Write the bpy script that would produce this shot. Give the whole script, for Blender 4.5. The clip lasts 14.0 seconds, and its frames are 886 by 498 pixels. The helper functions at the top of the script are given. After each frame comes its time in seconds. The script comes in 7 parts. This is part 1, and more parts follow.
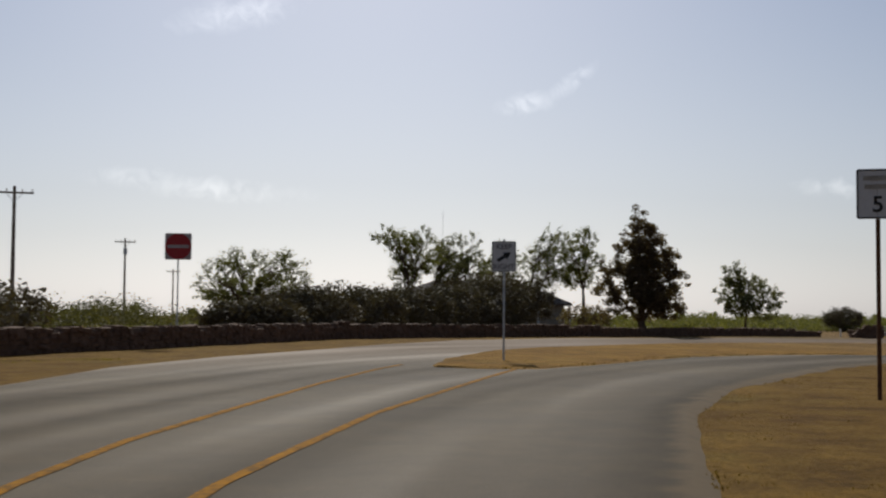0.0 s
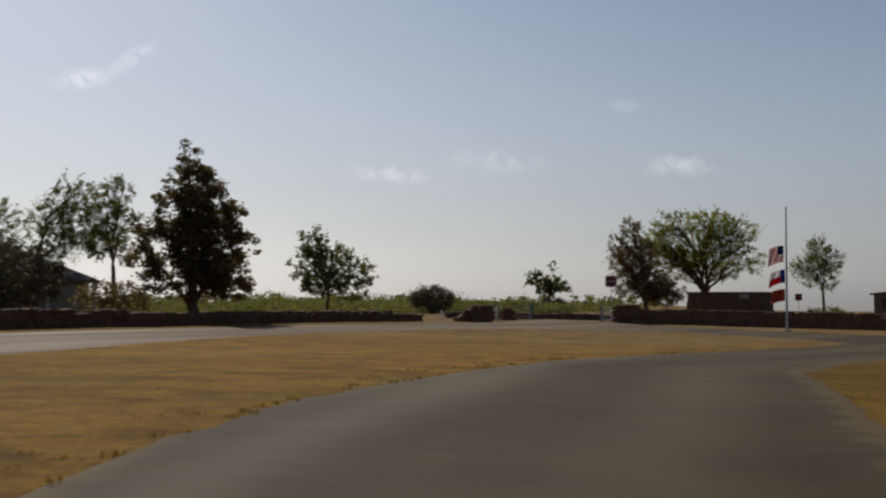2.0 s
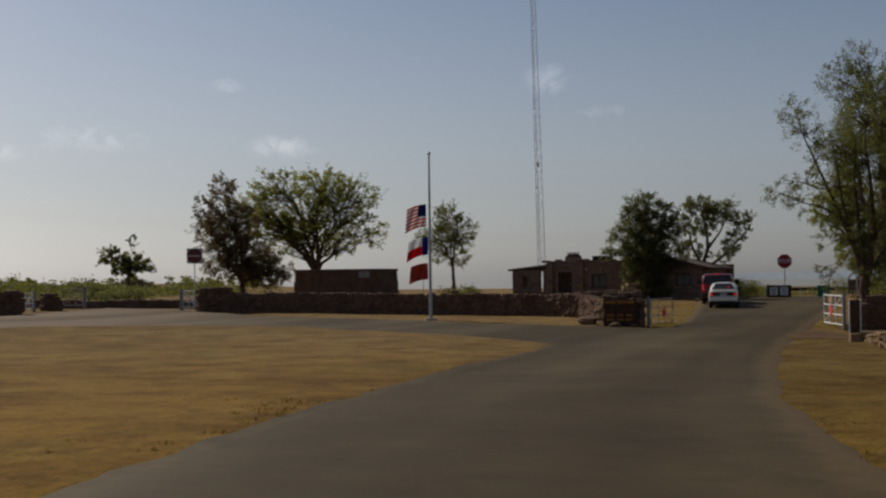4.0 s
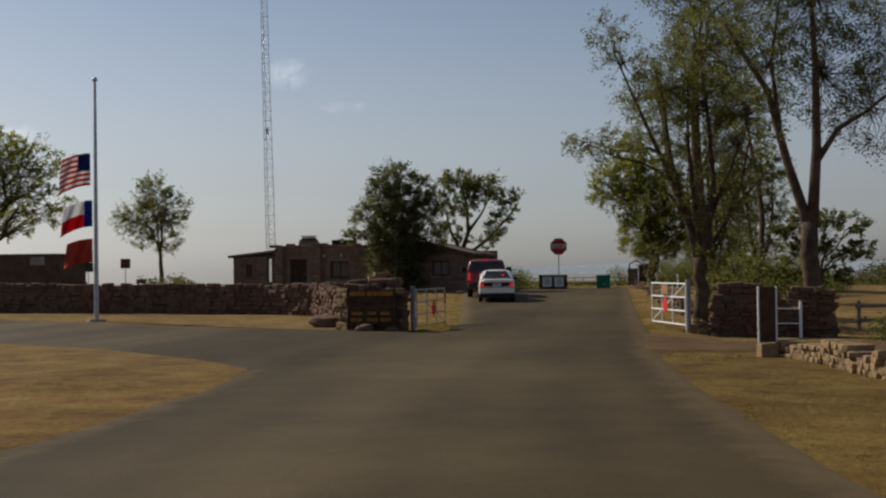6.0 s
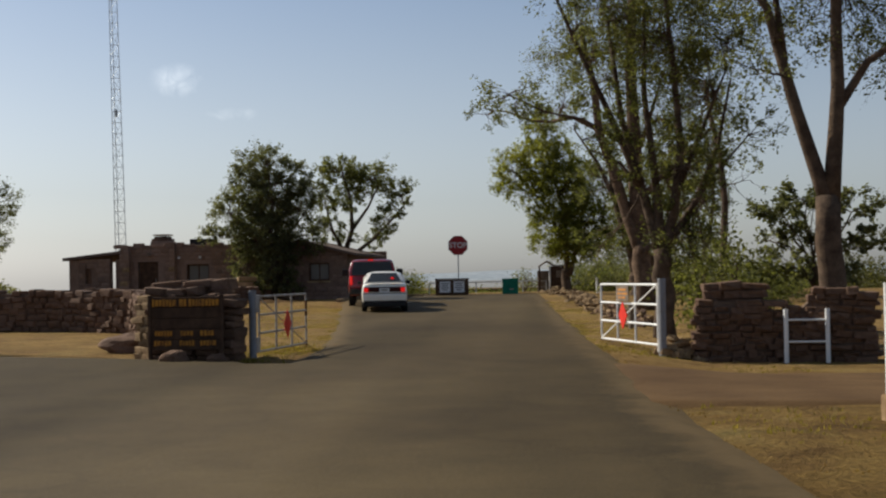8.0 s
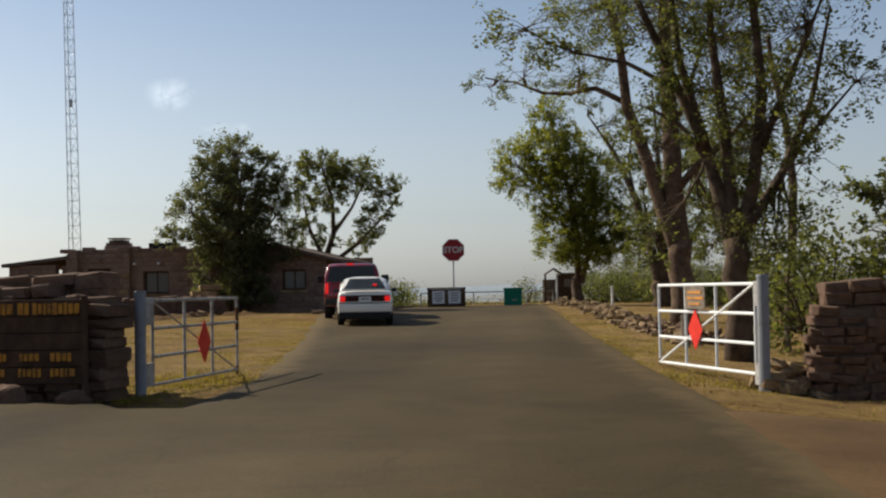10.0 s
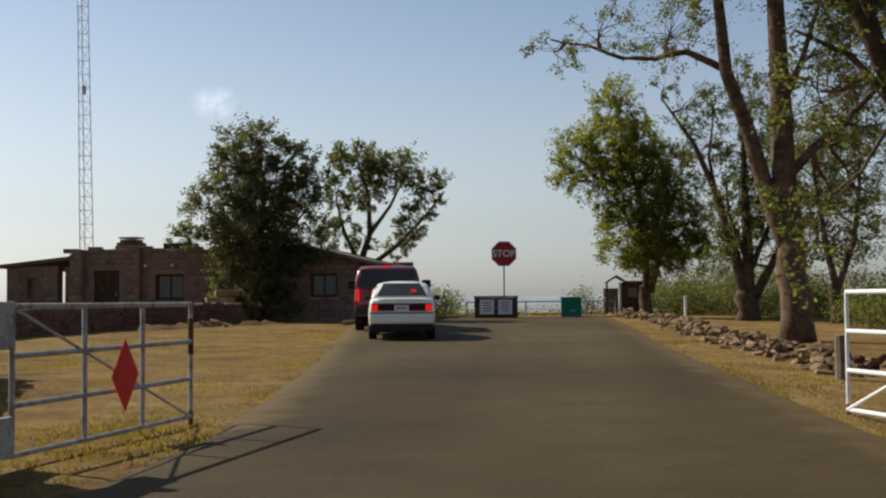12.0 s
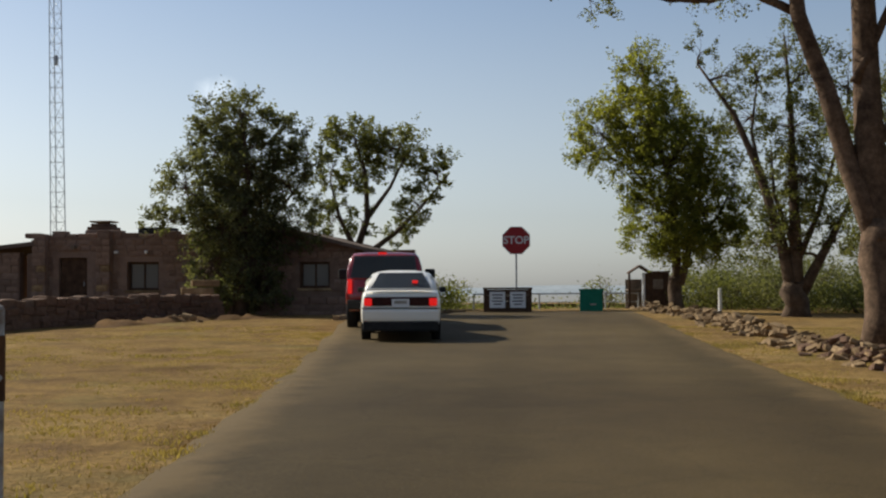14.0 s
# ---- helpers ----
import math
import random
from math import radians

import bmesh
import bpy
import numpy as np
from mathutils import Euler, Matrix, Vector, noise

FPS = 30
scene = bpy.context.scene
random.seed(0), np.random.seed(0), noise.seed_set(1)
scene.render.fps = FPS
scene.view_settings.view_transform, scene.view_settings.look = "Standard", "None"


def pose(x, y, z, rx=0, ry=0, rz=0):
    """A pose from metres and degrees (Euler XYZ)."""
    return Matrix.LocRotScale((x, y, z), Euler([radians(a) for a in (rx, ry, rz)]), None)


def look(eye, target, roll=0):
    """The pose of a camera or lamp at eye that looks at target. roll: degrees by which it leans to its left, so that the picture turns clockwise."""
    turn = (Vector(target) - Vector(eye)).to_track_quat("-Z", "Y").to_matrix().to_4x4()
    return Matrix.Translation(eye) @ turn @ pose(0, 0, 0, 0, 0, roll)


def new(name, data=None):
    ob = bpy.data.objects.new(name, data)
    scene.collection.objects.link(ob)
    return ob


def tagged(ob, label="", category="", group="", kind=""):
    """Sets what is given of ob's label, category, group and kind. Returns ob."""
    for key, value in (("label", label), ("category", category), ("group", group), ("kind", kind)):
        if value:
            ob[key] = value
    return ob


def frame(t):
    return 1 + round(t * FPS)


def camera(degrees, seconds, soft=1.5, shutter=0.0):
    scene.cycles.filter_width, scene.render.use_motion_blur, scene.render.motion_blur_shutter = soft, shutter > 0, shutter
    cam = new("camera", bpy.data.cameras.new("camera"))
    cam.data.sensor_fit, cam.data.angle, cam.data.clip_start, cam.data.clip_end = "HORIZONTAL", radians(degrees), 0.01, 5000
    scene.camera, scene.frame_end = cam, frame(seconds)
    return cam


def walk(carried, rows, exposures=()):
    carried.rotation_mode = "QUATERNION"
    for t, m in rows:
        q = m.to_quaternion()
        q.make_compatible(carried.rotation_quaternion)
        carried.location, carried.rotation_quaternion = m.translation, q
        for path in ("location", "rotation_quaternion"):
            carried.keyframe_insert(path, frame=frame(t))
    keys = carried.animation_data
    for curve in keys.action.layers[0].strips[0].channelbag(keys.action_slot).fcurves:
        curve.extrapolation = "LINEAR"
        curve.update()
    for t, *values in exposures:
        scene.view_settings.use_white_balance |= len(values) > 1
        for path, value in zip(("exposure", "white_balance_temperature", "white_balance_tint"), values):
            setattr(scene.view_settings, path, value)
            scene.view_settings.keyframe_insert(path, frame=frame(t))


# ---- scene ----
cam = camera(38.5, 14.0, soft=2.25, shutter=0.15)
SKY_STRENGTH, SUN_STRENGTH = 0.086, 4.8
EXPOSURES = [(0.0, -0.56, 6280, 10), (1.5, -0.62, 6300, 10), (3.0, -0.68, 6320, 10), (4.2, -0.66, 6400, 10), (6.5, -0.17, 6420, 9), (9.5, 0.24, 6470, 6.5), (14.0, 0.26, 6460, 6)]
PATH = [
    (0, (3.133, 1.886, 2.221), (4.131, 3.615, 2.325), 0.4),
    (0.5, (6.813, 7.691, 2.206), (7.929, 9.348, 2.307), 0.0),
    (1, (10.954, 13.210, 2.209), (12.212, 14.761, 2.306), -0.2),
    (1.5, (15.322, 17.974, 2.175), (16.716, 19.406, 2.259), 0.1),
    (2, (19.974, 22.077, 2.069), (21.498, 23.369, 2.148), -0.0),
    (2.5, (24.671, 25.662, 2.096), (26.306, 26.812, 2.166), -0.3),
    (3, (29.667, 28.882, 2.071), (31.398, 29.883, 2.131), -0.5),
    (3.5, (34.672, 31.430, 2.052), (36.469, 32.306, 2.104), -0.7),
    (4, (39.538, 33.477, 2.030), (41.385, 34.242, 2.075), -0.7),
    (4.2, (41.311, 34.131, 2.009), (43.178, 34.847, 2.051), -0.9),
    (6.5, (58.510, 38.389, 1.519), (60.486, 38.698, 1.557), -0.9),
    (7, (61.486, 38.784, 1.481), (63.469, 39.038, 1.521), -1.3),
    (7.2, (62.490, 38.906, 1.472), (64.476, 39.146, 1.509), -1.2),
    (9.5, (71.834, 39.905, 1.177), (73.825, 40.086, 1.234), -1.1),
    (10, (73.566, 40.085, 1.146), (75.556, 40.281, 1.211), -1.0),
    (10.5, (75.105, 40.323, 1.121), (77.093, 40.533, 1.192), -1.1),
    (11, (76.752, 40.523, 1.116), (78.737, 40.756, 1.191), -0.8),
    (11.5, (78.323, 40.708, 1.116), (80.305, 40.960, 1.196), -0.6),
    (12, (79.736, 40.959, 1.107), (81.717, 41.221, 1.188), -0.4),
    (12.5, (81.012, 41.176, 1.099), (82.993, 41.440, 1.177), -0.4),
    (13, (82.286, 41.381, 1.117), (84.267, 41.647, 1.1888), -0.3),
    (13.5, (83.475, 41.539, 1.134), (85.456, 41.806, 1.2036), -0.2),
    (14, (84.605, 41.701, 1.167), (86.586, 41.967, 1.2323), -0.2),
]
walk(cam, [(t, look(eye, target, roll)) for t, eye, target, roll in PATH],
     exposures=EXPOSURES)

# ---- sky and sun ----
SUN_AZIMUTH, SUN_HEIGHT = 26.0, 35.0          # degrees: azimuth from +y towards +x
world = bpy.data.worlds.new("sky")
scene.world = world
world.use_nodes = True
wt = world.node_tree
wt.nodes.clear()
w_out = wt.nodes.new("ShaderNodeOutputWorld")
w_bg = wt.nodes.new("ShaderNodeBackground")
w_sky = wt.nodes.new("ShaderNodeTexSky")
w_sky.sky_type = "NISHITA"
w_sky.sun_disc = False
w_sky.sun_elevation, w_sky.sun_rotation = radians(SUN_HEIGHT), radians(SUN_AZIMUTH)
w_sky.altitude, w_sky.air_density, w_sky.dust_density, w_sky.ozone_density = 1000, 1.0, 2.4, 2.5
w_bg.inputs["Strength"].default_value = SKY_STRENGTH
w_co = wt.nodes.new("ShaderNodeTexCoord")
w_noise = wt.nodes.new("ShaderNodeTexNoise")
w_noise.inputs["Scale"].default_value, w_noise.inputs["Detail"].default_value, w_noise.inputs["Distortion"].default_value = 75.0, 8.0, 0.9
wt.links.new(w_co.outputs["Generated"], w_noise.inputs["Vector"])


def wmath(op, a, b=None, c=None):
    n = wt.nodes.new("ShaderNodeMath")
    n.operation = op
    for i, v in enumerate((a, b, c)):
        if v is None:
            continue
        if isinstance(v, (int, float)):
            n.inputs[i].default_value = v
        else:
            wt.links.new(v, n.inputs[i])
    return n.outputs[0]


def wvec(op, a, vec):
    n = wt.nodes.new("ShaderNodeVectorMath")
    n.operation = op
    wt.links.new(a, n.inputs[0])
    n.inputs[1].default_value = vec
    return n.outputs["Value"] if op == "DOT_PRODUCT" else n.outputs["Vector"]


# small fair-weather clouds: azimuth, height, half width, half height, tilt, in degrees, and density
CLOUDS = [(20.7, 13.3, 2.2, 0.55, 12, 1.0), (33.7, 9.5, 0.95, 0.4, 8, 1.0), (35.8, 10.45, 0.95, 0.3, 36, 1.0), (20.0, 5.5, 2.7, 0.42, -3, 0.82), (16.2, 5.95, 1.8, 0.4, 0, 0.55),
          (47.4, 5.6, 1.6, 0.36, -4, 0.72), (52.0, 6.2, 1.8, 0.55, 0, 0.55), (60.2, 5.9, 1.2, 0.4, 0, 0.9), (57.9, 8.6, 0.55, 0.24, 0, 0.8),
          (72.3, 8.8, 0.75, 0.5, 0, 0.95), (74.7, 7.35, 0.9, 0.26, 0, 0.45)]
cover = None
for az, el, hw, hh, tilt, dense in CLOUDS:
    a, e = radians(az), radians(el)
    mid = Vector((math.sin(a) * math.cos(e), math.cos(a) * math.cos(e), math.sin(e)))
    flat = Vector((math.cos(a), -math.sin(a), 0.0))
    rise = flat.cross(mid)
    side, rise = flat * math.cos(radians(tilt)) + rise * math.sin(radians(tilt)), rise * math.cos(radians(tilt)) - flat * math.sin(radians(tilt))
    off = wvec("SUBTRACT", w_co.outputs["Generated"], mid)
    du = wmath("DIVIDE", wvec("DOT_PRODUCT", off, side), radians(hw))
    dv = wmath("DIVIDE", wvec("DOT_PRODUCT", off, rise), radians(hh))
    d2 = wmath("ADD", wmath("MULTIPLY", du, du), wmath("MULTIPLY", dv, dv))
    puff = wmath("MULTIPLY", wmath("POWER", 2.718, wmath("MULTIPLY", d2, -0.8)), dense)
    cover = puff if cover is None else wmath("MAXIMUM", cover, puff)
w_ramp = wt.nodes.new("ShaderNodeMapRange")
w_ramp.inputs["From Min"].default_value, w_ramp.inputs["From Max"].default_value = 0.12, 1.2
w_ramp.inputs["To Min"].default_value, w_ramp.inputs["To Max"].default_value = 0.0, 0.68
wt.links.new(wmath("MULTIPLY", cover, wmath("SUBTRACT", wmath("MULTIPLY", w_noise.outputs["Fac"], 4.0), 1.1)), w_ramp.inputs["Value"])
w_mix = wt.nodes.new("ShaderNodeMix")
w_mix.data_type, w_mix.blend_type = "RGBA", "ADD"
wt.links.new(w_ramp.outputs["Result"], w_mix.inputs["Factor"])
w_haze = wt.nodes.new("ShaderNodeHueSaturation")          # dusty, washed-out summer sky
w_sep = wt.nodes.new("ShaderNodeSeparateXYZ")
wt.links.new(w_co.outputs["Generated"], w_sep.inputs[0])
w_sat = wt.nodes.new("ShaderNodeMapRange")                # dust greys the sky towards the horizon
w_sat.inputs["From Min"].default_value, w_sat.inputs["From Max"].default_value = 0.0, 0.24
w_sat.inputs["To Min"].default_value, w_sat.inputs["To Max"].default_value = 0.3, 0.84
wt.links.new(w_sep.outputs["Z"], w_sat.inputs["Value"])
wt.links.new(w_sat.outputs["Result"], w_haze.inputs["Saturation"])
w_tint = wt.nodes.new("ShaderNodeMix")
w_tint.data_type, w_tint.blend_type = "RGBA", "MULTIPLY"
w_tint.inputs["Factor"].default_value = 1.0
w_tint.inputs["B"].default_value = (0.99, 0.99, 1.01, 1)
wt.links.new(w_sky.outputs["Color"], w_haze.inputs["Color"])
wt.links.new(w_haze.outputs["Color"], w_tint.inputs["A"])
wt.links.new(w_tint.outputs["Result"], w_mix.inputs["A"])
w_mix.inputs["B"].default_value = (4.2, 4.0, 3.7, 1)
wt.links.new(w_mix.outputs["Result"], w_bg.inputs["Color"])
wt.links.new(w_bg.outputs["Background"], w_out.inputs["Surface"])

sun_data = bpy.data.lights.new("sun", "SUN")
sun_data.energy, sun_data.angle, sun_data.color = SUN_STRENGTH, radians(0.6), (1.0, 0.93, 0.82)
sun = new("sun", sun_data)
sa, se = radians(SUN_AZIMUTH), radians(SUN_HEIGHT)
sun.matrix_world = look((0, 0, 60), (-math.sin(sa) * math.cos(se), -math.cos(sa) * math.cos(se), 60 - math.sin(se)))


# ---- materials ----
def material(name, rough=0.8, metal=0.0, spec=0.4):
    m = bpy.data.materials.new(name)
    m.use_nodes = True
    b = m.node_tree.nodes["Principled BSDF"]
    b.inputs["Roughness"].default_value, b.inputs["Metallic"].default_value = rough, metal
    b.inputs["Specular IOR Level"].default_value = spec
    return m, m.node_tree, b


def noise_node(nt, scale, detail=4.0, rough=0.6, coords="Object"):
    co = nt.nodes.new("ShaderNodeTexCoord")
    n = nt.nodes.new("ShaderNodeTexNoise")
    n.inputs["Scale"].default_value, n.inputs["Detail"].default_value, n.inputs["Roughness"].default_value = scale, detail, rough
    nt.links.new(co.outputs[coords], n.inputs["Vector"])
    return n.outputs["Fac"]


def ramp_node(nt, fac, stops):
    r = nt.nodes.new("ShaderNodeValToRGB")
    while len(r.color_ramp.elements) < len(stops):
        r.color_ramp.elements.new(0.5)
    for el, (pos, col) in zip(r.color_ramp.elements, stops):
        el.position, el.color = pos, (*col, 1)
    nt.links.new(fac, r.inputs["Fac"])
    return r.outputs["Color"]


def blend(nt, kind, fac, a, b):
    m = nt.nodes.new("ShaderNodeMix")
    m.data_type, m.blend_type = "RGBA", kind
    if isinstance(fac, (int, float)):
        m.inputs["Factor"].default_value = fac
    else:
        nt.links.new(fac, m.inputs["Factor"])
    for key, v in (("A", a), ("B", b)):
        if isinstance(v, tuple):
            m.inputs[key].default_value = (*v, 1)
        else:
            nt.links.new(v, m.inputs[key])
    return m.outputs["Result"]


def bump_node(nt, shader, height, strength, distance):
    b = nt.nodes.new("ShaderNodeBump")
    b.inputs["Strength"].default_value, b.inputs["Distance"].default_value = strength, distance
    nt.links.new(height, b.inputs["Height"])
    nt.links.new(b.outputs["Normal"], shader.inputs["Normal"])


def mottled(name, dark, light, scale=4.0, fine=40.0, rough=0.8, metal=0.0, bump=0.3, spec=0.14, coords="Object", random_tint=0.0):
    """Two scales of variation between two colours, with fine relief."""
    m, nt, b = material(name, rough, metal, spec)
    big = noise_node(nt, scale, 5, 0.6, coords)
    small = noise_node(nt, fine, 4, 0.7, coords)
    mid = tuple((p + q) / 2 for p, q in zip(dark, light))
    base = ramp_node(nt, big, [(0.32, dark), (0.5, mid), (0.68, light)])
    col = blend(nt, "OVERLAY", 0.45, base, ramp_node(nt, small, [(0.3, (0.3, 0.3, 0.3)), (0.7, (0.7, 0.7, 0.7))]))
    if random_tint:
        info = nt.nodes.new("ShaderNodeObjectInfo")
        k = 1 - random_tint
        col = blend(nt, "MULTIPLY", 1.0, col, ramp_node(nt, info.outputs["Random"], [(0.0, (k, k * 0.97, k * 0.94)), (0.5, (1, 0.95, 0.9)), (1.0, (1.0, 1.0, 1.0))]))
    nt.links.new(col, b.inputs["Base Color"])
    if bump:
        bump_node(nt, b, small, bump, 0.02)
    return m


def leaf_material(name, dark, light, glow):
    """Leaves: varied leaf by leaf, with light coming through them."""
    m, nt, b = material(name, 0.7, 0.0, 0.2)
    geo = nt.nodes.new("ShaderNodeNewGeometry")
    col = ramp_node(nt, geo.outputs["Random Per Island"], [(0.0, dark), (0.6, tuple((p + q) / 2 for p, q in zip(dark, light))), (1.0, light)])
    patch = noise_node(nt, 0.5, 3)
    col = blend(nt, "MULTIPLY", 1.0, col, ramp_node(nt, patch, [(0.35, (0.75, 0.78, 0.7)), (0.65, (1.1, 1.08, 1.0))]))
    nt.links.new(col, b.inputs["Base Color"])
    tr_ = nt.nodes.new("ShaderNodeBsdfTranslucent")
    nt.links.new(blend(nt, "MULTIPLY", 1.0, col, (1.4, 1.42, 0.7)), tr_.inputs["Color"])
    mix = nt.nodes.new("ShaderNodeMixShader")
    mix.inputs["Fac"].default_value = glow
    nt.links.new(b.outputs["BSDF"], mix.inputs[1])
    nt.links.new(tr_.outputs["BSDF"], mix.inputs[2])
    nt.links.new(mix.outputs["Shader"], nt.nodes["Material Output"].inputs["Surface"])
    return m


def asphalt_material():
    m, nt, b = material("worn_asphalt", 0.78, 0.0, 0.11)
    big = noise_node(nt, 0.16, 5, 0.6)
    mid = noise_node(nt, 1.1, 5, 0.65)
    grit = noise_node(nt, 55.0, 3, 0.7)
    base = ramp_node(nt, big, [(0.3, (0.06, 0.041, 0.0185)), (0.52, (0.073, 0.051, 0.0225)), (0.72, (0.089, 0.0635, 0.029))])
    col = blend(nt, "OVERLAY", 0.5, base, ramp_node(nt, mid, [(0.3, (0.36, 0.36, 0.36)), (0.7, (0.64, 0.63, 0.61))]))
    col = blend(nt, "OVERLAY", 0.6, col, ramp_node(nt, grit, [(0.3, (0.25, 0.25, 0.25)), (0.72, (0.75, 0.75, 0.74))]))
    # long streaks worn by the wheels
    co = nt.nodes.new("ShaderNodeTexCoord")
    mp = nt.nodes.new("ShaderNodeMapping")
    mp.inputs["Scale"].default_value = (0.03, 0.42, 1)
    lanes = nt.nodes.new("ShaderNodeUVMap")
    lanes.uv_map = "lanes"
    nt.links.new(lanes.outputs["UV"], mp.inputs["Vector"])
    st = nt.nodes.new("ShaderNodeTexNoise")
    st.inputs["Scale"].default_value, st.inputs["Detail"].default_value = 1.0, 1.5
    nt.links.new(mp.outputs["Vector"], st.inputs["Vector"])
    col = blend(nt, "MULTIPLY", 1.0, col, ramp_node(nt, st.outputs["Fac"], [(0.36, (0.74, 0.74, 0.75)), (0.64, (1.22, 1.2, 1.16))]))
    rr = nt.nodes.new("ShaderNodeMapRange")
    rr.inputs["From Min"].default_value, rr.inputs["From Max"].default_value = 0.35, 0.66
    rr.inputs["To Min"].default_value, rr.inputs["To Max"].default_value = 0.9, 0.72
    nt.links.new(st.outputs["Fac"], rr.inputs["Value"])
    nt.links.new(rr.outputs["Result"], b.inputs["Roughness"])
    # darker sealed patches with ragged rims, and pale chippings worn out of the surface
    seal = noise_node(nt, 0.23, 7, 0.68)
    col = blend(nt, "MULTIPLY", 1.0, col, ramp_node(nt, seal, [(0.40, (0.86, 0.85, 0.84)), (0.47, (0.97, 0.97, 0.97)), (0.60, (1.06, 1.06, 1.05))]))
    chips = nt.nodes.new("ShaderNodeTexVoronoi")
    chips.inputs["Scale"].default_value = 16.0
    nt.links.new(co.outputs["Object"], chips.inputs["Vector"])
    col = blend(nt, "ADD", 0.35, col, ramp_node(nt, chips.outputs["Distance"], [(0.06, (0.16, 0.145, 0.12)), (0.12, (0, 0, 0))]))
    # cracks
    vo = nt.nodes.new("ShaderNodeTexVoronoi")
    vo.feature = "DISTANCE_TO_EDGE"
    vo.inputs["Scale"].default_value = 0.35
    wob = nt.nodes.new("ShaderNodeVectorMath")
    nz = nt.nodes.new("ShaderNodeTexNoise")
    nz.inputs["Scale"].default_value, nz.inputs["Detail"].default_value = 0.7, 5.0
    nt.links.new(co.outputs["Object"], nz.inputs["Vector"])
    nt.links.new(co.outputs["Object"], wob.inputs[0])
    nt.links.new(nz.outputs["Color"], wob.inputs[1])
    nt.links.new(wob.outputs["Vector"], vo.inputs["Vector"])
    col = blend(nt, "MULTIPLY", 0.22, col, ramp_node(nt, vo.outputs["Distance"], [(0.0, (0.45, 0.45, 0.45)), (0.012, (1, 1, 1))]))
    # dust and broken edges along the verges
    uv = nt.nodes.new("ShaderNodeUVMap")
    uv.uv_map = "rim"
    sp = nt.nodes.new("ShaderNodeSeparateXYZ")
    nt.links.new(uv.outputs["UV"], sp.inputs[0])
    crumble = nt.nodes.new("ShaderNodeMath")
    crumble.operation = "MULTIPLY_ADD"
    nt.links.new(noise_node(nt, 1.7, 6, 0.7), crumble.inputs[0])
    crumble.inputs[1].default_value = -1.1
    nt.links.new(sp.outputs["X"], crumble.inputs[2])
    dusty = nt.nodes.new("ShaderNodeMapRange")
    dusty.inputs["From Min"].default_value, dusty.inputs["From Max"].default_value = -0.55, -0.2
    dusty.inputs["To Min"].default_value, dusty.inputs["To Max"].default_value = 0.6, 0.0
    nt.links.new(crumble.outputs[0], dusty.inputs["Value"])
    col = blend(nt, "MIX", dusty.outputs["Result"], col, (0.15, 0.1, 0.045))
    # the little-used exit lane lies under pale pinkish dust, thinner where wheels have swept it
    place = nt.nodes.new("ShaderNodeSeparateXYZ")
    nt.links.new(co.outputs["Object"], place.inputs[0])
    beyond = nt.nodes.new("ShaderNodeMath")
    beyond.operation = "MULTIPLY_ADD"
    nt.links.new(place.outputs["X"], beyond.inputs[0])
    beyond.inputs[1].default_value = -0.423
    nt.links.new(place.outputs["Y"], beyond.inputs[2])
    drift = nt.nodes.new("ShaderNodeMapRange")
    drift.inputs["From Min"].default_value, drift.inputs["From Max"].default_value = 21.0, 30.0
    drift.inputs["To Max"].default_value = 0.75
    nt.links.new(beyond.outputs[0], drift.inputs["Value"])
    swept = nt.nodes.new("ShaderNodeMath")
    swept.operation = "MULTIPLY"
    nt.links.new(drift.outputs["Result"], swept.inputs[0])
    nt.links.new(ramp_node(nt, st.outputs["Fac"], [(0.36, (0.55, 0.55, 0.55)), (0.6, (1, 1, 1))]), swept.inputs[1])
    col = blend(nt, "MIX", swept.outputs[0], col, (0.185, 0.118, 0.066))
    nt.links.new(col, b.inputs["Base Color"])
    bump_node(nt, b, grit, 0.5, 0.012)
    return m


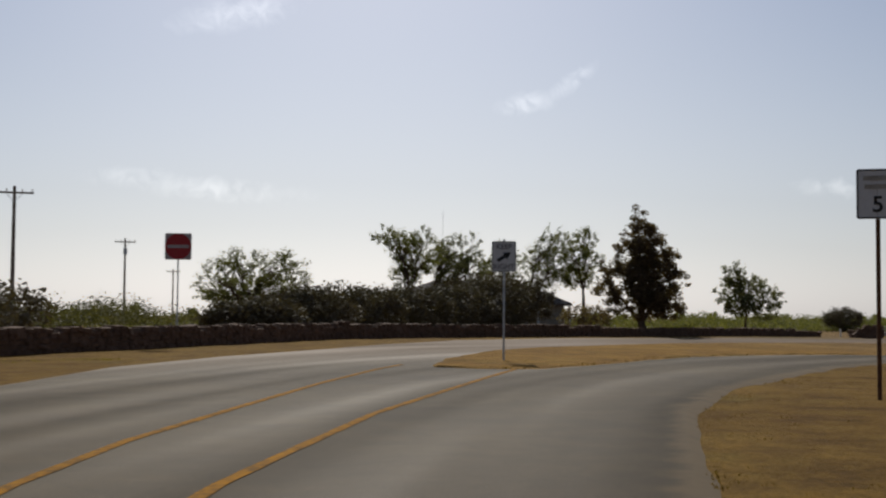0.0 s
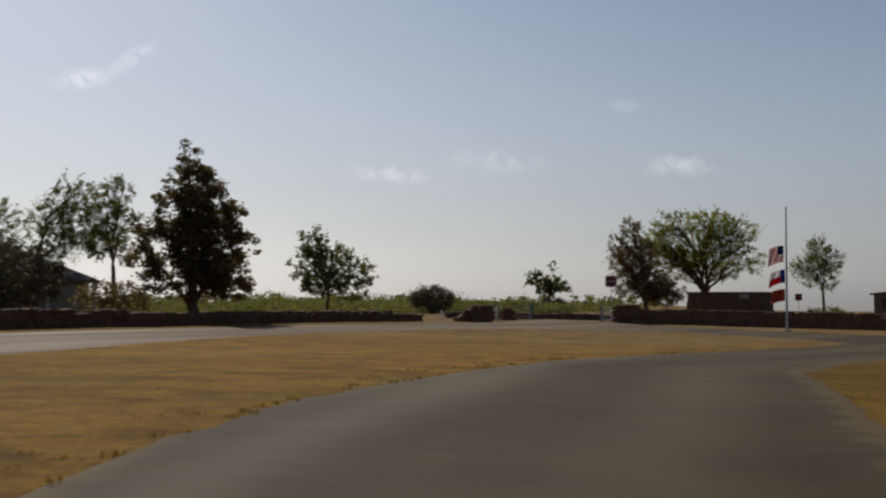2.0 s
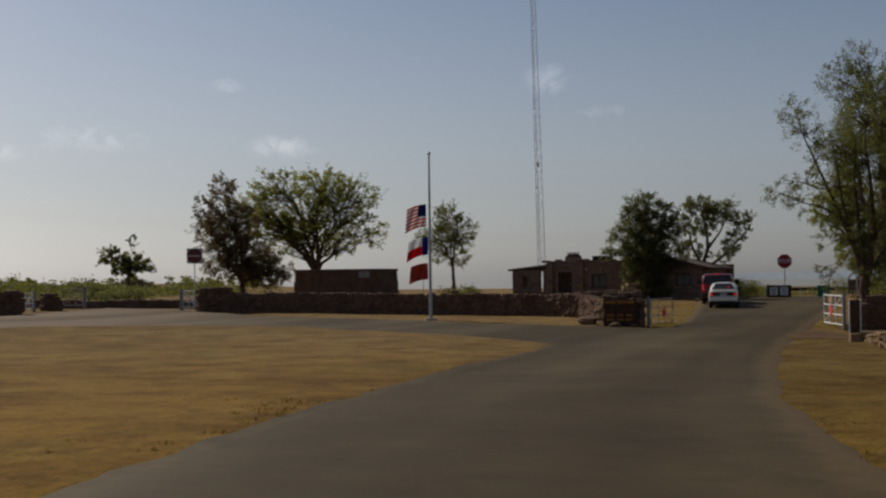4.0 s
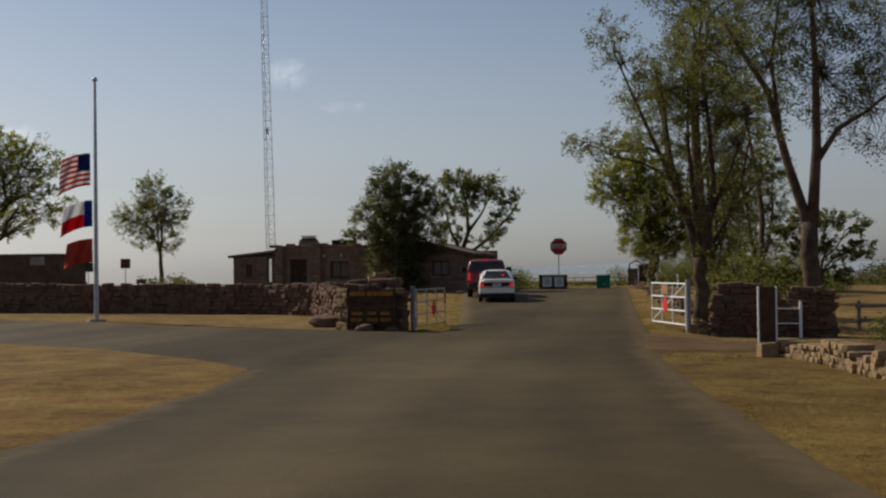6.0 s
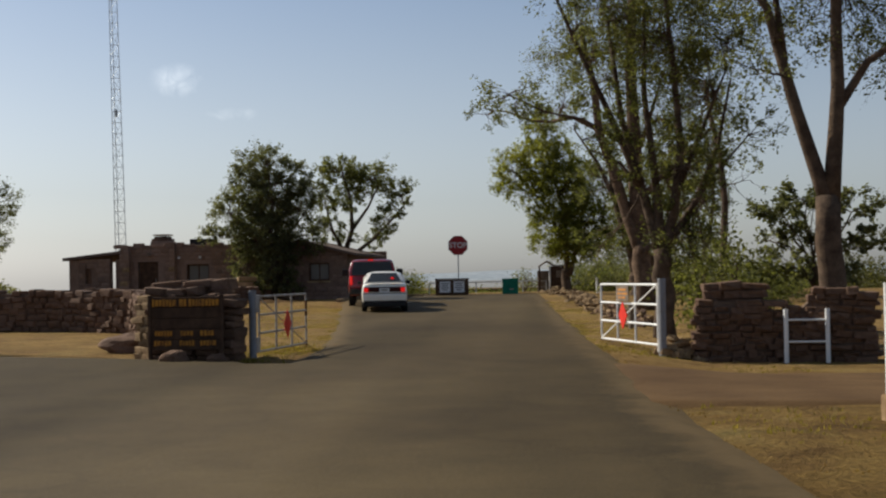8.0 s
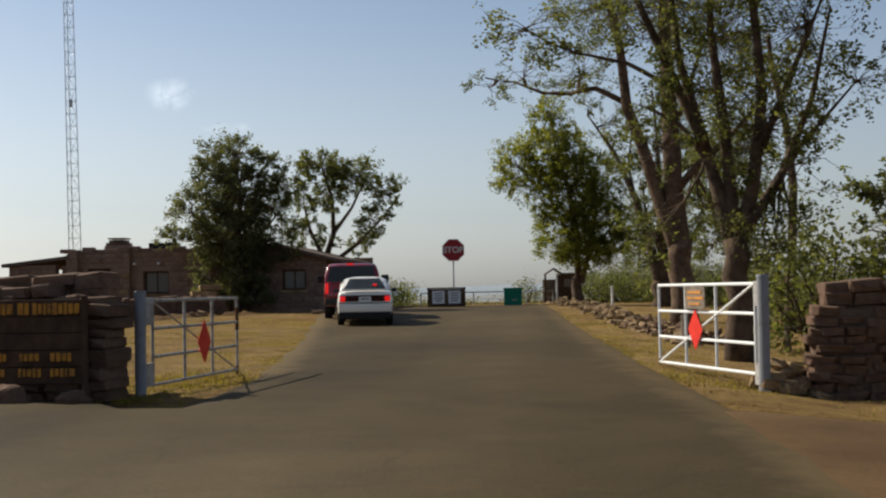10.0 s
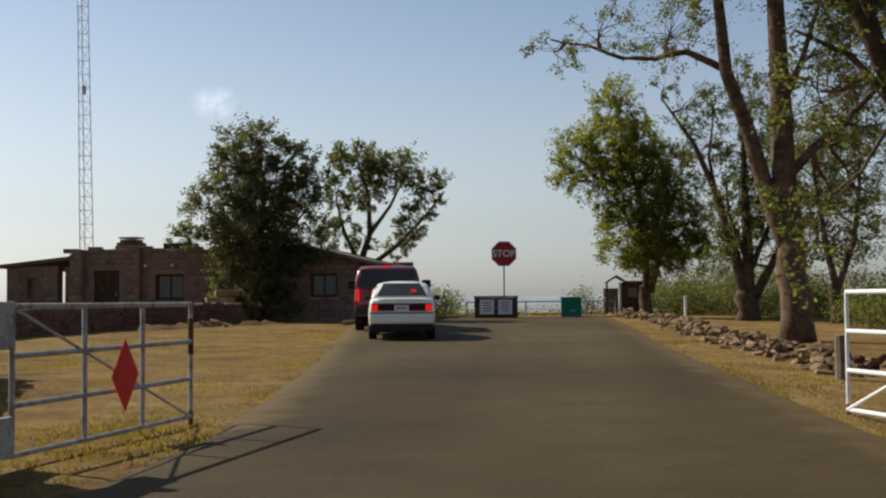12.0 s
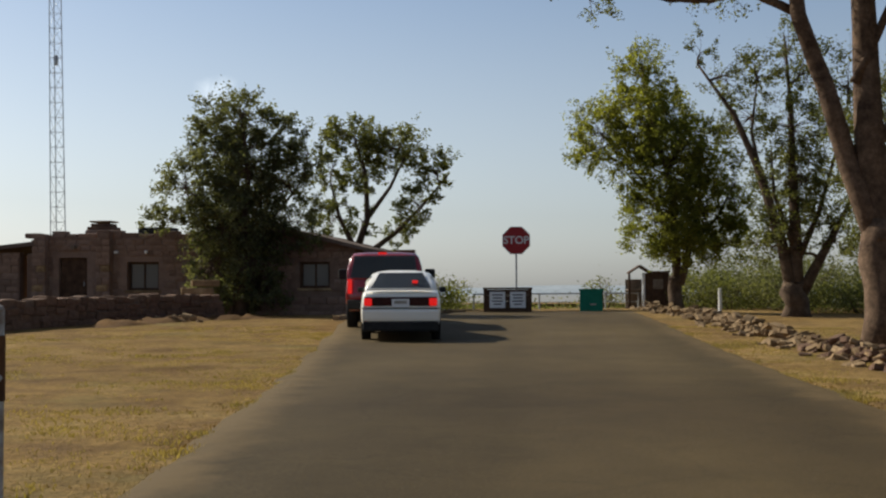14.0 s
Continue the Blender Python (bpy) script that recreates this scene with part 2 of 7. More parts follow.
def grass_material(name, burnt):
    """Dry mown grass; burnt darkens and reddens the verges before the gates."""
    m, nt, b = material(name, 0.95, 0.0, 0.05)
    big = noise_node(nt, 0.09, 5, 0.6)
    mid = noise_node(nt, 0.9, 6, 0.7)
    small = noise_node(nt, 14.0, 5, 0.75)
    base = ramp_node(nt, big, [(0.3, (0.18, 0.086, 0.017)), (0.5, (0.272, 0.145, 0.029)), (0.7, (0.35, 0.2, 0.046))])
    bare = ramp_node(nt, mid, [(0.36, (0.115, 0.06, 0.016)), (0.52, (0.285, 0.162, 0.028)), (0.75, (0.39, 0.255, 0.054))])
    col = blend(nt, "MIX", 0.5, base, bare)
    spots = noise_node(nt, 0.62, 7, 0.72)
    col = blend(nt, "MULTIPLY", 0.65, col, ramp_node(nt, spots, [(0.34, (0.46, 0.40, 0.36)), (0.46, (0.95, 0.95, 0.94)), (0.56, (1.05, 1.05, 1.02)), (0.68, (1.28, 1.28, 1.25))]))
    green = noise_node(nt, 0.33, 5, 0.7)
    gm = nt.nodes.new("ShaderNodeMapRange")
    gm.inputs["From Min"].default_value, gm.inputs["From Max"].default_value = 0.56, 0.72
    gm.inputs["To Max"].default_value = 0.55
    nt.links.new(green, gm.inputs["Value"])
    col = blend(nt, "MIX", gm.outputs["Result"], col, (0.17, 0.14, 0.028))
    col = blend(nt, "OVERLAY", 0.75, col, ramp_node(nt, small, [(0.28, (0.2, 0.2, 0.2)), (0.72, (0.78, 0.77, 0.74))]))
    # the lawns beyond the gates are paler and greener than the burnt verges
    co = nt.nodes.new("ShaderNodeTexCoord")
    sp = nt.nodes.new("ShaderNodeSeparateXYZ")
    nt.links.new(co.outputs["Object"], sp.inputs[0])
    lawn = nt.nodes.new("ShaderNodeMapRange")
    lawn.inputs["From Min"].default_value, lawn.inputs["From Max"].default_value = 44.0, 76.0
    nt.links.new(sp.outputs["X"], lawn.inputs["Value"])
    parched = nt.nodes.new("ShaderNodeMapRange")
    parched.inputs["From Min"].default_value, parched.inputs["From Max"].default_value = 72.0, 88.0
    parched.inputs["To Min"].default_value, parched.inputs["To Max"].default_value = burnt, 0.0
    nt.links.new(sp.outputs["X"], parched.inputs["Value"])
    col = blend(nt, "MULTIPLY", parched.outputs["Result"], col, (0.7, 0.72, 0.64))
    col = blend(nt, "MULTIPLY", lawn.outputs["Result"], col, (0.85, 0.97, 1.95))
    # clumps a hand or two across; the shade on the soil between is painted in
    clump = noise_node(nt, 3.2, 5, 0.65)
    col = blend(nt, "MULTIPLY", 0.5, col, ramp_node(nt, clump, [(0.34, (0.72, 0.68, 0.62)), (0.46, (1.0, 1.0, 0.98)), (0.66, (1.16, 1.15, 1.12))]))
    nt.links.new(col, b.inputs["Base Color"])
    both = nt.nodes.new("ShaderNodeMath")
    both.operation = "MULTIPLY_ADD"
    nt.links.new(clump, both.inputs[0])
    both.inputs[1].default_value = 1.3
    nt.links.new(small, both.inputs[2])
    bump_node(nt, b, both.outputs[0], 0.9, 0.06)
    return m


def worn_paint(name, paint, under, wear=0.5, rough=0.7, spec=0.3):
    m, nt, b = material(name, rough, 0.0, spec)
    n = noise_node(nt, 7.0, 6, 0.75)
    mr = nt.nodes.new("ShaderNodeMapRange")
    mr.inputs["From Min"].default_value, mr.inputs["From Max"].default_value = wear - 0.08, wear + 0.12
    nt.links.new(n, mr.inputs["Value"])
    nt.links.new(blend(nt, "MIX", mr.outputs["Result"], paint, under), b.inputs["Base Color"])
    return m


def see_through(nt, b, col, share):
    """Thin cloth: part of the light comes through it."""
    nt.links.new(col, b.inputs["Base Color"])
    tr_ = nt.nodes.new("ShaderNodeBsdfTranslucent")
    nt.links.new(col, tr_.inputs["Color"])
    mix = nt.nodes.new("ShaderNodeMixShader")
    mix.inputs["Fac"].default_value = share
    nt.links.new(b.outputs["BSDF"], mix.inputs[1])
    nt.links.new(tr_.outputs["BSDF"], mix.inputs[2])
    nt.links.new(mix.outputs["Shader"], nt.nodes["Material Output"].inputs["Surface"])


def flag_stripes():
    """Red and white stripes across, with a dark blue field at the hoist."""
    m, nt, b = material("striped_flag_cloth", 0.8, 0.0, 0.2)
    uv = nt.nodes.new("ShaderNodeUVMap")
    sp = nt.nodes.new("ShaderNodeSeparateXYZ")
    nt.links.new(uv.outputs["UV"], sp.inputs[0])

    def mth(op, a, v):
        n = nt.nodes.new("ShaderNodeMath")
        n.operation = op
        nt.links.new(a, n.inputs[0])
        if isinstance(v, (int, float)):
            n.inputs[1].default_value = v
        else:
            nt.links.new(v, n.inputs[1])
        return n.outputs[0]
    band = mth("GREATER_THAN", mth("FRACT", mth("MULTIPLY", sp.outputs["Y"], 6.5), 0), 0.5)
    col = blend(nt, "MIX", band, (0.62, 0.03, 0.04), (0.78, 0.77, 0.74))
    field = mth("MULTIPLY", mth("LESS_THAN", sp.outputs["X"], 0.42), mth("GREATER_THAN", sp.outputs["Y"], 0.46))
    see_through(nt, b, blend(nt, "MIX", field, col, (0.03, 0.04, 0.16)), 0.5)
    return m


def flag_three():
    """A blue upright band at the hoist, white over red."""
    m, nt, b = material("banded_flag_cloth", 0.8, 0.0, 0.2)
    uv = nt.nodes.new("ShaderNodeUVMap")
    sp = nt.nodes.new("ShaderNodeSeparateXYZ")
    nt.links.new(uv.outputs["UV"], sp.inputs[0])
    hi = nt.nodes.new("ShaderNodeMath")
    hi.operation = "GREATER_THAN"
    hi.inputs[1].default_value = 0.5
    nt.links.new(sp.outputs["Y"], hi.inputs[0])
    lo = nt.nodes.new("ShaderNodeMath")
    lo.operation = "LESS_THAN"
    lo.inputs[1].default_value = 0.28
    nt.links.new(sp.outputs["X"], lo.inputs[0])
    col = blend(nt, "MIX", hi.outputs[0], (0.6, 0.02, 0.03), (0.78, 0.77, 0.75))
    see_through(nt, b, blend(nt, "MIX", lo.outputs[0], col, (0.03, 0.05, 0.25)), 0.5)
    return m


ASPHALT = asphalt_material()
GRASS, GRASS_BURNT = grass_material("dry_grass_lawn", 0.0), grass_material("burnt_grass_ground", 1.0)
BLADES = leaf_material("dry_grass_blades", (0.15, 0.085, 0.022), (0.27, 0.165, 0.045), 0.3)
STRAW = leaf_material("pale_straw_blades", (0.22, 0.155, 0.06), (0.42, 0.31, 0.13), 0.35)
WEEDS = leaf_material("rank_weed_blades", (0.15, 0.115, 0.026), (0.30, 0.225, 0.055), 0.45)
DIRT = mottled("dusty_gravel", (0.082, 0.044, 0.017), (0.135, 0.078, 0.032), 0.8, 30, 0.95, bump=0.5)
SOIL = mottled("bare_brown_soil", (0.075, 0.036, 0.011), (0.165, 0.086, 0.026), 1.2, 18, 0.95, bump=0.8)
STONE = mottled("brown_sandstone", (0.108, 0.066, 0.046), (0.19, 0.118, 0.079), 2.2, 22, 0.9, bump=0.6, random_tint=0.2)
STONE_PALE = mottled("pale_sandstone", (0.18, 0.115, 0.06), (0.40, 0.285, 0.16), 2.2, 22, 0.9, bump=0.6, random_tint=0.3)
STONE_HOUSE = mottled("squared_brown_stone", (0.205, 0.137, 0.105), (0.29, 0.2, 0.15), 2.2, 22, 0.9, bump=0.6, random_tint=0.28)
# pale blue-grey: the haze of distance is painted into the hills' colour
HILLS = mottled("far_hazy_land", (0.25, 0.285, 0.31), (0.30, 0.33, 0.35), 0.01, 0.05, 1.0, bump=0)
MORTAR = mottled("dark_mortar", (0.1, 0.068, 0.05), (0.17, 0.118, 0.086), 3, 30, 0.95, bump=0.4)
CONCRETE = mottled("weathered_concrete", (0.24, 0.22, 0.19), (0.40, 0.37, 0.32), 3, 40, 0.9, bump=0.3)
BARK = mottled("grey_brown_bark", (0.053, 0.035, 0.024), (0.138, 0.094, 0.063), 3.5, 16, 0.95, bump=0.9)
BARK_PALE = mottled("pale_elm_bark", (0.064, 0.04, 0.026), (0.175, 0.114, 0.074), 3.5, 14, 0.95, bump=0.9)
LEAF_GREEN = leaf_material("green_leaves", (0.122, 0.125, 0.034), (0.275, 0.272, 0.07), 0.68)
LEAF_OLIVE = leaf_material("olive_leaves", (0.083, 0.086, 0.036), (0.19, 0.19, 0.076), 0.54)
LEAF_DARK = leaf_material("dark_leaves", (0.082, 0.086, 0.048), (0.195, 0.192, 0.105), 0.5)
LEAF_DUSKY = leaf_material("dusky_evergreen_leaves", (0.095, 0.077, 0.052), (0.15, 0.12, 0.078), 0.12)
SCRUB_DUSTY = leaf_material("dusty_scrub_leaves", (0.05, 0.05, 0.02), (0.13, 0.122, 0.05), 0.35)
LEAF_CEDAR = leaf_material("cedar_needles", (0.10, 0.072, 0.052), (0.22, 0.16, 0.105), 0.45)
SCRUB = leaf_material("pale_scrub_leaves", (0.105, 0.108, 0.04), (0.215, 0.21, 0.08), 0.4)
YELLOW = worn_paint("worn_yellow_paint", (0.40, 0.18, 0.008), (0.15, 0.085, 0.025), 0.5, 0.95, 0.05)
WHITE_PAINT = worn_paint("weathered_white_paint", (0.78, 0.77, 0.74), (0.45, 0.42, 0.38), 0.66)
GALV = mottled("galvanised_steel", (0.34, 0.36, 0.38), (0.52, 0.54, 0.55), 6, 60, 0.5, 0.6, 0.1)
GATE_GREY = worn_paint("grey_gate_paint", (0.38, 0.36, 0.33), (0.17, 0.12, 0.085), 0.54)
POST_GREY = worn_paint("dull_grey_post_paint", (0.24, 0.24, 0.25), (0.15, 0.115, 0.09), 0.6)
RUST = mottled("rusty_steel", (0.07, 0.035, 0.02), (0.16, 0.075, 0.035), 6, 40, 0.85, 0.2, 0.3)
SIGN_RED = worn_paint("faded_sign_red", (0.36, 0.03, 0.035), (0.28, 0.06, 0.055), 0.6)
# sign white with the shade of backlit plates put into its colour
SIGN_SHADED = worn_paint("shaded_white_sheet", (0.56, 0.55, 0.54), (0.46, 0.43, 0.41), 0.6)
SIGN_DULL = worn_paint("weathered_pale_sign", (0.42, 0.37, 0.36), (0.3, 0.2, 0.19), 0.56)
SIGN_FADED = worn_paint("faded_black_lettering", (0.14, 0.13, 0.13), (0.3, 0.28, 0.27), 0.56)
SIGN_DARK_GREEN = worn_paint("dark_green_sign", (0.02, 0.05, 0.035), (0.05, 0.06, 0.045), 0.6)
# sign red darkened to maroon, as it looks on a shaded face
SIGN_MAROON = worn_paint("shaded_maroon_sign", (0.15, 0.035, 0.035), (0.1, 0.05, 0.045), 0.5)
SIGN_WHITE = worn_paint("sign_white", (0.76, 0.76, 0.75), (0.62, 0.60, 0.56), 0.64)
SIGN_BLACK = mottled("sign_black", (0.015, 0.015, 0.016), (0.03, 0.03, 0.03), 6, 60, 0.6, bump=0)
REFLECTOR = mottled("red_reflector_sheet", (0.62, 0.03, 0.02), (0.75, 0.05, 0.03), 6, 60, 0.45, bump=0)
WOOD_DARK = mottled("dark_stained_wood", (0.045, 0.026, 0.017), (0.105, 0.06, 0.036), 4, 40, 0.85, bump=0.4)
WOOD_GREY = mottled("weathered_wood", (0.15, 0.115, 0.085), (0.27, 0.215, 0.165), 5, 45, 0.9, bump=0.5)
SIGN_ORANGE = worn_paint("worn_orange_lettering", (0.55, 0.22, 0.03), (0.22, 0.13, 0.07), 0.56)
SIGN_YELLOW = worn_paint("routed_yellow_lettering", (0.5, 0.21, 0.025), (0.17, 0.075, 0.025), 0.54)
BIN_GREEN = mottled("green_enamel", (0.012, 0.16, 0.10), (0.02, 0.22, 0.145), 3, 40, 0.45, bump=0.05)
ROOFING = mottled("brown_roofing", (0.10, 0.07, 0.055), (0.17, 0.125, 0.10), 2, 25, 0.95, bump=0.4)
SHINGLE = mottled("grey_shingles", (0.11, 0.095, 0.085), (0.19, 0.17, 0.155), 2, 18, 0.95, bump=0.5)
STUCCO = mottled("pale_stucco", (0.3, 0.25, 0.195), (0.42, 0.36, 0.29), 1.5, 40, 0.9, bump=0.2)
CAR_WHITE, _, _b = material("white_car_paint", 0.28, 0.0, 0.5)
_b.inputs["Base Color"].default_value = (0.86, 0.81, 0.71, 1)
_b.inputs["Coat Weight"].default_value = 0.6
CAR_RED, _, _b = material("dark_red_car_paint", 0.25, 0.0, 0.5)
_b.inputs["Base Color"].default_value = (0.2, 0.008, 0.012, 1)
_b.inputs["Coat Weight"].default_value = 0.7
CAR_GLASS, _, _b = material("tinted_car_glass", 0.06, 0.0, 0.6)
_b.inputs["Base Color"].default_value = (0.06, 0.066, 0.07, 1)
RUBBER = mottled("tyre_rubber", (0.012, 0.012, 0.012), (0.028, 0.027, 0.026), 8, 60, 0.85, bump=0.2)
TRIM = mottled("black_plastic_trim", (0.018, 0.018, 0.018), (0.032, 0.031, 0.03), 6, 60, 0.6, bump=0.05)
ALLOY = mottled("dull_alloy", (0.35, 0.35, 0.35), (0.5, 0.5, 0.5), 8, 60, 0.4, 0.8, 0.0)
PANE, _, _b = material("dusty_window_glass", 0.16, 0.0, 0.6)
_b.inputs["Base Color"].default_value = (0.13, 0.125, 0.115, 1)
LAMP_RED, _, _b = material("lit_red_lamp", 0.3, 0.0, 0.5)
_b.inputs["Base Color"].default_value = (0.32, 0.006, 0.006, 1)
_b.inputs["Emission Color"].default_value = (1.0, 0.01, 0.008, 1)
_b.inputs["Emission Strength"].default_value = 0.45
LAMP_DARK = mottled("dark_red_lens", (0.03, 0.006, 0.006), (0.05, 0.01, 0.009), 6, 60, 0.2, bump=0)
FLAG_A, FLAG_B = flag_stripes(), flag_three()
FLAG_RED = mottled("plain_red_cloth", (0.34, 0.04, 0.025), (0.44, 0.06, 0.035), 2, 40, 0.85, bump=0.1)


# ---- building helpers ----
def part(name, bm, mat, parent=None, label="", smooth=False):
    """Links a bmesh as one mesh object, under a thing or a part when given."""
    me = bpy.data.meshes.new(name)
    bm.to_mesh(me)
    bm.free()
    return link_mesh(name, me, mat, parent, label, smooth)


def link_mesh(name, me, mat, parent=None, label="", smooth=False):
    if mat and not me.materials:
        me.materials.append(mat)
    if smooth:
        me.shade_smooth()
    ob = new(name, me)
    if parent is not None:
        ob.parent = parent
    if label:
        tagged(ob, label)
    return ob


def thing(name, m, label, category, group="", kind=""):
    ob = new(name)
    ob.empty_display_size = 0.2
    ob.matrix_world = m
    return tagged(ob, label, category, group, kind)


def mesh_of(name, verts, faces):
    me = bpy.data.meshes.new(name)
    me.from_pydata(verts, [], faces)
    me.update()
    return me


def box(bm, c, s, bevel=0.0, m=None):
    got = bmesh.ops.create_cube(bm, size=1.0)["verts"]
    mat = Matrix.Translation(c) @ Matrix.Diagonal((*s, 1))
    bmesh.ops.transform(bm, matrix=(m @ mat) if m else mat, verts=got)
    if bevel:
        edges = {e for v in got for e in v.link_edges}
        bmesh.ops.bevel(bm, geom=list(edges), offset=bevel, segments=2, affect="EDGES", profile=0.6)
    return bm


def boxed(c, s, bevel=0.0, m=None):
    return box(bmesh.new(), c, s, bevel, m)


def tube(bm, pts, radii, sides=8, cap=True):
    """A tapered tube through the points."""
    pts = [Vector(p) for p in pts]
    rings = []
    ref = Vector((0.31, 0.95, 0.07))
    for i, p in enumerate(pts):
        d = (pts[min(i + 1, len(pts) - 1)] - pts[max(i - 1, 0)]).normalized()
        a = d.cross(ref)
        if a.length < 0.05:
            a = d.cross(Vector((1, 0, 0)))
        a.normalize()
        b = d.cross(a)
        r = radii[i] if isinstance(radii, (list, tuple)) else radii
        rings.append([bm.verts.new(p + (a * math.cos(k * 2 * math.pi / sides) + b * math.sin(k * 2 * math.pi / sides)) * r) for k in range(sides)])
    for r0, r1 in zip(rings, rings[1:]):
        for k in range(sides):
            bm.faces.new((r0[k], r0[(k + 1) % sides], r1[(k + 1) % sides], r1[k]))
    if cap:
        bm.faces.new(rings[0][::-1])
        bm.faces.new(rings[-1])
    return bm


def tubed(pts, radii, sides=10):
    return tube(bmesh.new(), pts, radii, sides)


def plate(bm, outline, thick, m=None):
    """A flat plate in the local x-z plane, front towards -y."""
    f = [bm.verts.new((x, -thick / 2, z)) for x, z in outline]
    b = [bm.verts.new((x, thick / 2, z)) for x, z in outline]
    bm.faces.new(f)
    bm.faces.new(b[::-1])
    n = len(outline)
    for i in range(n):
        bm.faces.new((f[i], b[i], b[(i + 1) % n], f[(i + 1) % n]))
    if m:
        bmesh.ops.transform(bm, matrix=m, verts=bm.verts)
    bmesh.ops.recalc_face_normals(bm, faces=bm.faces)
    return bm


def rounded(w, h, r, cz=0.0, n=5):
    pts = []
    for cx, cy, a0 in ((w / 2 - r, h / 2 - r, 0), (-w / 2 + r, h / 2 - r, 90), (-w / 2 + r, -h / 2 + r, 180), (w / 2 - r, -h / 2 + r, 270)):
        for k in range(n):
            a = radians(a0 + 90 * k / (n - 1))
            pts.append((cx + r * math.cos(a), cz + cy + r * math.sin(a)))
    return pts


def lettering(text, size, y, z, parent, mat, x=0.0):
    """Letters of the built-in font, flat on a sign's face (local x-z plane, facing -y)."""
    cu = bpy.data.curves.new("lettering", "FONT")
    cu.body, cu.size, cu.align_x, cu.align_y, cu.extrude = text, size, "CENTER", "CENTER", 0.002
    cu.offset = size * 0.018
    tmp = bpy.data.objects.new("lettering", cu)
    me = bpy.data.meshes.new_from_object(tmp)
    bpy.data.objects.remove(tmp)
    me.transform(pose(x, y, z, 90, 0, 0))
    return link_mesh("lettering", me, mat, parent)


# ---- the lie of the land: heights known at places, smoothed between them ----
LAND = np.array([
    (3.2, 2.1, 1.04), (10.6, 12.7, 1.03), (20.1, 22.3, 0.93), (29.7, 28.6, 0.89), (39.2, 33.5, 0.83), (48.8, 36.6, 0.58), (58.3, 38.2, 0.33), (65.7, 39.4, 0.13),
    (72.1, 39.9, 0.0), (79.5, 40.9, -0.05), (90.1, 44.5, 0.02), (89.6, 37.6, -0.06), (100.7, 42.4, 0.1), (108.1, 45.6, 0.13), (116.6, 43.5, 0.34),
    (124.0, 42.4, 0.56), (132.5, 42.4, 0.61)])
LAND = np.vstack([LAND, np.array([
    (91.2, 55.5, 0.3), (16.4, 41.3, 1.11), (20.6, 28.9, 1.03), (42.4, 63.6, 1.01), (77.9, 36.7, 0.0), (63.6, 79.5, 0.95), (106.0, 79.5, 0.64),
    (116.6, 100.7, 0.74), (42.4, 10.6, 0.85), (74.2, 21.2, 0.21), (95.4, 21.2, -0.11), (-21.2, -10.6, 1.06), (10.6, 63.6, 1.17),
    (125.6, 56.2, 0.29), (131.4, 63.6, 0.27), (127.2, 21.2, 0.21)])])


def ground_z(x, y):
    """Height of the land; takes numbers or arrays. Far away the plain lies a little lower."""
    x, y = np.asarray(x, float), np.asarray(y, float)
    d2 = (x[..., None] - LAND[:, 0]) ** 2 + (y[..., None] - LAND[:, 1]) ** 2
    w = np.exp(-d2 / (2 * 11.66 ** 2)) + 1e-3 / (1 + d2 / 449.0)
    z = (w * LAND[:, 2]).sum(-1) / w.sum(-1)
    # the verge dips at the gate's right pillar
    side = np.interp(x, [p[0] for p in RIGHT_EDGE], [p[1] for p in RIGHT_EDGE])
    z = z - 0.27 * np.clip((side - 0.2 - y) / 1.7, 0, 1) * np.exp(-((x - 88.8) / 6.0) ** 2)
    z = z - 0.09 * np.exp(-((x - 108.5) / 8.0) ** 2 - ((y - 45.5) / 6.0) ** 2)
    # beyond the road's end the land falls away to the rim
    z = z - 1.3 * np.clip((x - 133) / 14, 0, 1) * np.clip((62 - y) / 8, 0, 1)
    # eastward the plain breaks off into a wide canyon, nearer in the north-east than behind the road's end
    brink = 178 - 38 * np.clip((y - 56) / 10, 0, 1)
    side = 0.58 * (x - 39.5) + 33.5 - y
    fall = np.clip((x - brink) / 90, 0, 1)
    z = z - 34 * fall * (2 - fall) * np.clip(side / 14, 0, 1)
    r = np.hypot(x - 70, y - 45)
    return z - 9.0 * np.clip((r - 260) / 2500, 0, 1)


def gz(x, y):
    return float(ground_z(x, y))


# edges of the paving, as curves y(x)
RIGHT_EDGE = [(-40, -66), (-10, -18), (0, -3), (9, 8.6), (13.6, 14.0), (17.2, 17.4), (22, 21), (27.5, 24.7), (34.3, 28.2), (41, 31.8), (48.6, 34.1), (57, 36.0),
              (66.8, 37.4), (78, 38.6), (86, 38.9), (100, 39.7), (112, 40.4), (126, 41.2)]
OUTER_EDGE = [(-40, -50), (-10, -9), (0, 9.5), (7.1, 22.7), (10.7, 29.1), (15.3, 34.7), (20.6, 40.2), (26.3, 46.9), (35, 55.8), (44.1, 60.6), (54.2, 64.0), (63.8, 67), (76, 70.2), (88, 74.4), (96, 76.5)]
LEFT_EDGE = [(86, 43.6), (88.8, 43.8), (92.3, 44.3), (98.5, 45.3), (106.7, 46.8), (113.3, 47.9), (120, 49.0), (126, 47.2)]
EAST_EDGE = [(85.5, 44.6), (86.3, 46.4), (87.0, 49.0), (87.8, 52.0), (89.8, 55.0), (91.3, 60.0), (92.0, 65.0), (96, 70.8)]
ISLAND_LOW = [(17.5, 26.9), (17.8, 26.15), (18.6, 25.5), (19.4, 25.55), (20.4, 26.2), (23.0, 27.75), (25.8, 29.85), (29.8, 32.5), (35.5, 35.1), (43.2, 38.3), (53, 40.9), (63.1, 43.0), (70.1, 43.7), (73.6, 44.4), (75.6, 46.0), (78.5, 49.2), (82.5, 57.0)]
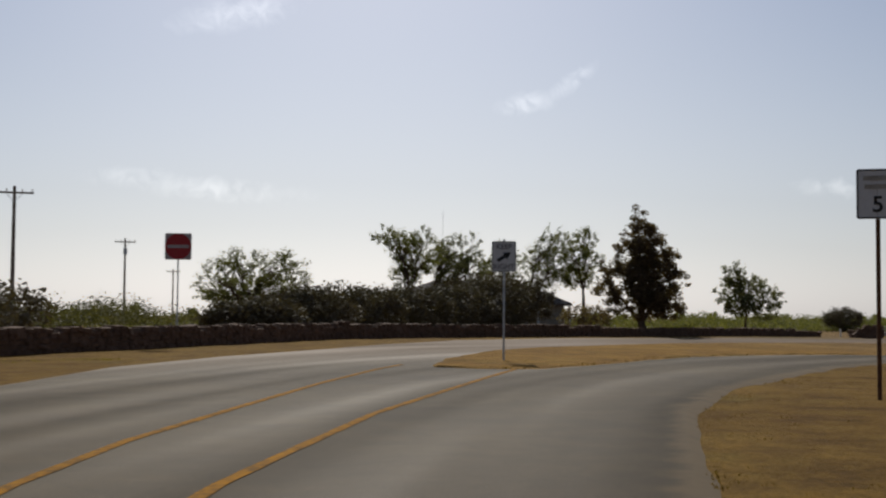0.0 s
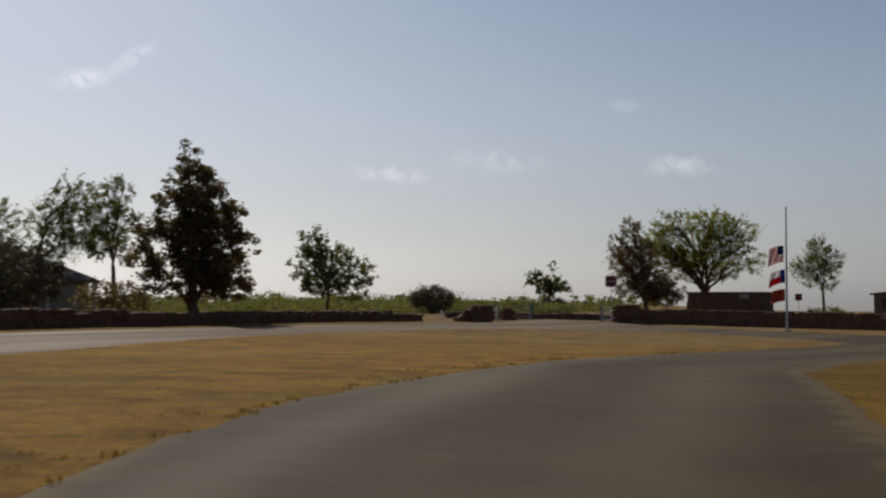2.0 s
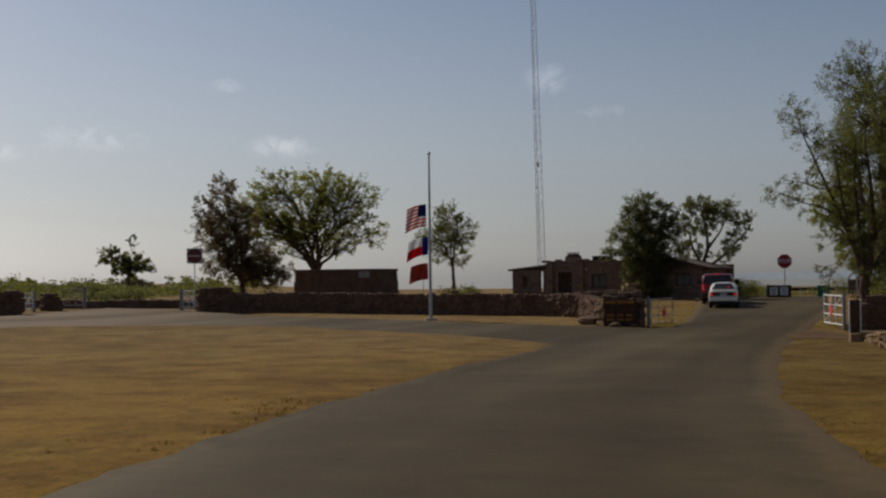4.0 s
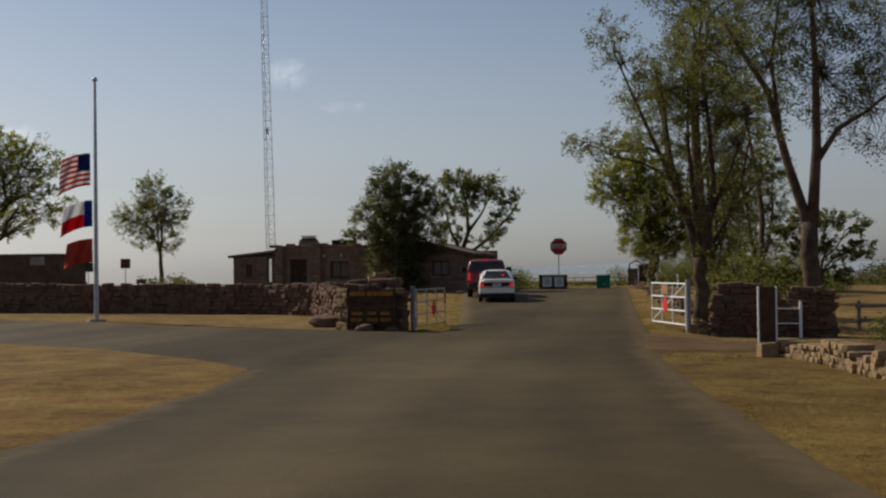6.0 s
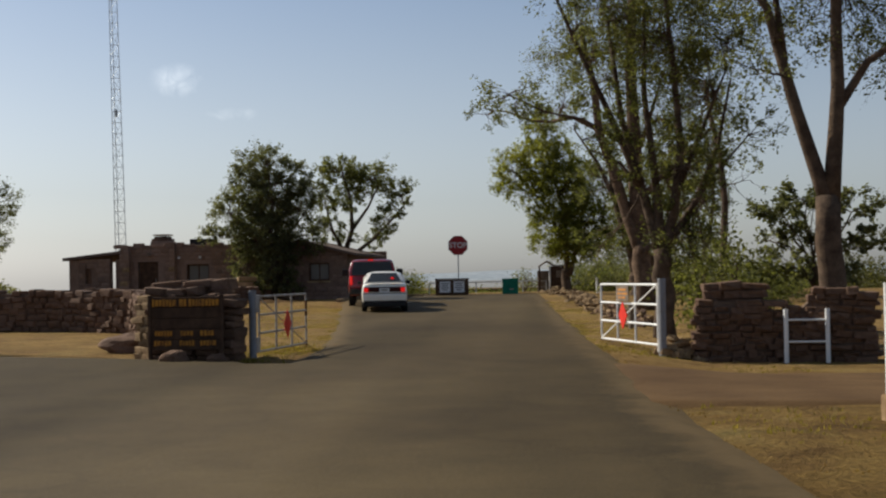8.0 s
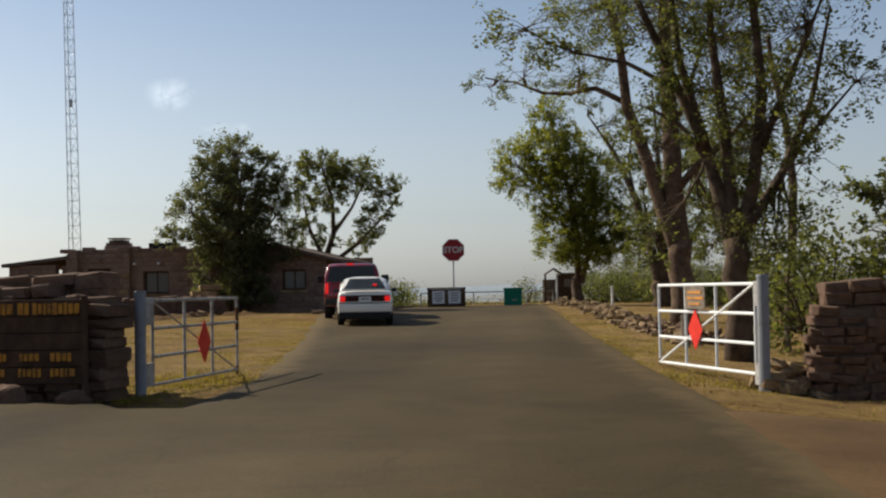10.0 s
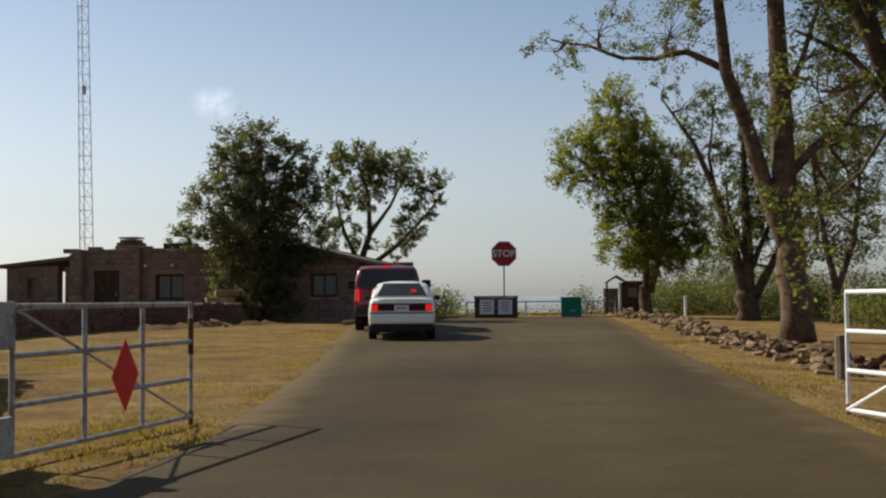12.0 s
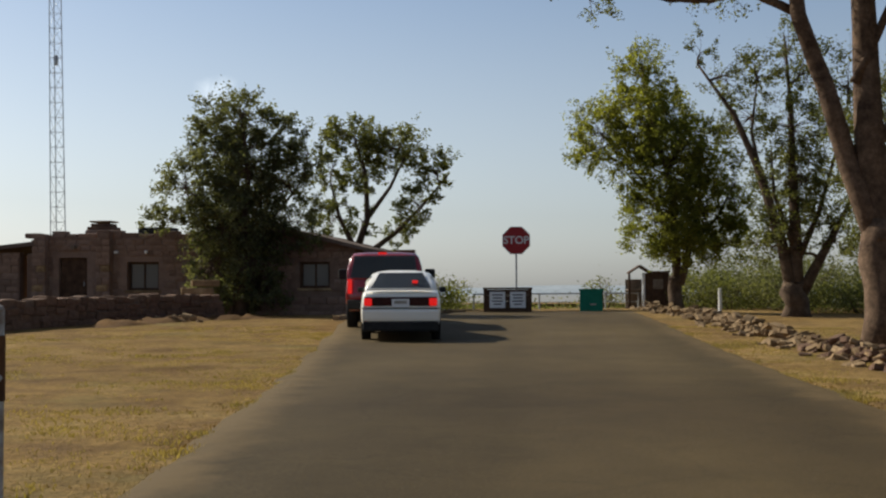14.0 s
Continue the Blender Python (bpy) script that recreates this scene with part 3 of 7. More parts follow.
ISLAND_TOP = [(17.5, 27.1), (17.8, 27.7), (20.4, 31.6), (26.7, 39.2), (33.1, 45.3), (42.7, 52.3), (48.4, 55.6), (57.4, 60.0), (68.5, 63.9), (77, 65.6), (81.5, 63.0), (82.5, 57.0)]


def along(curve, x):
    return np.interp(x, [p[0] for p in curve], [p[1] for p in curve])


def sheet(xs, low, high, lift, rows, ragged=0.0, seed=0, ends=(True, True)):
    """Vertices and faces of a sheet laid on the land between two edges, its rim sloping into the soil."""
    verts, faces = [], []
    cols = [(xs[0] - 0.12, True)] * ends[0] + [(x, False) for x in xs] + [(xs[-1] + 0.12, True)] * ends[1]
    n = rows + 3
    for i, (x, sunk) in enumerate(cols):
        a, b = float(along(low, x)), float(along(high, x))
        a += ragged * noise.noise((x * 0.9, seed, 0.0)) + ragged * 0.3 * noise.noise((x * 2.1, seed, 2.0))
        b += ragged * noise.noise((x * 0.9, seed + 9, 0.0)) + ragged * 0.3 * noise.noise((x * 2.1, seed + 9, 2.0))
        ys = np.linspace(a, max(b, a + 0.01), rows + 1)
        ys = np.concatenate([[ys[0] - 0.4], ys, [ys[-1] + 0.4]])
        zs = ground_z(np.full(n, x), ys)
        for k in range(n):
            up = -0.03 if sunk or k in (0, n - 1) else (lift(x, ys[k], (k - 1) / rows) if callable(lift) else lift)
            verts.append((float(x), float(ys[k]), float(zs[k]) + up))
        if i:
            p, q = (i - 1) * n, i * n
            for k in range(n - 1):
                faces.append((p + k, q + k, q + k + 1, p + k + 1))
    return verts, faces


def join_sheets(name, sheets, mat, smooth=True):
    verts, faces = [], []
    for v, f in sheets:
        n = len(verts)
        verts += v
        faces += [tuple(i + n for i in q) for q in f]
    return link_mesh(name, mesh_of(name, verts, faces), mat, smooth=smooth)


ROAD_LIFT = 0.06

# ---- ground, roads, island ----
def build_ground():
    near_x, near_y = np.arange(-20, 150.1, 1.0), np.arange(-25, 125.1, 1.0)
    far = np.array([30, 70, 130, 230, 400, 700, 1200, 2000, 3000, 4400.0])
    xs = np.concatenate([(-20 - far)[::-1], near_x, 150 + far])
    ys = np.concatenate([(-25 - far)[::-1], near_y, 125 + far])
    gx, gy = np.meshgrid(xs, ys, indexing="ij")
    zz = ground_z(gx, gy)
    verts = []
    for i in range(len(xs)):
        for j in range(len(ys)):
            x, y = float(xs[i]), float(ys[j])
            z = float(zz[i, j]) + 0.02 + 0.025 * noise.noise((x * 0.35, y * 0.35, 3.0)) + 0.012 * noise.noise((x * 1.1, y * 1.1, 7.0))
            paved = (x < 86.5 and along(RIGHT_EDGE, x) + 0.3 < y < along(OUTER_EDGE, x) - 0.3) or \
                    (x >= 86 and along(RIGHT_EDGE, x) + 0.3 < y < along(LEFT_EDGE, x) - 0.3 and x < 126)
            verts.append((x, y, z - 0.06 if paved else z))
    n = len(ys)
    faces = [(i * n + j, (i + 1) * n + j, (i + 1) * n + j + 1, i * n + j + 1) for i in range(len(xs) - 1) for j in range(n - 1)]
    return link_mesh("ground", mesh_of("ground", verts, faces), GRASS_BURNT, smooth=True)


tagged(build_ground(), "dry yellow mown grass on gently sloping land", "ground", kind="structure")

xs_a = np.concatenate([np.arange(-40, 0, 4.0), np.arange(0, 85.5, 0.5)])
xs_b = np.arange(85, 126.01, 0.5)
xs_c = np.arange(85, 96.01, 0.5)
road = join_sheets("road", [
    sheet(xs_a, RIGHT_EDGE, OUTER_EDGE, ROAD_LIFT, 36, 0.09, 1, (True, False)),
    sheet(xs_b, RIGHT_EDGE, LEFT_EDGE, ROAD_LIFT, 24, 0.1, 1, (False, True)),
    sheet(xs_c, EAST_EDGE, OUTER_EDGE, ROAD_LIFT, 30, 0.16, 4, (False, True))], ASPHALT)
lanes = road.data.uv_layers.new(name="lanes")          # along the road and across it, in metres
for lp in road.data.loops:
    vx, vy, _vz = road.data.vertices[lp.vertex_index].co
    lanes.data[lp.index].uv = (vx, vy - float(along(RIGHT_EDGE, vx)))
rim = road.data.uv_layers.new(name="rim")              # how far in from the nearest edge, in metres
rim_of = []
for v in road.data.vertices:
    vx, vy, _vz = v.co
    gaps = [vy - float(along(RIGHT_EDGE, vx)), float(along(LEFT_EDGE, vx) if vx > 89 else along(OUTER_EDGE, vx)) - vy]
    if 18 < vx < 82 and gaps[0] > 1:
        gaps += [abs(float(along(e, vx)) - vy) for e in (ISLAND_LOW, ISLAND_TOP)]
    rim_of.append(max(0.0, min(gaps)) if vx < 126 and not (85 < vx < 96 and vy > 47) else 2.0)
for lp in road.data.loops:
    rim.data[lp.index].uv = (rim_of[lp.vertex_index], 0.0)
tagged(road, "worn sun-bleached grey-brown asphalt road", "road", kind="structure")


def island_lift(x, y, k):
    edge = min(1.0, min(k, 1 - k) * 8)
    return ROAD_LIFT + 0.008 + 0.025 * edge + 0.02 * noise.noise((x * 0.4, float(y) * 0.4, 1.0)) * edge


island = join_sheets("traffic_island", [sheet(np.concatenate([np.arange(17.5, 20.0, 0.2), np.arange(20.1, 82.51, 0.4)]), ISLAND_LOW, ISLAND_TOP, island_lift, 26, 0.2, 6)], GRASS)
tagged(island, "dry grass traffic island between the two lanes", "island", kind="structure")

DRIVE_LOW, DRIVE_HIGH = [(79.0, -20.0), (85.0, -22.0)], [(78.6, 39.0), (86.0, 39.3)]
drive = join_sheets("side_drive", [sheet(np.arange(79.0, 84.9, 0.4), DRIVE_LOW, DRIVE_HIGH, 0.05, 90, 0.12, 12)], DIRT)
tagged(drive, "brown dusty gravel side drive meeting the road", "driveway", kind="structure")


def painted_line(points, width, label):
    """A painted line along a curve of points on the road."""
    pts = [Vector((x, y, 0)) for x, y in points]
    path = []
    for a, b in zip(pts, pts[1:]):
        n = max(2, int((b - a).length / 0.4))
        path += [a.lerp(b, i / n) for i in range(n)]
    path.append(pts[-1])
    verts, faces = [], []
    for i, p in enumerate(path):
        d = (path[min(i + 1, len(path) - 1)] - path[max(i - 1, 0)]).normalized()
        s = Vector((-d.y, d.x, 0)) * width / 2
        wob = 1 + 0.25 * noise.noise((p.x * 2, p.y * 2, 0))
        for q in (p - s * wob, p + s * wob):
            verts.append((q.x, q.y, gz(q.x, q.y) + ROAD_LIFT + 0.006))
        if i:
            faces.append((2 * i - 2, 2 * i - 1, 2 * i + 1, 2 * i))
    ob = link_mesh("centre_line", mesh_of("centre_line", verts, faces), YELLOW)
    return tagged(ob, label, "road marking", "yellow lines", "structure")


painted_line([(-12, -22), (-2, -3.5), (2.0, 5.0), (4.9, 10.6), (6.4, 13.2), (8.9, 16.9), (12.2, 21.7), (15.6, 26.3), (17.4, 28.5)], 0.11, "worn yellow centre line leading to the island")
painted_line([(-11.7, -22), (-1.6, -3.7), (2.9, 4.9), (6.1, 10.0), (7.4, 11.8), (9.9, 15.2), (13.0, 18.9), (16.3, 22.8), (18.9, 25.8)], 0.11, "worn yellow centre line leading to the island")


# ---- stones ----
def stone_meshes(kinds, seed, mat):
    """Some rough stones, each about one unit across; walls and rubble share them."""
    rnd = random.Random(seed)
    out = []
    for k in range(kinds):
        bm = bmesh.new()
        bmesh.ops.create_cube(bm, size=1.0)
        bmesh.ops.bevel(bm, geom=list(bm.edges), offset=rnd.uniform(0.08, 0.16), segments=1, affect="EDGES")
        for v in bm.verts:
            v.co += Vector((rnd.uniform(-1, 1), rnd.uniform(-1, 1), rnd.uniform(-1, 1))) * 0.055
        me = bpy.data.meshes.new("stone")
        bm.to_mesh(me)
        bm.free()
        me.materials.append(mat)
        out.append(me)
    return out


STONES = stone_meshes(7, 3, STONE)
STONES_PALE = stone_meshes(5, 4, STONE_PALE)
STONES_HOUSE = stone_meshes(6, 6, STONE_HOUSE)


def stone_at(me, m, parent):
    ob = new("stone", me)
    ob.parent = parent
    ob.matrix_parent_inverse = parent.matrix_world.inverted()
    ob.matrix_world = m
    return ob


def join_stones(name, items, parent, mat, label):
    """Many stones in one mesh: items are (mesh, matrix)."""
    cache = {}
    V, Fc, n = [], [], 0
    for me, m in items:
        if me.name not in cache:
            cache[me.name] = (np.array([v.co[:] for v in me.vertices]), [tuple(p.vertices) for p in me.polygons])
        co, fs = cache[me.name]
        mm = np.array(m)
        V.append(co @ mm[:3, :3].T + mm[:3, 3])
        Fc += [tuple(i + n for i in f) for f in fs]
        n += len(co)
    ob = link_mesh(name, mesh_of(name, np.vstack(V).tolist(), Fc), mat)
    ob.parent = parent
    ob.matrix_parent_inverse = parent.matrix_world.inverted()
    return tagged(ob, label, kind="stuff")


PENDING_STONES = []          # the stones of walls are laid last


def stone_wall(name, line, height, thick, label, course=0.2, length=0.42, singles=0, seed=1, meshes=None, top_ragged=0.35, mat=None, kind="structure", category="wall", single_range=None):
    """A dry stone wall along a line: a core with stones in courses, the top uneven."""
    meshes, mat = meshes or STONES, mat or STONE
    rnd = random.Random(seed)
    pts = [Vector((x, y, 0)) for x, y in line]
    base = thing(name, Matrix.Translation((pts[0].x, pts[0].y, gz(pts[0].x, pts[0].y))), label, category, kind=kind)
    bm = bmesh.new()
    rows = []
    for a, b in zip(pts, pts[1:]):
        n = max(1, int((b - a).length / 1.5))
        rows += [a.lerp(b, i / n) for i in range(n)]
    rows.append(pts[-1])
    prev = None
    hgt = height if callable(height) else (lambda s, h=height: h)
    total = sum((b - a).length for a, b in zip(rows, rows[1:]))
    run = 0.0
    for i, p in enumerate(rows):
        if i:
            run += (p - rows[i - 1]).length
        d = (rows[min(i + 1, len(rows) - 1)] - rows[max(i - 1, 0)]).normalized()
        s = Vector((-d.y, d.x, 0)) * (thick * 0.36)
        z0, z1 = gz(p.x, p.y) - 0.15, gz(p.x, p.y) + hgt(run / total) - 0.1
        ring = [bm.verts.new((q.x, q.y, z)) for q, z in ((p - s, z0), (p + s, z0), (p + s, z1), (p - s, z1))]
        if prev:
            for k in range(4):
                bm.faces.new((prev[k], prev[(k + 1) % 4], ring[(k + 1) % 4], ring[k]))
        else:
            bm.faces.new(ring)
        prev = ring
    bm.faces.new(prev[::-1])
    bmesh.ops.recalc_face_normals(bm, faces=bm.faces)
    core = part("core", bm, MORTAR)
    core.parent = base
    core.matrix_parent_inverse = base.matrix_world.inverted()
    items = []
    run = 0.0
    for a, b in zip(pts, pts[1:]):
        seg = (b - a).length
        d = (b - a).normalized()
        ang = math.atan2(d.y, d.x)
        levels = int(max(hgt(run / total), hgt((run + seg) / total)) / course) + 1
        for lv in range(levels):
            s = -rnd.uniform(0, length * 0.6)
            while s < seg:
                ln = length * rnd.uniform(0.6, 1.5)
                mid = min(max(s + ln / 2, 0.05), seg - 0.02)
                p = a + d * mid
                h = hgt((run + mid) / total) * (1 + top_ragged * 0.25 * noise.noise((p.x * 0.8, p.y * 0.8, seed)))
                z = (lv + 0.5) * course
                s += ln
                if z > h or (z > h - course and rnd.random() < top_ragged * 0.4):
                    continue
                m = Matrix.Translation((p.x, p.y, gz(p.x, p.y) + z + course * rnd.uniform(-0.2, 0.2))) @ Matrix.Rotation(ang + rnd.uniform(-0.1, 0.1), 4, "Z") \
                    @ Matrix.Rotation(rnd.uniform(-0.1, 0.1), 4, "Y") @ Matrix.Diagonal((ln * rnd.uniform(0.95, 1.12), thick * rnd.uniform(0.84, 1.14), course * rnd.uniform(0.8, 1.4), 1))
                items.append((rnd.choice(meshes), m))
        run += seg
    PENDING_STONES.append((base, items, singles, mat, single_range))
    return base


# ---- walls, pillars ----
stone_wall("wall_west", [(-14, 20), (-2, 29.5), (9.8, 37.2), (19.7, 46.8), (28, 56), (36, 61.8), (47, 65.2), (55, 67.4), (63, 70), (74, 73.2), (80.2, 75.15)],
           lambda s: 0.78 - 0.28 * max(0.0, s - 0.55) / 0.45, 0.5, "long low dry stone wall of dark brown sandstone behind the road", singles=0, seed=5, course=0.15, length=0.34)
stone_wall("wall_east", [(88.1, 46.75), (95.7, 49.75), (97.0, 52.2), (97.5, 55.6), (97.5, 61.0), (96.7, 66.0), (95.4, 68.6)],
           1.08, 0.5, "brown sandstone boundary wall behind a strip of dry grass", singles=290, seed=6, course=0.15, length=0.3, single_range=(86, 46, 98, 53))
stone_wall("pillar_left", [(86.55, 44.86), (86.55, 46.2)], 1.12, 0.62, "squared gate pillar of rough brown sandstone beside the road", singles=290, seed=7, course=0.11, length=0.27, category="pillar")
stone_wall("pillar_left_top", [(87.0, 45.15), (87.0, 46.3)], 1.34, 0.55, "stepped top course of the left gate pillar", singles=200, seed=8, course=0.15, length=0.4, category="pillar")
stone_wall("pillar_right", [(89.2, 37.18), (89.15, 36.2), (89.1, 35.5), (89.05, 35.1), (88.9, 34.2)], lambda s: 1.18 if s < 0.46 else (0.9 if s < 0.68 else 1.3), 0.62, "broad gate pillar of rough dark sandstone", singles=290, seed=9, course=0.11, length=0.28, category="pillar", top_ragged=0.6)
stone_wall("pillar_right_top", [(89.3, 36.95), (89.25, 36.15)], 1.46, 0.56, "raised corner of the right gate pillar", singles=150, seed=10, course=0.14, length=0.36, category="pillar", top_ragged=0.6)
# paler stones put the sunlit corner of the pillar into the colour
stone_wall("pillar_left_corner", [(86.62, 46.28), (86.8, 46.52)], 0.98, 0.34, "corner stones of the left gate pillar, paled for the sunlight on them", singles=60, seed=17, course=0.12, length=0.26, meshes=STONES_PALE, mat=STONE_PALE, category="pillar", top_ragged=0.8)
stone_wall("wing_wall", [(77.7, 36.2), (76.4, 35.75), (74.5, 35.5), (71.5, 35.0), (66.0, 33.2)], 0.34, 0.42, "low wing wall of pale rubble stone along the verge",
           singles=290, seed=11, course=0.1, length=0.2, top_ragged=0.8, meshes=STONES_PALE, mat=STONE_PALE)
stone_wall("courtyard_wall", [(104.5, 56.2), (112.5, 55.4), (118.5, 54.6), (120.5, 53.2)], 0.78, 0.4, "low brown stone courtyard wall before the building", singles=250, seed=12, course=0.18, length=0.4)


stone_wall("exit_pillar_east", [(95.5, 68.5), (94.9, 69.9)], 1.3, 0.7, "broad dark stone pillar ending the boundary wall at the exit", seed=14, course=0.16, length=0.34, category="pillar")
stone_wall("exit_pillar_west", [(84.85, 76.0), (86.0, 75.3), (87.0, 74.75)], lambda s: 0.3 + 0.9 * min(1.0, s / 0.55) ** 1.4 if s < 0.55 else 1.02, 0.7, "tumbled dark stone pillar beside the exit gate", seed=15, course=0.16, length=0.34, category="pillar")
stone_wall("park_wall", [(93.5, 84.0), (95.9, 79.0), (98.4, 73.8), (98.9, 71.0)], 0.5, 0.5, "low dark stone wall inside the park", seed=16, course=0.16, length=0.36)
stone_wall("exit_pillar", [(92.1, 77.6), (92.8, 77.3)], 0.85, 0.6, "square stone pillar at the exit gate", singles=60, seed=13, course=0.15, length=0.32, category="pillar")


def boulder(x, y, sx, sy, sz, turn, label):
    rnd = random.Random(int(x * 10 + y * 100))
    bm = bmesh.new()
    bmesh.ops.create_icosphere(bm, subdivisions=3, radius=0.5)
    off = rnd.uniform(0, 50)
    for v in bm.verts:
        n = v.co.normalized()
        v.co *= 1 + 0.28 * noise.noise(n * 1.6 + Vector((off, 0, 0))) + 0.08 * noise.noise(n * 5 + Vector((off, 3, 0)))
        v.co = Vector((v.co.x * sx, v.co.y * sy, v.co.z * sz + sz * 0.36))
    ob = part("boulder", bm, STONE)
    ob.matrix_world = pose(x, y, gz(x, y), 0, 0, turn)
    return tagged(ob, label, "boulder", "boulders at the gate")


boulder(85.75, 45.7, 0.5, 0.38, 0.28, 75, "rounded dark boulder at the foot of the gate pillar")
boulder(85.75, 45.0, 0.36, 0.32, 0.2, 80, "broad dark boulder at the foot of the gate pillar")
boulder(88.7, 47.45, 1.1, 0.8, 0.42, 100, "flat dark boulder beside the boundary wall")

# ---- rubble row along the right verge ----
RUBBLE = [(97.5, 37.5), (102, 37.9), (107, 38.3), (114, 38.8), (121, 39.3), (129, 40.3), (136, 40.9)]


def rubble_row():
    rnd = random.Random(21)
    x0, y0 = RUBBLE[0]
    base = thing("rubble_wall", Matrix.Translation((x0, y0, gz(x0, y0))), "tumbled row of pale brown rubble stones along the verge", "rubble wall", kind="structure")
    items = []
    x = RUBBLE[0][0]
    while x < 136:
        near = x < 122
        for k in range(13 if near else 7):
            s = rnd.uniform(0.07, 0.2)
            y = float(along(RUBBLE, x)) + rnd.gauss(0, 0.27)
            lift = max(0.0, 0.26 - abs(y - float(along(RUBBLE, x))) * 0.75) * rnd.random()
            m = Matrix.Translation((x + rnd.uniform(-0.25, 0.25), y, gz(x, y) + s * 0.18 + lift)) @ Euler((rnd.uniform(-0.5, 0.5), rnd.uniform(-0.5, 0.5), rnd.uniform(0, 6.3))).to_matrix().to_4x4() \
                @ Matrix.Diagonal((s * rnd.uniform(1.0, 1.8), s, s * rnd.uniform(0.3, 0.65), 1))
            items.append((rnd.choice(STONES_PALE[:3] + STONES[:3]), m))
        x += 0.42
    PENDING_STONES.append((base, items, 295, STONE_PALE, (97, 30, 122, 45)))


rubble_row()


# ---- trees ----
def ball_point(rnd):
    while True:
        v = Vector((rnd.uniform(-1, 1), rnd.uniform(-1, 1), rnd.uniform(-1, 1)))
        if v.length <= 1:
            return v


def leaf_mesh(name, centres, normals_seed, size, mat, ratio=0.55):
    """Single leaves at the given places, turned at random."""
    rs = np.random.RandomState(normals_seed)
    c = np.asarray(centres, float)
    n = len(c)
    a = rs.normal(size=(n, 3))
    a[:, 2] *= 0.6
    a /= np.linalg.norm(a, axis=1)[:, None]
    b = np.cross(a, rs.normal(size=(n, 3)))
    b /= np.linalg.norm(b, axis=1)[:, None]
    s = size * rs.uniform(0.55, 1.35, n)[:, None]
    v = np.empty((n, 4, 3))
    v[:, 0], v[:, 1], v[:, 2], v[:, 3] = c - a * s, c + b * s * ratio, c + a * s, c - b * s * ratio
    me = bpy.data.meshes.new(name)
    me.vertices.add(n * 4)
    me.vertices.foreach_set("co", v.ravel())
    me.loops.add(n * 4)
    me.loops.foreach_set("vertex_index", np.arange(n * 4))
    me.polygons.add(n)
    me.polygons.foreach_set("loop_start", np.arange(0, n * 4, 4))
    me.update(calc_edges=True)
    me.materials.append(mat)
    return me


def bent(a, b, rnd, sag, n=5):
    """A slightly crooked way from a to b."""
    a, b = Vector(a), Vector(b)
    out = []
    for i in range(n + 1):
        t = i / n
        p = a.lerp(b, t)
        w = math.sin(t * math.pi)
        p += Vector((rnd.uniform(-1, 1), rnd.uniform(-1, 1), rnd.uniform(-0.5, 0.5))) * sag * w
        p.z += (b.z - a.z) * 0.10 * w
        out.append(p)
    return out


def reach(a, b, rnd, sag, n=6):
    """A limb from a to b that climbs first and then arches outwards."""
    a, b = Vector(a), Vector(b)
    c = a.lerp(b, 0.32)
    c.z = a.z + (b.z - a.z) * 0.82
    out = []
    for i in range(n + 1):
        t = i / n
        p = a * (1 - t) ** 2 + c * 2 * t * (1 - t) + b * t * t
        out.append(p + Vector((rnd.uniform(-1, 1), rnd.uniform(-1, 1), rnd.uniform(-0.6, 0.6))) * sag * math.sin(t * math.pi))
    return out


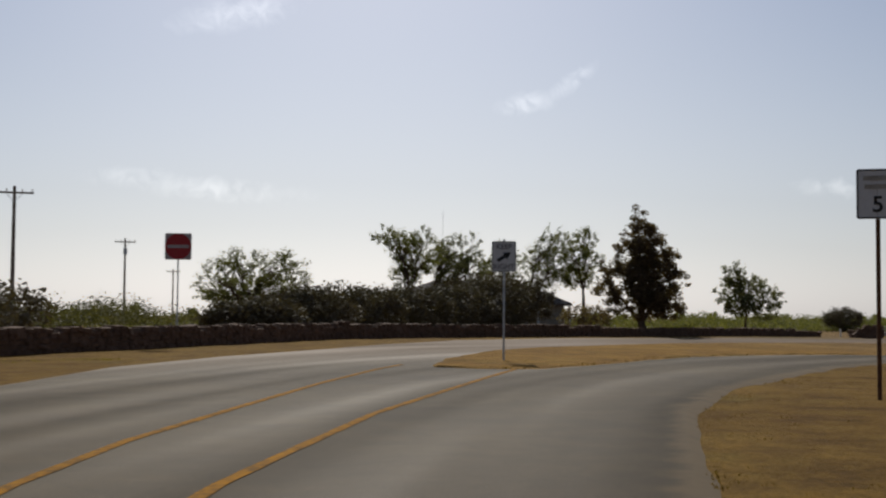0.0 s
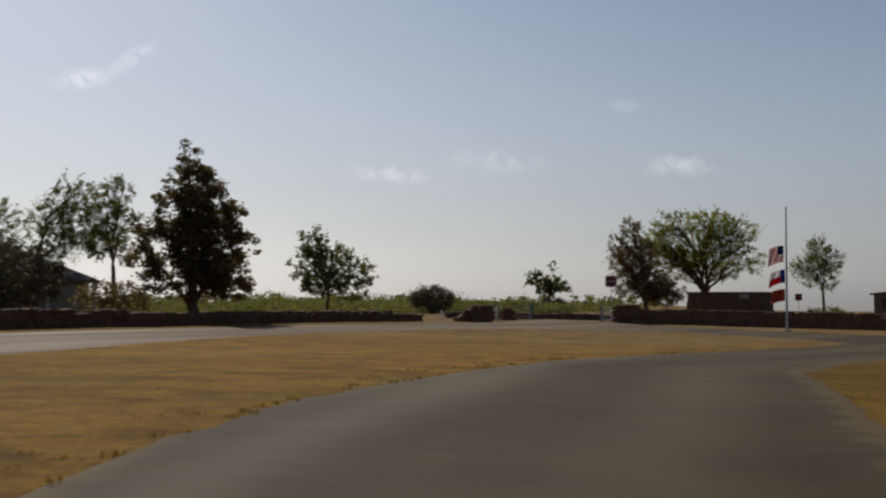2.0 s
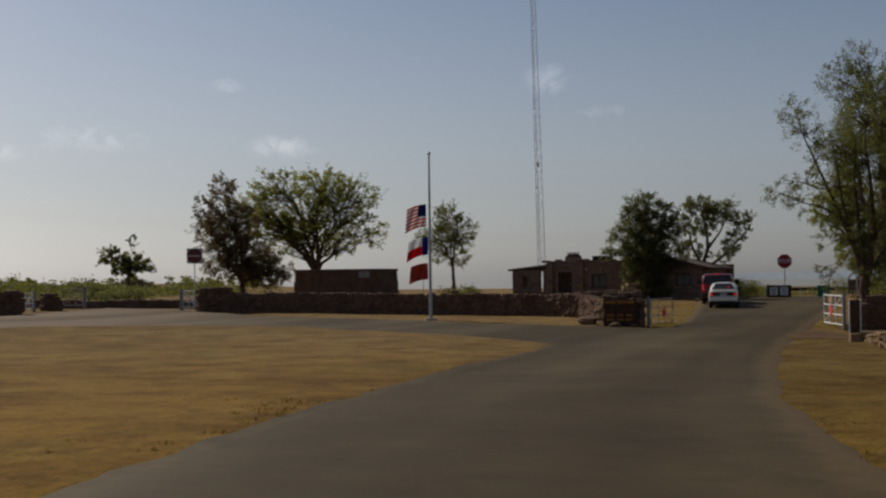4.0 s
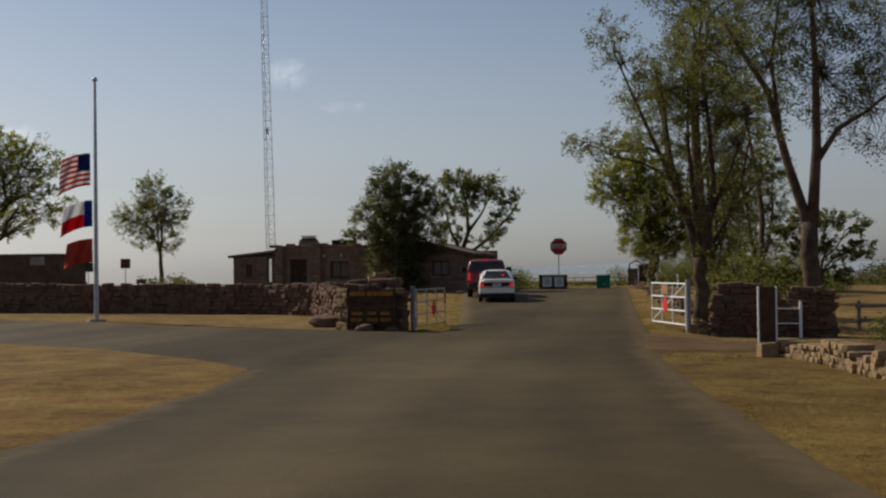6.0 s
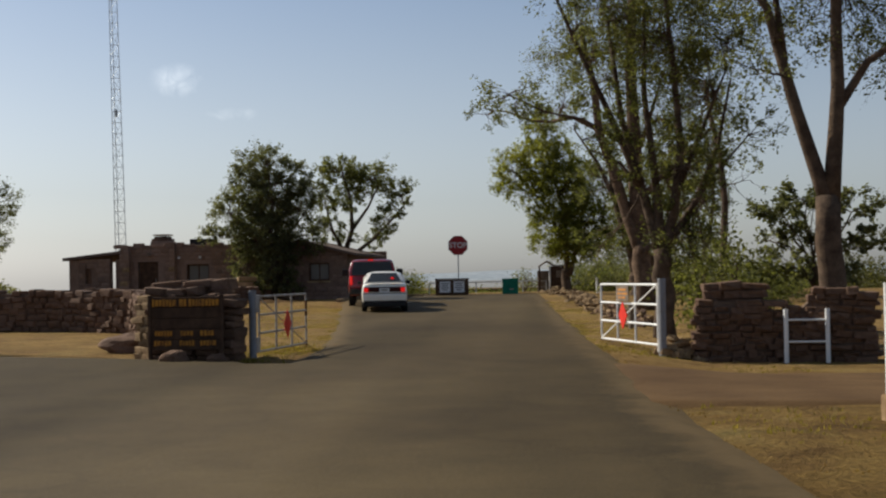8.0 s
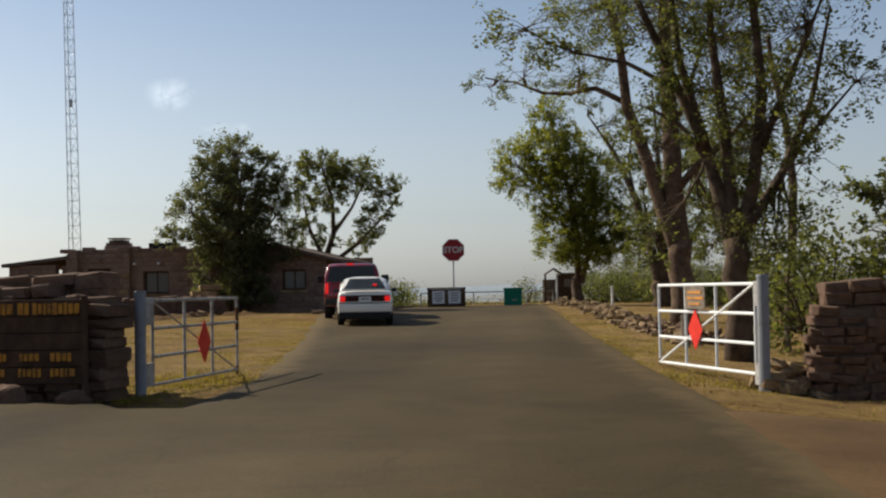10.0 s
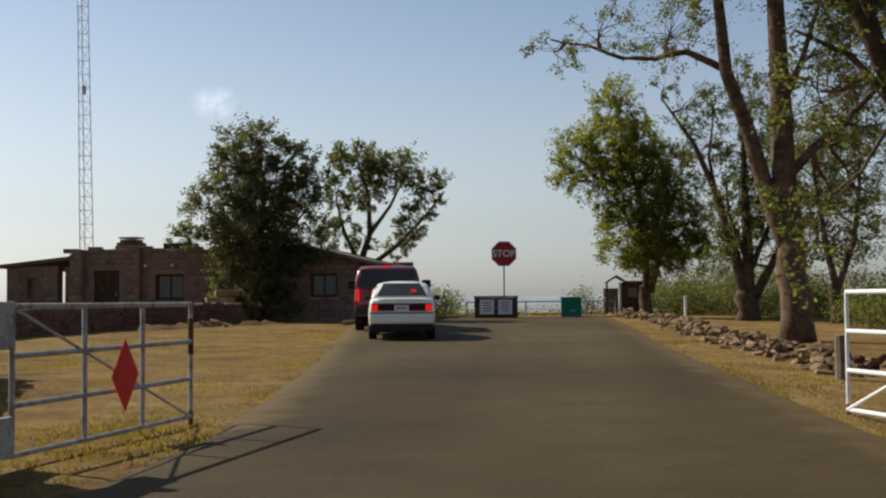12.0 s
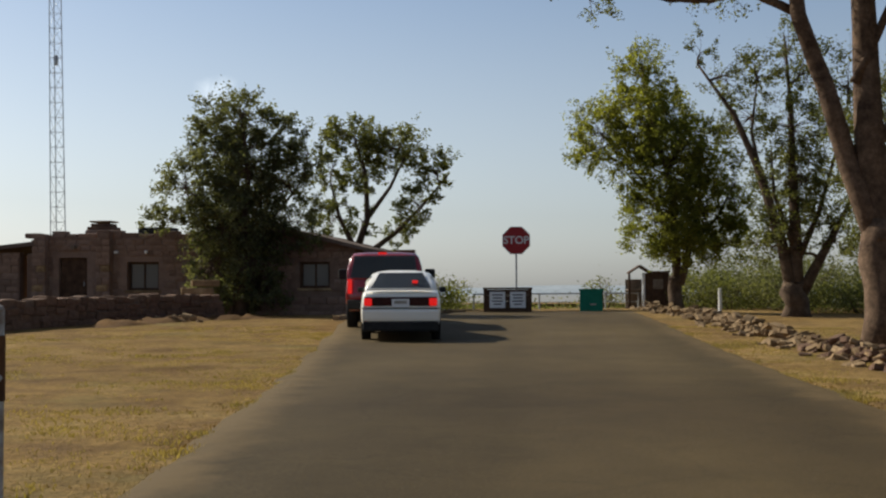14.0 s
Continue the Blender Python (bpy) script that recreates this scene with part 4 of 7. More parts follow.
def tree(x, y, turn, lobes, trunk=0.2, fork=1.5, leaves=4000, leaf=0.15, mat=None, seed=1, conifer=False, label="", group="", bark=None, limbs=()):
    """A tree: trunk and limbs that reach into the lobes of the crown, twigs to clumps, and single leaves round the twigs.
    lobes: sideways, height, half width, half height of each part of the crown, in metres, sideways along the turn."""
    rnd = random.Random(seed)
    bark = bark or BARK
    base = thing("tree", Matrix.Translation((x, y, gz(x, y) - 0.03)), label, "tree", group)
    ca, sa_ = math.cos(radians(turn)), math.sin(radians(turn))
    world = []
    for k, (u, z, ru, rz) in enumerate(lobes):
        v = rnd.uniform(-0.8, 0.8) * ru if not conifer else rnd.uniform(-0.25, 0.25) * ru
        world.append((Vector((u * ca - v * sa_, u * sa_ + v * ca, z)), ru, rz))
    bm = bmesh.new()
    lean = sum((w[0] for w in world), Vector()) / len(world)
    top = Vector((lean.x * (0.2 if not conifer else 0.05), lean.y * (0.2 if not conifer else 0.05), fork))
    spine = bent((0, 0, 0), top, rnd, trunk * 0.35, 5)
    spine[0].z = -0.15
    tube(bm, spine, [trunk * (1.35 if i == 0 else 1.02 - (0.03 if limbs else 0.07) * i) for i in range(6)], 12)
    nodes = []
    for pts, ra, rb in limbs:
        way = []
        for (u0, z0), (u1, z1) in zip(pts, pts[1:]):
            for q in range(3):
                t = q / 3
                v = 0.06 * math.sin(len(way) * 1.7 + ra * 40) + 0.10 * (len(way) / 6) * (1 if ra * 100 % 2 < 1 else -1)
                u, zz = u0 + (u1 - u0) * t, z0 + (z1 - z0) * t
                way.append(Vector((u * ca - v * sa_, u * sa_ + v * ca, zz)))
        u, zz = pts[-1]
        way.append(Vector((u * ca, u * sa_, zz)))
        n = len(way)
        tube(bm, way, [ra + (rb - ra) * i / (n - 1) for i in range(n)], 9)
        nodes += way[n // 3:]
    if conifer:
        apex = max(world, key=lambda w: w[0].z)[0]
        tube(bm, bent(top, apex, rnd, 0.08, 5), [trunk * (0.9 - 0.16 * i) for i in range(6)], 8)
    centres = []
    vol = sum(ru * ru * rz for _, ru, rz in world)
    for c, ru, rz in world:
        share = int(leaves * 2.2 * ru * ru * rz / vol)
        start = top if not conifer else Vector((0, 0, max(fork, c.z * 0.92)))
        if nodes:
            start = min(nodes, key=lambda q: (q - c).length + (1.5 if q.z > c.z + 0.3 else 0.0))
        r0 = max(0.022, trunk * (0.42 if not conifer else 0.22) * min(1.0, 0.5 + 0.25 * ru) * (0.42 if nodes else 1.0))
        limb = reach(start, c, rnd, 0.07 * (c - start).length) if not conifer else bent(start, c, rnd, 0.05, 6)
        tube(bm, limb, [r0 * (1.25 - 0.17 * i) for i in range(7)], 7)
        clumps = max(6, share // 52)
        for k in range(clumps):
            d = ball_point(rnd)
            d = d.normalized() * (d.length ** 0.55)
            p = c + Vector((d.x * ru, d.y * ru, d.z * rz))
            if p.z < 0.35:
                p.z = 0.35 + rnd.random() * 0.3
            s = limb[rnd.choice((2, 3, 4, 5, 6))]
            twig = bent(s, p, rnd, 0.1 * (p - s).length, 3)
            rt = max(r0 * 0.26, 0.010)
            if k % 2 == 0 or not conifer:
                tube(bm, twig, [rt, rt * 0.75, rt * 0.5, rt * 0.25], 3, cap=False)
            spread = min(rnd.uniform(0.22, 0.5) * (0.6 + 0.28 * min(ru, 1.8)), 0.42 * min(ru, rz) + 0.08)
            m = max(8, int(share / clumps * rnd.uniform(0.4, 1.6)))
            if conifer:
                for _ in range(m):
                    q = ball_point(rnd) * spread * 1.15
                    centres.append((p.x + q.x, p.y + q.y, max(0.12, p.z + q.z * 0.7)))
                continue
            # short shoots off the twig, the leaves in rows along them
            out = (p - s).normalized() if (p - s).length > 0.01 else Vector((0, 0, 1))
            for shoot in range(3):
                a = twig[2].lerp(twig[3], rnd.random())
                d = (out + ball_point(rnd) * 1.1 + Vector((0, 0, 0.12))).normalized()
                b = a + d * spread * rnd.uniform(0.7, 1.8)
                if shoot < 2:
                    tube(bm, [a, a.lerp(b, 0.5) + ball_point(rnd) * 0.04, b], [rt * 0.4, rt * 0.3, rt * 0.15], 3, cap=False)
                for _ in range(m // 3 + 1):
                    q = a.lerp(b, rnd.random() ** 0.7) + ball_point(rnd) * spread * 0.42
                    centres.append((q.x, q.y, max(0.12, q.z)))
    part("trunk", bm, bark, base, smooth=True)
    link_mesh("crown", leaf_mesh("crown", centres, seed, leaf * (0.44 if not conifer else 0.55), mat), mat, base)
    return base


def shrub(x, y, wide, tall, leaves, leaf, mat, seed, label, group, deep=None):
    """A shrub: several stems from the ground and leaves to its foot."""
    rnd = random.Random(seed)
    deep = deep or wide
    base = thing("shrub", Matrix.Translation((x, y, gz(x, y) - 0.02)), label, "shrub", group)
    bm = bmesh.new()
    centres = []
    stems = 9
    for k in range(stems):
        a = rnd.uniform(0, 6.28)
        tip = Vector((math.cos(a) * wide * rnd.uniform(0.2, 0.85), math.sin(a) * deep * rnd.uniform(0.2, 0.85), tall * rnd.uniform(0.45, 0.9)))
        tube(bm, bent((tip.x * 0.15, tip.y * 0.15, -0.05), tip, rnd, 0.12 * tall, 4), [0.04, 0.032, 0.024, 0.016, 0.008], 5)
    for k in range(leaves // 40):
        d = ball_point(rnd)
        d = d.normalized() * d.length ** 0.5
        p = Vector((d.x * wide, d.y * deep, tall * (0.5 + d.z * 0.42) * (1 + 0.2 * noise.noise((d.x * 2 + seed, d.y * 2, 0)))))
        for _ in range(40):
            centres.append((p.x + rnd.gauss(0, 0.22), p.y + rnd.gauss(0, 0.22), max(0.03, p.z + rnd.gauss(0, 0.16))))
    part("woody_base", bm, BARK, base, smooth=True)
    link_mesh("foliage", leaf_mesh("foliage", centres, seed, leaf * 0.5, mat), mat, base)
    return base


tree(123.9, 53.5, -73, [(-1.18, 6.46, 0.51, 0.55), (0.06, 6.4, 1.01, 0.82), (-0.82, 5.38, 1.01, 1.01), (-1.71, 4.11, 0.91, 0.91), (0.25, 4.85, 1.1, 1.28), (1.32, 5.6, 0.69, 0.77), (2.14, 5.24, 0.64, 0.91), (1.33, 4.32, 0.82, 1.1), (-0.11, 3.0, 1.61, 1.1), (-2.41, 3.03, 0.73, 0.46), (2.05, 3.05, 0.64, 0.91), (0.43, 1.59, 1.01, 0.91), (0.07, 0.69, 0.64, 0.55), (-0.95, 1.5, 0.8, 0.9), (-0.6, 0.7, 0.7, 0.5), (0.75, 0.8, 0.7, 0.6), (0.3, 2.4, 1.2, 0.9), (-0.5, 4.0, 1.0, 1.0)], trunk=0.26, fork=1.0, leaves=29000, leaf=0.125, mat=LEAF_DARK, seed=11, label="dark green dense elm beside the stone building", group="trees by the building", limbs=[([(0.04, 1.05), (0.11, 2.86), (0.25, 4.67), (-0.03, 6.67)], 0.15, 0.03), ([(0.11, 1.41), (0.79, 2.86), (2.05, 4.51)], 0.11, 0.02), ([(0.04, 1.77), (-0.82, 3.4), (-1.71, 4.11)], 0.1, 0.02)])
tree(131.0, 51.0, -79, [(-0.4, 6.54, 1.05, 0.74), (1.07, 6.12, 1.16, 0.84), (2.66, 5.28, 0.84, 0.67), (-1.04, 5.27, 0.74, 0.95), (2.02, 4.0, 0.84, 0.74), (0.02, 5.06, 0.74, 0.74), (-1.04, 3.47, 0.84, 0.63), (1.28, 2.95, 0.63, 0.53), (0.01, 3.37, 0.42, 0.63)], trunk=0.2, fork=1.6, leaves=8000, leaf=0.14, mat=LEAF_OLIVE, seed=12, label="open-crowned elm with bare leaning limbs behind the building", group="trees by the building", limbs=[([(-0.16, 2.32), (0.22, 3.47), (0.18, 5.06), (-0.3, 6.64)], 0.15, 0.04), ([(-0.24, 2.32), (-0.83, 3.58), (-1.14, 4.84)], 0.12, 0.03), ([(0.22, 3.47), (1.07, 4.64), (1.7, 5.91)], 0.1, 0.03), ([(0.01, 2.0), (1.28, 2.95), (2.23, 3.9), (3.29, 5.17)], 0.12, 0.025)])
tree(126.0, 39.65, -93, [(-1.01, 7.82, 0.89, 0.78), (-1.84, 6.74, 0.78, 0.78), (-2.95, 5.3, 0.52, 0.7), (-0.3, 6.51, 0.83, 0.89), (-2.49, 5.84, 0.83, 1.11), (-1.67, 4.81, 0.83, 0.83), (-1.03, 5.98, 1.11, 1.2), (-0.14, 4.77, 1.29, 1.48), (0.67, 5.39, 0.92, 1.11), (-0.51, 3.04, 1.29, 1.11), (0.92, 3.3, 1.11, 1.48), (1.75, 3.74, 0.65, 1.38), (0.28, 2.22, 1.29, 0.74), (1.73, 2.2, 0.65, 0.74), (-1.6, 2.33, 0.37, 0.41)], trunk=0.24, fork=1.2, leaves=26000, leaf=0.115, mat=LEAF_GREEN, seed=13, label="bright green leafy elm beside the road", group="roadside trees", limbs=[([(-0.03, 0.95), (-0.05, 2.4), (-0.15, 4.04), (-0.84, 6.44), (-1.1, 8.1)], 0.16, 0.03), ([(0.09, 0.95), (0.41, 2.22), (0.75, 4.03), (0.67, 5.48)], 0.13, 0.03), ([(-0.13, 2.22), (-0.87, 4.06), (-2.12, 5.55)], 0.09, 0.02), ([(0.41, 2.22), (1.27, 3.11), (1.81, 4.19)], 0.08, 0.02)])
tree(121.5, 36.6, -98, [(-0.09, 3.67, 0.83, 1.16), (-0.72, 2.55, 0.58, 0.83), (0.52, 2.69, 0.66, 0.83), (-2.57, 7.75, 0.36, 0.75), (-1.78, 6.97, 0.66, 0.75), (-0.99, 6.93, 0.66, 0.83), (-0.2, 7.62, 0.66, 0.91), (0.57, 7.02, 0.66, 1.0), (1.48, 6.65, 0.66, 0.83), (-1.31, 5.73, 0.75, 0.66), (-0.07, 5.44, 0.91, 1.0), (0.85, 5.24, 0.83, 0.83), (1.44, 3.63, 0.66, 1.0), (0.22, 3.98, 0.75, 0.83), (-0.78, 4.01, 0.5, 0.83), (-0.1, 2.54, 0.91, 0.75), (-1.04, 2.07, 0.66, 0.58), (1.12, 2.2, 0.66, 0.58)], trunk=0.36, fork=1.1, leaves=11500, leaf=0.1, mat=LEAF_OLIVE, seed=14, label="multi-stemmed sparse elm with dark trunks", group="roadside trees", limbs=[([(-0.06, 0.62), (-0.34, 2.07), (-0.94, 4.17), (-1.63, 5.82), (-2.65, 7.34)], 0.21, 0.03), ([(0.03, 0.62), (0.02, 2.54), (-0.05, 4.15), (-0.06, 5.92), (-0.22, 8.03)], 0.22, 0.025), ([(0.12, 0.62), (0.97, 2.21), (1.59, 3.46)], 0.19, 0.03), ([(0.01, 1.9), (-0.56, 3.52), (-0.62, 4.81)], 0.09, 0.02), ([(0.12, 1.74), (0.67, 3.01), (0.99, 4.12), (1.47, 6.01)], 0.1, 0.02), ([(-0.94, 4.17), (-1.16, 5.31), (-0.99, 6.77)], 0.07, 0.02)])
tree(107.2, 37.1, -99, [(-5.25, 6.62, 0.83, 0.41), (-3.98, 6.78, 0.94, 0.47), (-2.57, 6.8, 1.06, 0.83), (-1.18, 8.22, 1.42, 1.06), (0.06, 8.69, 1.4, 1.0), (0.99, 6.09, 0.83, 1.06), (0.95, 4.16, 0.83, 0.83), (0.61, 3.05, 0.53, 0.65), (1.29, 2.47, 0.71, 0.83), (0.37, 4.65, 0.53, 0.59), (1.33, 7.43, 1.3, 1.42), (-2.2, 8.43, 1.3, 0.94), (-1.15, 9.98, 1.3, 0.9), (0.2, 10.64, 1.3, 0.9), (1.7, 5.9, 1.0, 0.8), (1.7, 4.5, 0.95, 0.8), (1.5, 3.2, 0.85, 0.7), (2.0, 7.4, 1.1, 0.9), (1.2, 5.4, 0.9, 0.8)], trunk=0.34, fork=2.2, bark=BARK_PALE, limbs=[([(-0.05, 1.8), (-0.2, 3.6), (-0.25, 5.6), (-0.35, 8.0), (-0.2, 10.5)], 0.3, 0.13), ([(-0.08, 1.8), (-0.55, 3.2), (-0.9, 4.5), (-1.35, 5.8), (-1.5, 7.4), (-1.9, 9.2)], 0.21, 0.09), ([(-1.4, 5.9), (-2.2, 6.35), (-2.9, 6.25), (-3.6, 6.3), (-4.4, 6.65), (-5.2, 6.8)], 0.085, 0.02), ([(-0.35, 3.3), (0.4, 4.1), (1.3, 4.9), (2.2, 5.8)], 0.13, 0.04), ([(-0.42, 4.6), (0.2, 6.0), (0.7, 7.6)], 0.1, 0.03)], leaves=15500, leaf=0.082, mat=LEAF_OLIVE, seed=15, label="tall roadside elm with a thick pale trunk", group="roadside trees")
tree(94.0, 37.4, -96, [(-2.21, 8.0, 0.75, 1.04), (-2.68, 8.85, 0.6, 0.75), (-1.61, 7.0, 0.6, 0.75), (-1.13, 5.74, 0.89, 0.89), (-0.04, 6.56, 1.19, 0.99), (0.98, 5.32, 0.99, 0.89), (1.89, 4.4, 0.7, 0.45), (-0.57, 4.52, 0.79, 0.7), (0.46, 3.69, 0.89, 0.79), (-1.28, 3.47, 0.6, 0.79), (0.33, 2.23, 0.7, 0.7), (0.61, 1.79, 0.45, 0.45), (0.76, 2.32, 0.4, 0.4), (-1.5, 2.09, 0.5, 0.7), (1.48, 6.55, 1.09, 0.89), (-0.8, 7.21, 1.09, 0.99), (0.29, 8.21, 1.29, 1.09), (1.23, 7.74, 1.09, 0.89), (1.0, 3.0, 0.6, 0.7), (0.95, 2.0, 0.5, 0.5), (1.25, 3.7, 0.5, 0.5), (-0.6, 10.0, 1.1, 0.9), (0.7, 9.6, 1.1, 0.9), (0.0, 10.9, 0.8, 0.6), (-3.3, 5.5, 0.7, 0.45), (-2.6, 5.1, 0.6, 0.5)], trunk=0.22, fork=2.0, limbs=[([(-0.45, 3.4), (-1.2, 5.2), (-1.9, 6.8), (-2.5, 8.3)], 0.09, 0.02), ([(0.05, 2.0), (0.7, 3.0), (1.2, 4.2), (1.5, 5.6)], 0.1, 0.02), ([(-0.05, 2.1), (-0.15, 3.6), (-0.35, 5.4), (-0.3, 7.6)], 0.12, 0.03), ([(0.5, 2.7), (1.05, 3.5), (1.85, 4.4)], 0.06, 0.015), ([(-0.08, 1.9), (-0.45, 3.4), (-0.85, 4.9), (-1.1, 7.0)], 0.125, 0.035), ([(0.0, 1.9), (0.25, 2.8), (0.42, 4.2), (0.3, 6.0), (0.1, 8.0)], 0.135, 0.035), ([(0.3, 3.2), (0.9, 4.6), (1.4, 5.8)], 0.075, 0.02), ([(-0.4, 3.2), (-0.9, 3.9), (-1.5, 4.2)], 0.06, 0.015), ([(-0.9, 4.4), (-1.7, 4.9), (-2.5, 5.1), (-3.3, 5.5)], 0.045, 0.012)], leaves=21500, leaf=0.082, mat=LEAF_OLIVE, seed=16, label="large forked elm behind the gate", group="roadside trees")
tree(90.5, 34.5, -97, [(-1.1, 7.29, 1.29, 1.15), (0.37, 7.05, 1.58, 1.58), (1.66, 6.15, 1.29, 1.29), (-2.47, 7.95, 1.15, 0.86), (0.15, 9.29, 2.15, 1.44), (2.08, 7.76, 1.44, 1.58), (-1.48, 9.29, 1.44, 1.15), (-1.35, 5.4, 0.75, 0.5), (-1.0, 6.0, 0.7, 0.5)], trunk=0.26, fork=3.0, limbs=[([(-0.05, 2.8), (-0.6, 4.6), (-1.1, 6.6), (-2.3, 8.6)], 0.155, 0.05), ([(0.0, 2.9), (0.15, 5.0), (0.15, 7.2), (0.05, 9.5)], 0.17, 0.05), ([(0.12, 4.6), (0.7, 5.5), (1.4, 5.9), (2.3, 6.6)], 0.095, 0.03), ([(-0.8, 5.6), (-1.0, 7.4), (-0.7, 9.4)], 0.075, 0.02)], leaves=15000, leaf=0.084, mat=LEAF_OLIVE, seed=17, label="tall forked elm beyond the stone pillar", group="roadside trees")
tree(96.0, 33.9, -98, [(-0.71, 2.76, 0.6, 0.3), (-0.94, 2.13, 0.53, 0.24), (-0.21, 3.04, 0.6, 0.33), (0.57, 3.16, 0.63, 0.27), (1.14, 2.85, 0.6, 0.23), (1.37, 2.21, 0.57, 0.23), (0.95, 1.93, 0.6, 0.24), (0.13, 2.34, 0.68, 0.3), (-0.6, 1.56, 0.75, 0.27), (0.52, 1.39, 0.6, 0.27)], trunk=0.13, fork=1.0, leaves=3600, leaf=0.12, mat=LEAF_DARK, seed=18, label="dark juniper with layered open sprays", group="roadside trees")
tree(118.2, 34.4, -96, [(-0.6, 2.4, 0.9, 0.7), (0.6, 2.6, 0.8, 0.7), (-0.9, 3.7, 0.9, 0.8), (0.4, 4.1, 1.1, 0.8), (-0.2, 5.3, 1.0, 0.8), (0.7, 5.6, 0.8, 0.8), (0.3, 6.6, 0.7, 0.6), (-1.4, 5.0, 0.6, 0.6)], trunk=0.18, fork=1.2, leaves=8500, leaf=0.1, mat=LEAF_OLIVE, seed=20, label="leafy olive-green elm set back behind the rubble row", group="roadside trees", limbs=[([(0.0, 1.1), (-0.3, 2.6), (-0.5, 4.2), (-0.2, 5.8)], 0.12, 0.03), ([(0.05, 1.1), (0.5, 2.4), (0.7, 4.0), (0.7, 5.8)], 0.11, 0.03)])
tree(101.9, 35.3, -94, [(-0.14, 4.89, 0.97, 0.78), (0.43, 5.82, 0.78, 0.78), (0.85, 3.82, 0.68, 0.78)], trunk=0.125, fork=0.5, limbs=[([(0.0, 0.3), (0.06, 1.3), (0.17, 3.2), (0.05, 4.6), (-0.16, 5.6), (-0.3, 6.6)], 0.122, 0.05)], leaves=220, leaf=0.12, mat=LEAF_OLIVE, seed=19, label="thin curved bare-stemmed young elm", group="roadside trees")
tree(61.7, 74.4, -39, [(-0.29, 8.51, 0.54, 0.88), (-0.83, 7.2, 0.71, 0.82), (0.92, 7.15, 0.81, 0.7), (0.09, 6.72, 0.95, 0.82), (-1.46, 5.74, 0.71, 0.88), (0.2, 5.55, 1.19, 0.82), (2, 5.69, 0.81, 0.7), (1.21, 4.67, 1.19, 0.82), (-2.43, 4.86, 0.65, 0.7), (-1.07, 4.47, 1.01, 0.7), (2.43, 3.8, 0.86, 0.84), (0.2, 3.69, 1.3, 0.82), (-2.63, 3.31, 0.89, 0.76), (-1.26, 2.92, 1.07, 0.7), (1.85, 2.34, 1.19, 0.72), (0.49, 2.43, 1.07, 0.58), (-2.04, 2.14, 0.89, 0.58), (-0.88, 1.55, 0.83, 0.47), (1.07, 1.46, 0.89, 0.47), (2.34, 1.55, 0.59, 0.47), (0, 4.47, 1.37, 1.26), (0.58, 2.83, 1.55, 0.97), (0.09, 6.23, 0.88, 0.97), (-0.2, 7.98, 0.72, 0.58), (0.43, 7.69, 0.58, 0.49)], trunk=0.3, fork=1.0, leaves=19000, leaf=0.17, mat=LEAF_CEDAR, seed=21, conifer=True, label="tall dark conical cedar with uneven tiers behind the low wall", group="trees round the house", limbs=[([(0.0, 0.8), (0.5, 1.8), (1.4, 3.4), (2.0, 5.0)], 0.12, 0.03), ([(-0.05, 0.7), (-0.8, 1.7), (-1.9, 3.2), (-2.5, 4.6)], 0.12, 0.03)])
tree(64.9, 85.9, -36, [(-0.0, 7.35, 1.12, 1.31), (0.56, 5.49, 1.05, 1.31), (-0.91, 6.22, 1.12, 1.5), (-0.35, 4.37, 1.5, 0.94)], trunk=0.17, fork=3.2, leaves=4500, leaf=0.15, mat=LEAF_OLIVE, seed=22, label="slender elm with a bare trunk beside the house", group="trees round the house")
tree(61.0, 89.0, -33, [(2.59, 7.34, 1.5, 1.32), (1.32, 5.83, 1.5, 1.5), (3.34, 5.11, 1.5, 1.32), (2.06, 4.36, 1.32, 0.94)], trunk=0.2, fork=3.0, leaves=4800, leaf=0.15, mat=LEAF_OLIVE, seed=23, label="leaning elm beside the house", group="trees round the house")
tree(45.0, 79.0, -27, [(-1.85, 6.7, 0.99, 0.53), (-0.65, 6.45, 1.32, 0.82), (0.77, 6.63, 0.92, 0.73), (0.31, 5.16, 1.39, 1.32), (1.74, 5.5, 0.66, 0.99), (-0.32, 3.86, 0.99, 0.82)], trunk=0.2, fork=1.6, leaves=5500, leaf=0.14, mat=LEAF_OLIVE, seed=24, label="wind-swept feathery elm behind the shrubs", group="trees round the house")
tree(50.0, 86.0, -28, [(2.33, 6.02, 1.66, 1.29), (3.59, 6.39, 1.1, 1.03), (1.61, 4.92, 1.47, 1.47), (3.05, 4.2, 2.21, 1.47)], trunk=0.2, fork=1.8, leaves=6000, leaf=0.15, mat=LEAF_DARK, seed=25, label="dense elm behind the shrubs", group="trees round the house")
tree(56.0, 88.0, -31, [(2.13, 5.93, 1.24, 1.36), (1.17, 4.57, 1.56, 1.36), (3.09, 4.38, 1.17, 1.36)], trunk=0.16, fork=2.0, leaves=3300, leaf=0.15, mat=LEAF_OLIVE, seed=26, label="thin half-bare elm over the house roof", group="trees round the house")
tree(79.6, 82.7, -45, [(-0.87, 5.01, 1.06, 1.06), (-1.48, 3.59, 1.3, 1.14), (0.35, 4.0, 1.38, 1.06), (1.98, 2.86, 1.22, 0.89), (-0.26, 2.37, 1.71, 0.81), (1.57, 1.76, 1.06, 0.65)], trunk=0.12, fork=1.5, leaves=6600, leaf=0.19, mat=LEAF_DARK, seed=27, label="small twin-stemmed elm beyond the wall", group="trees in the park")
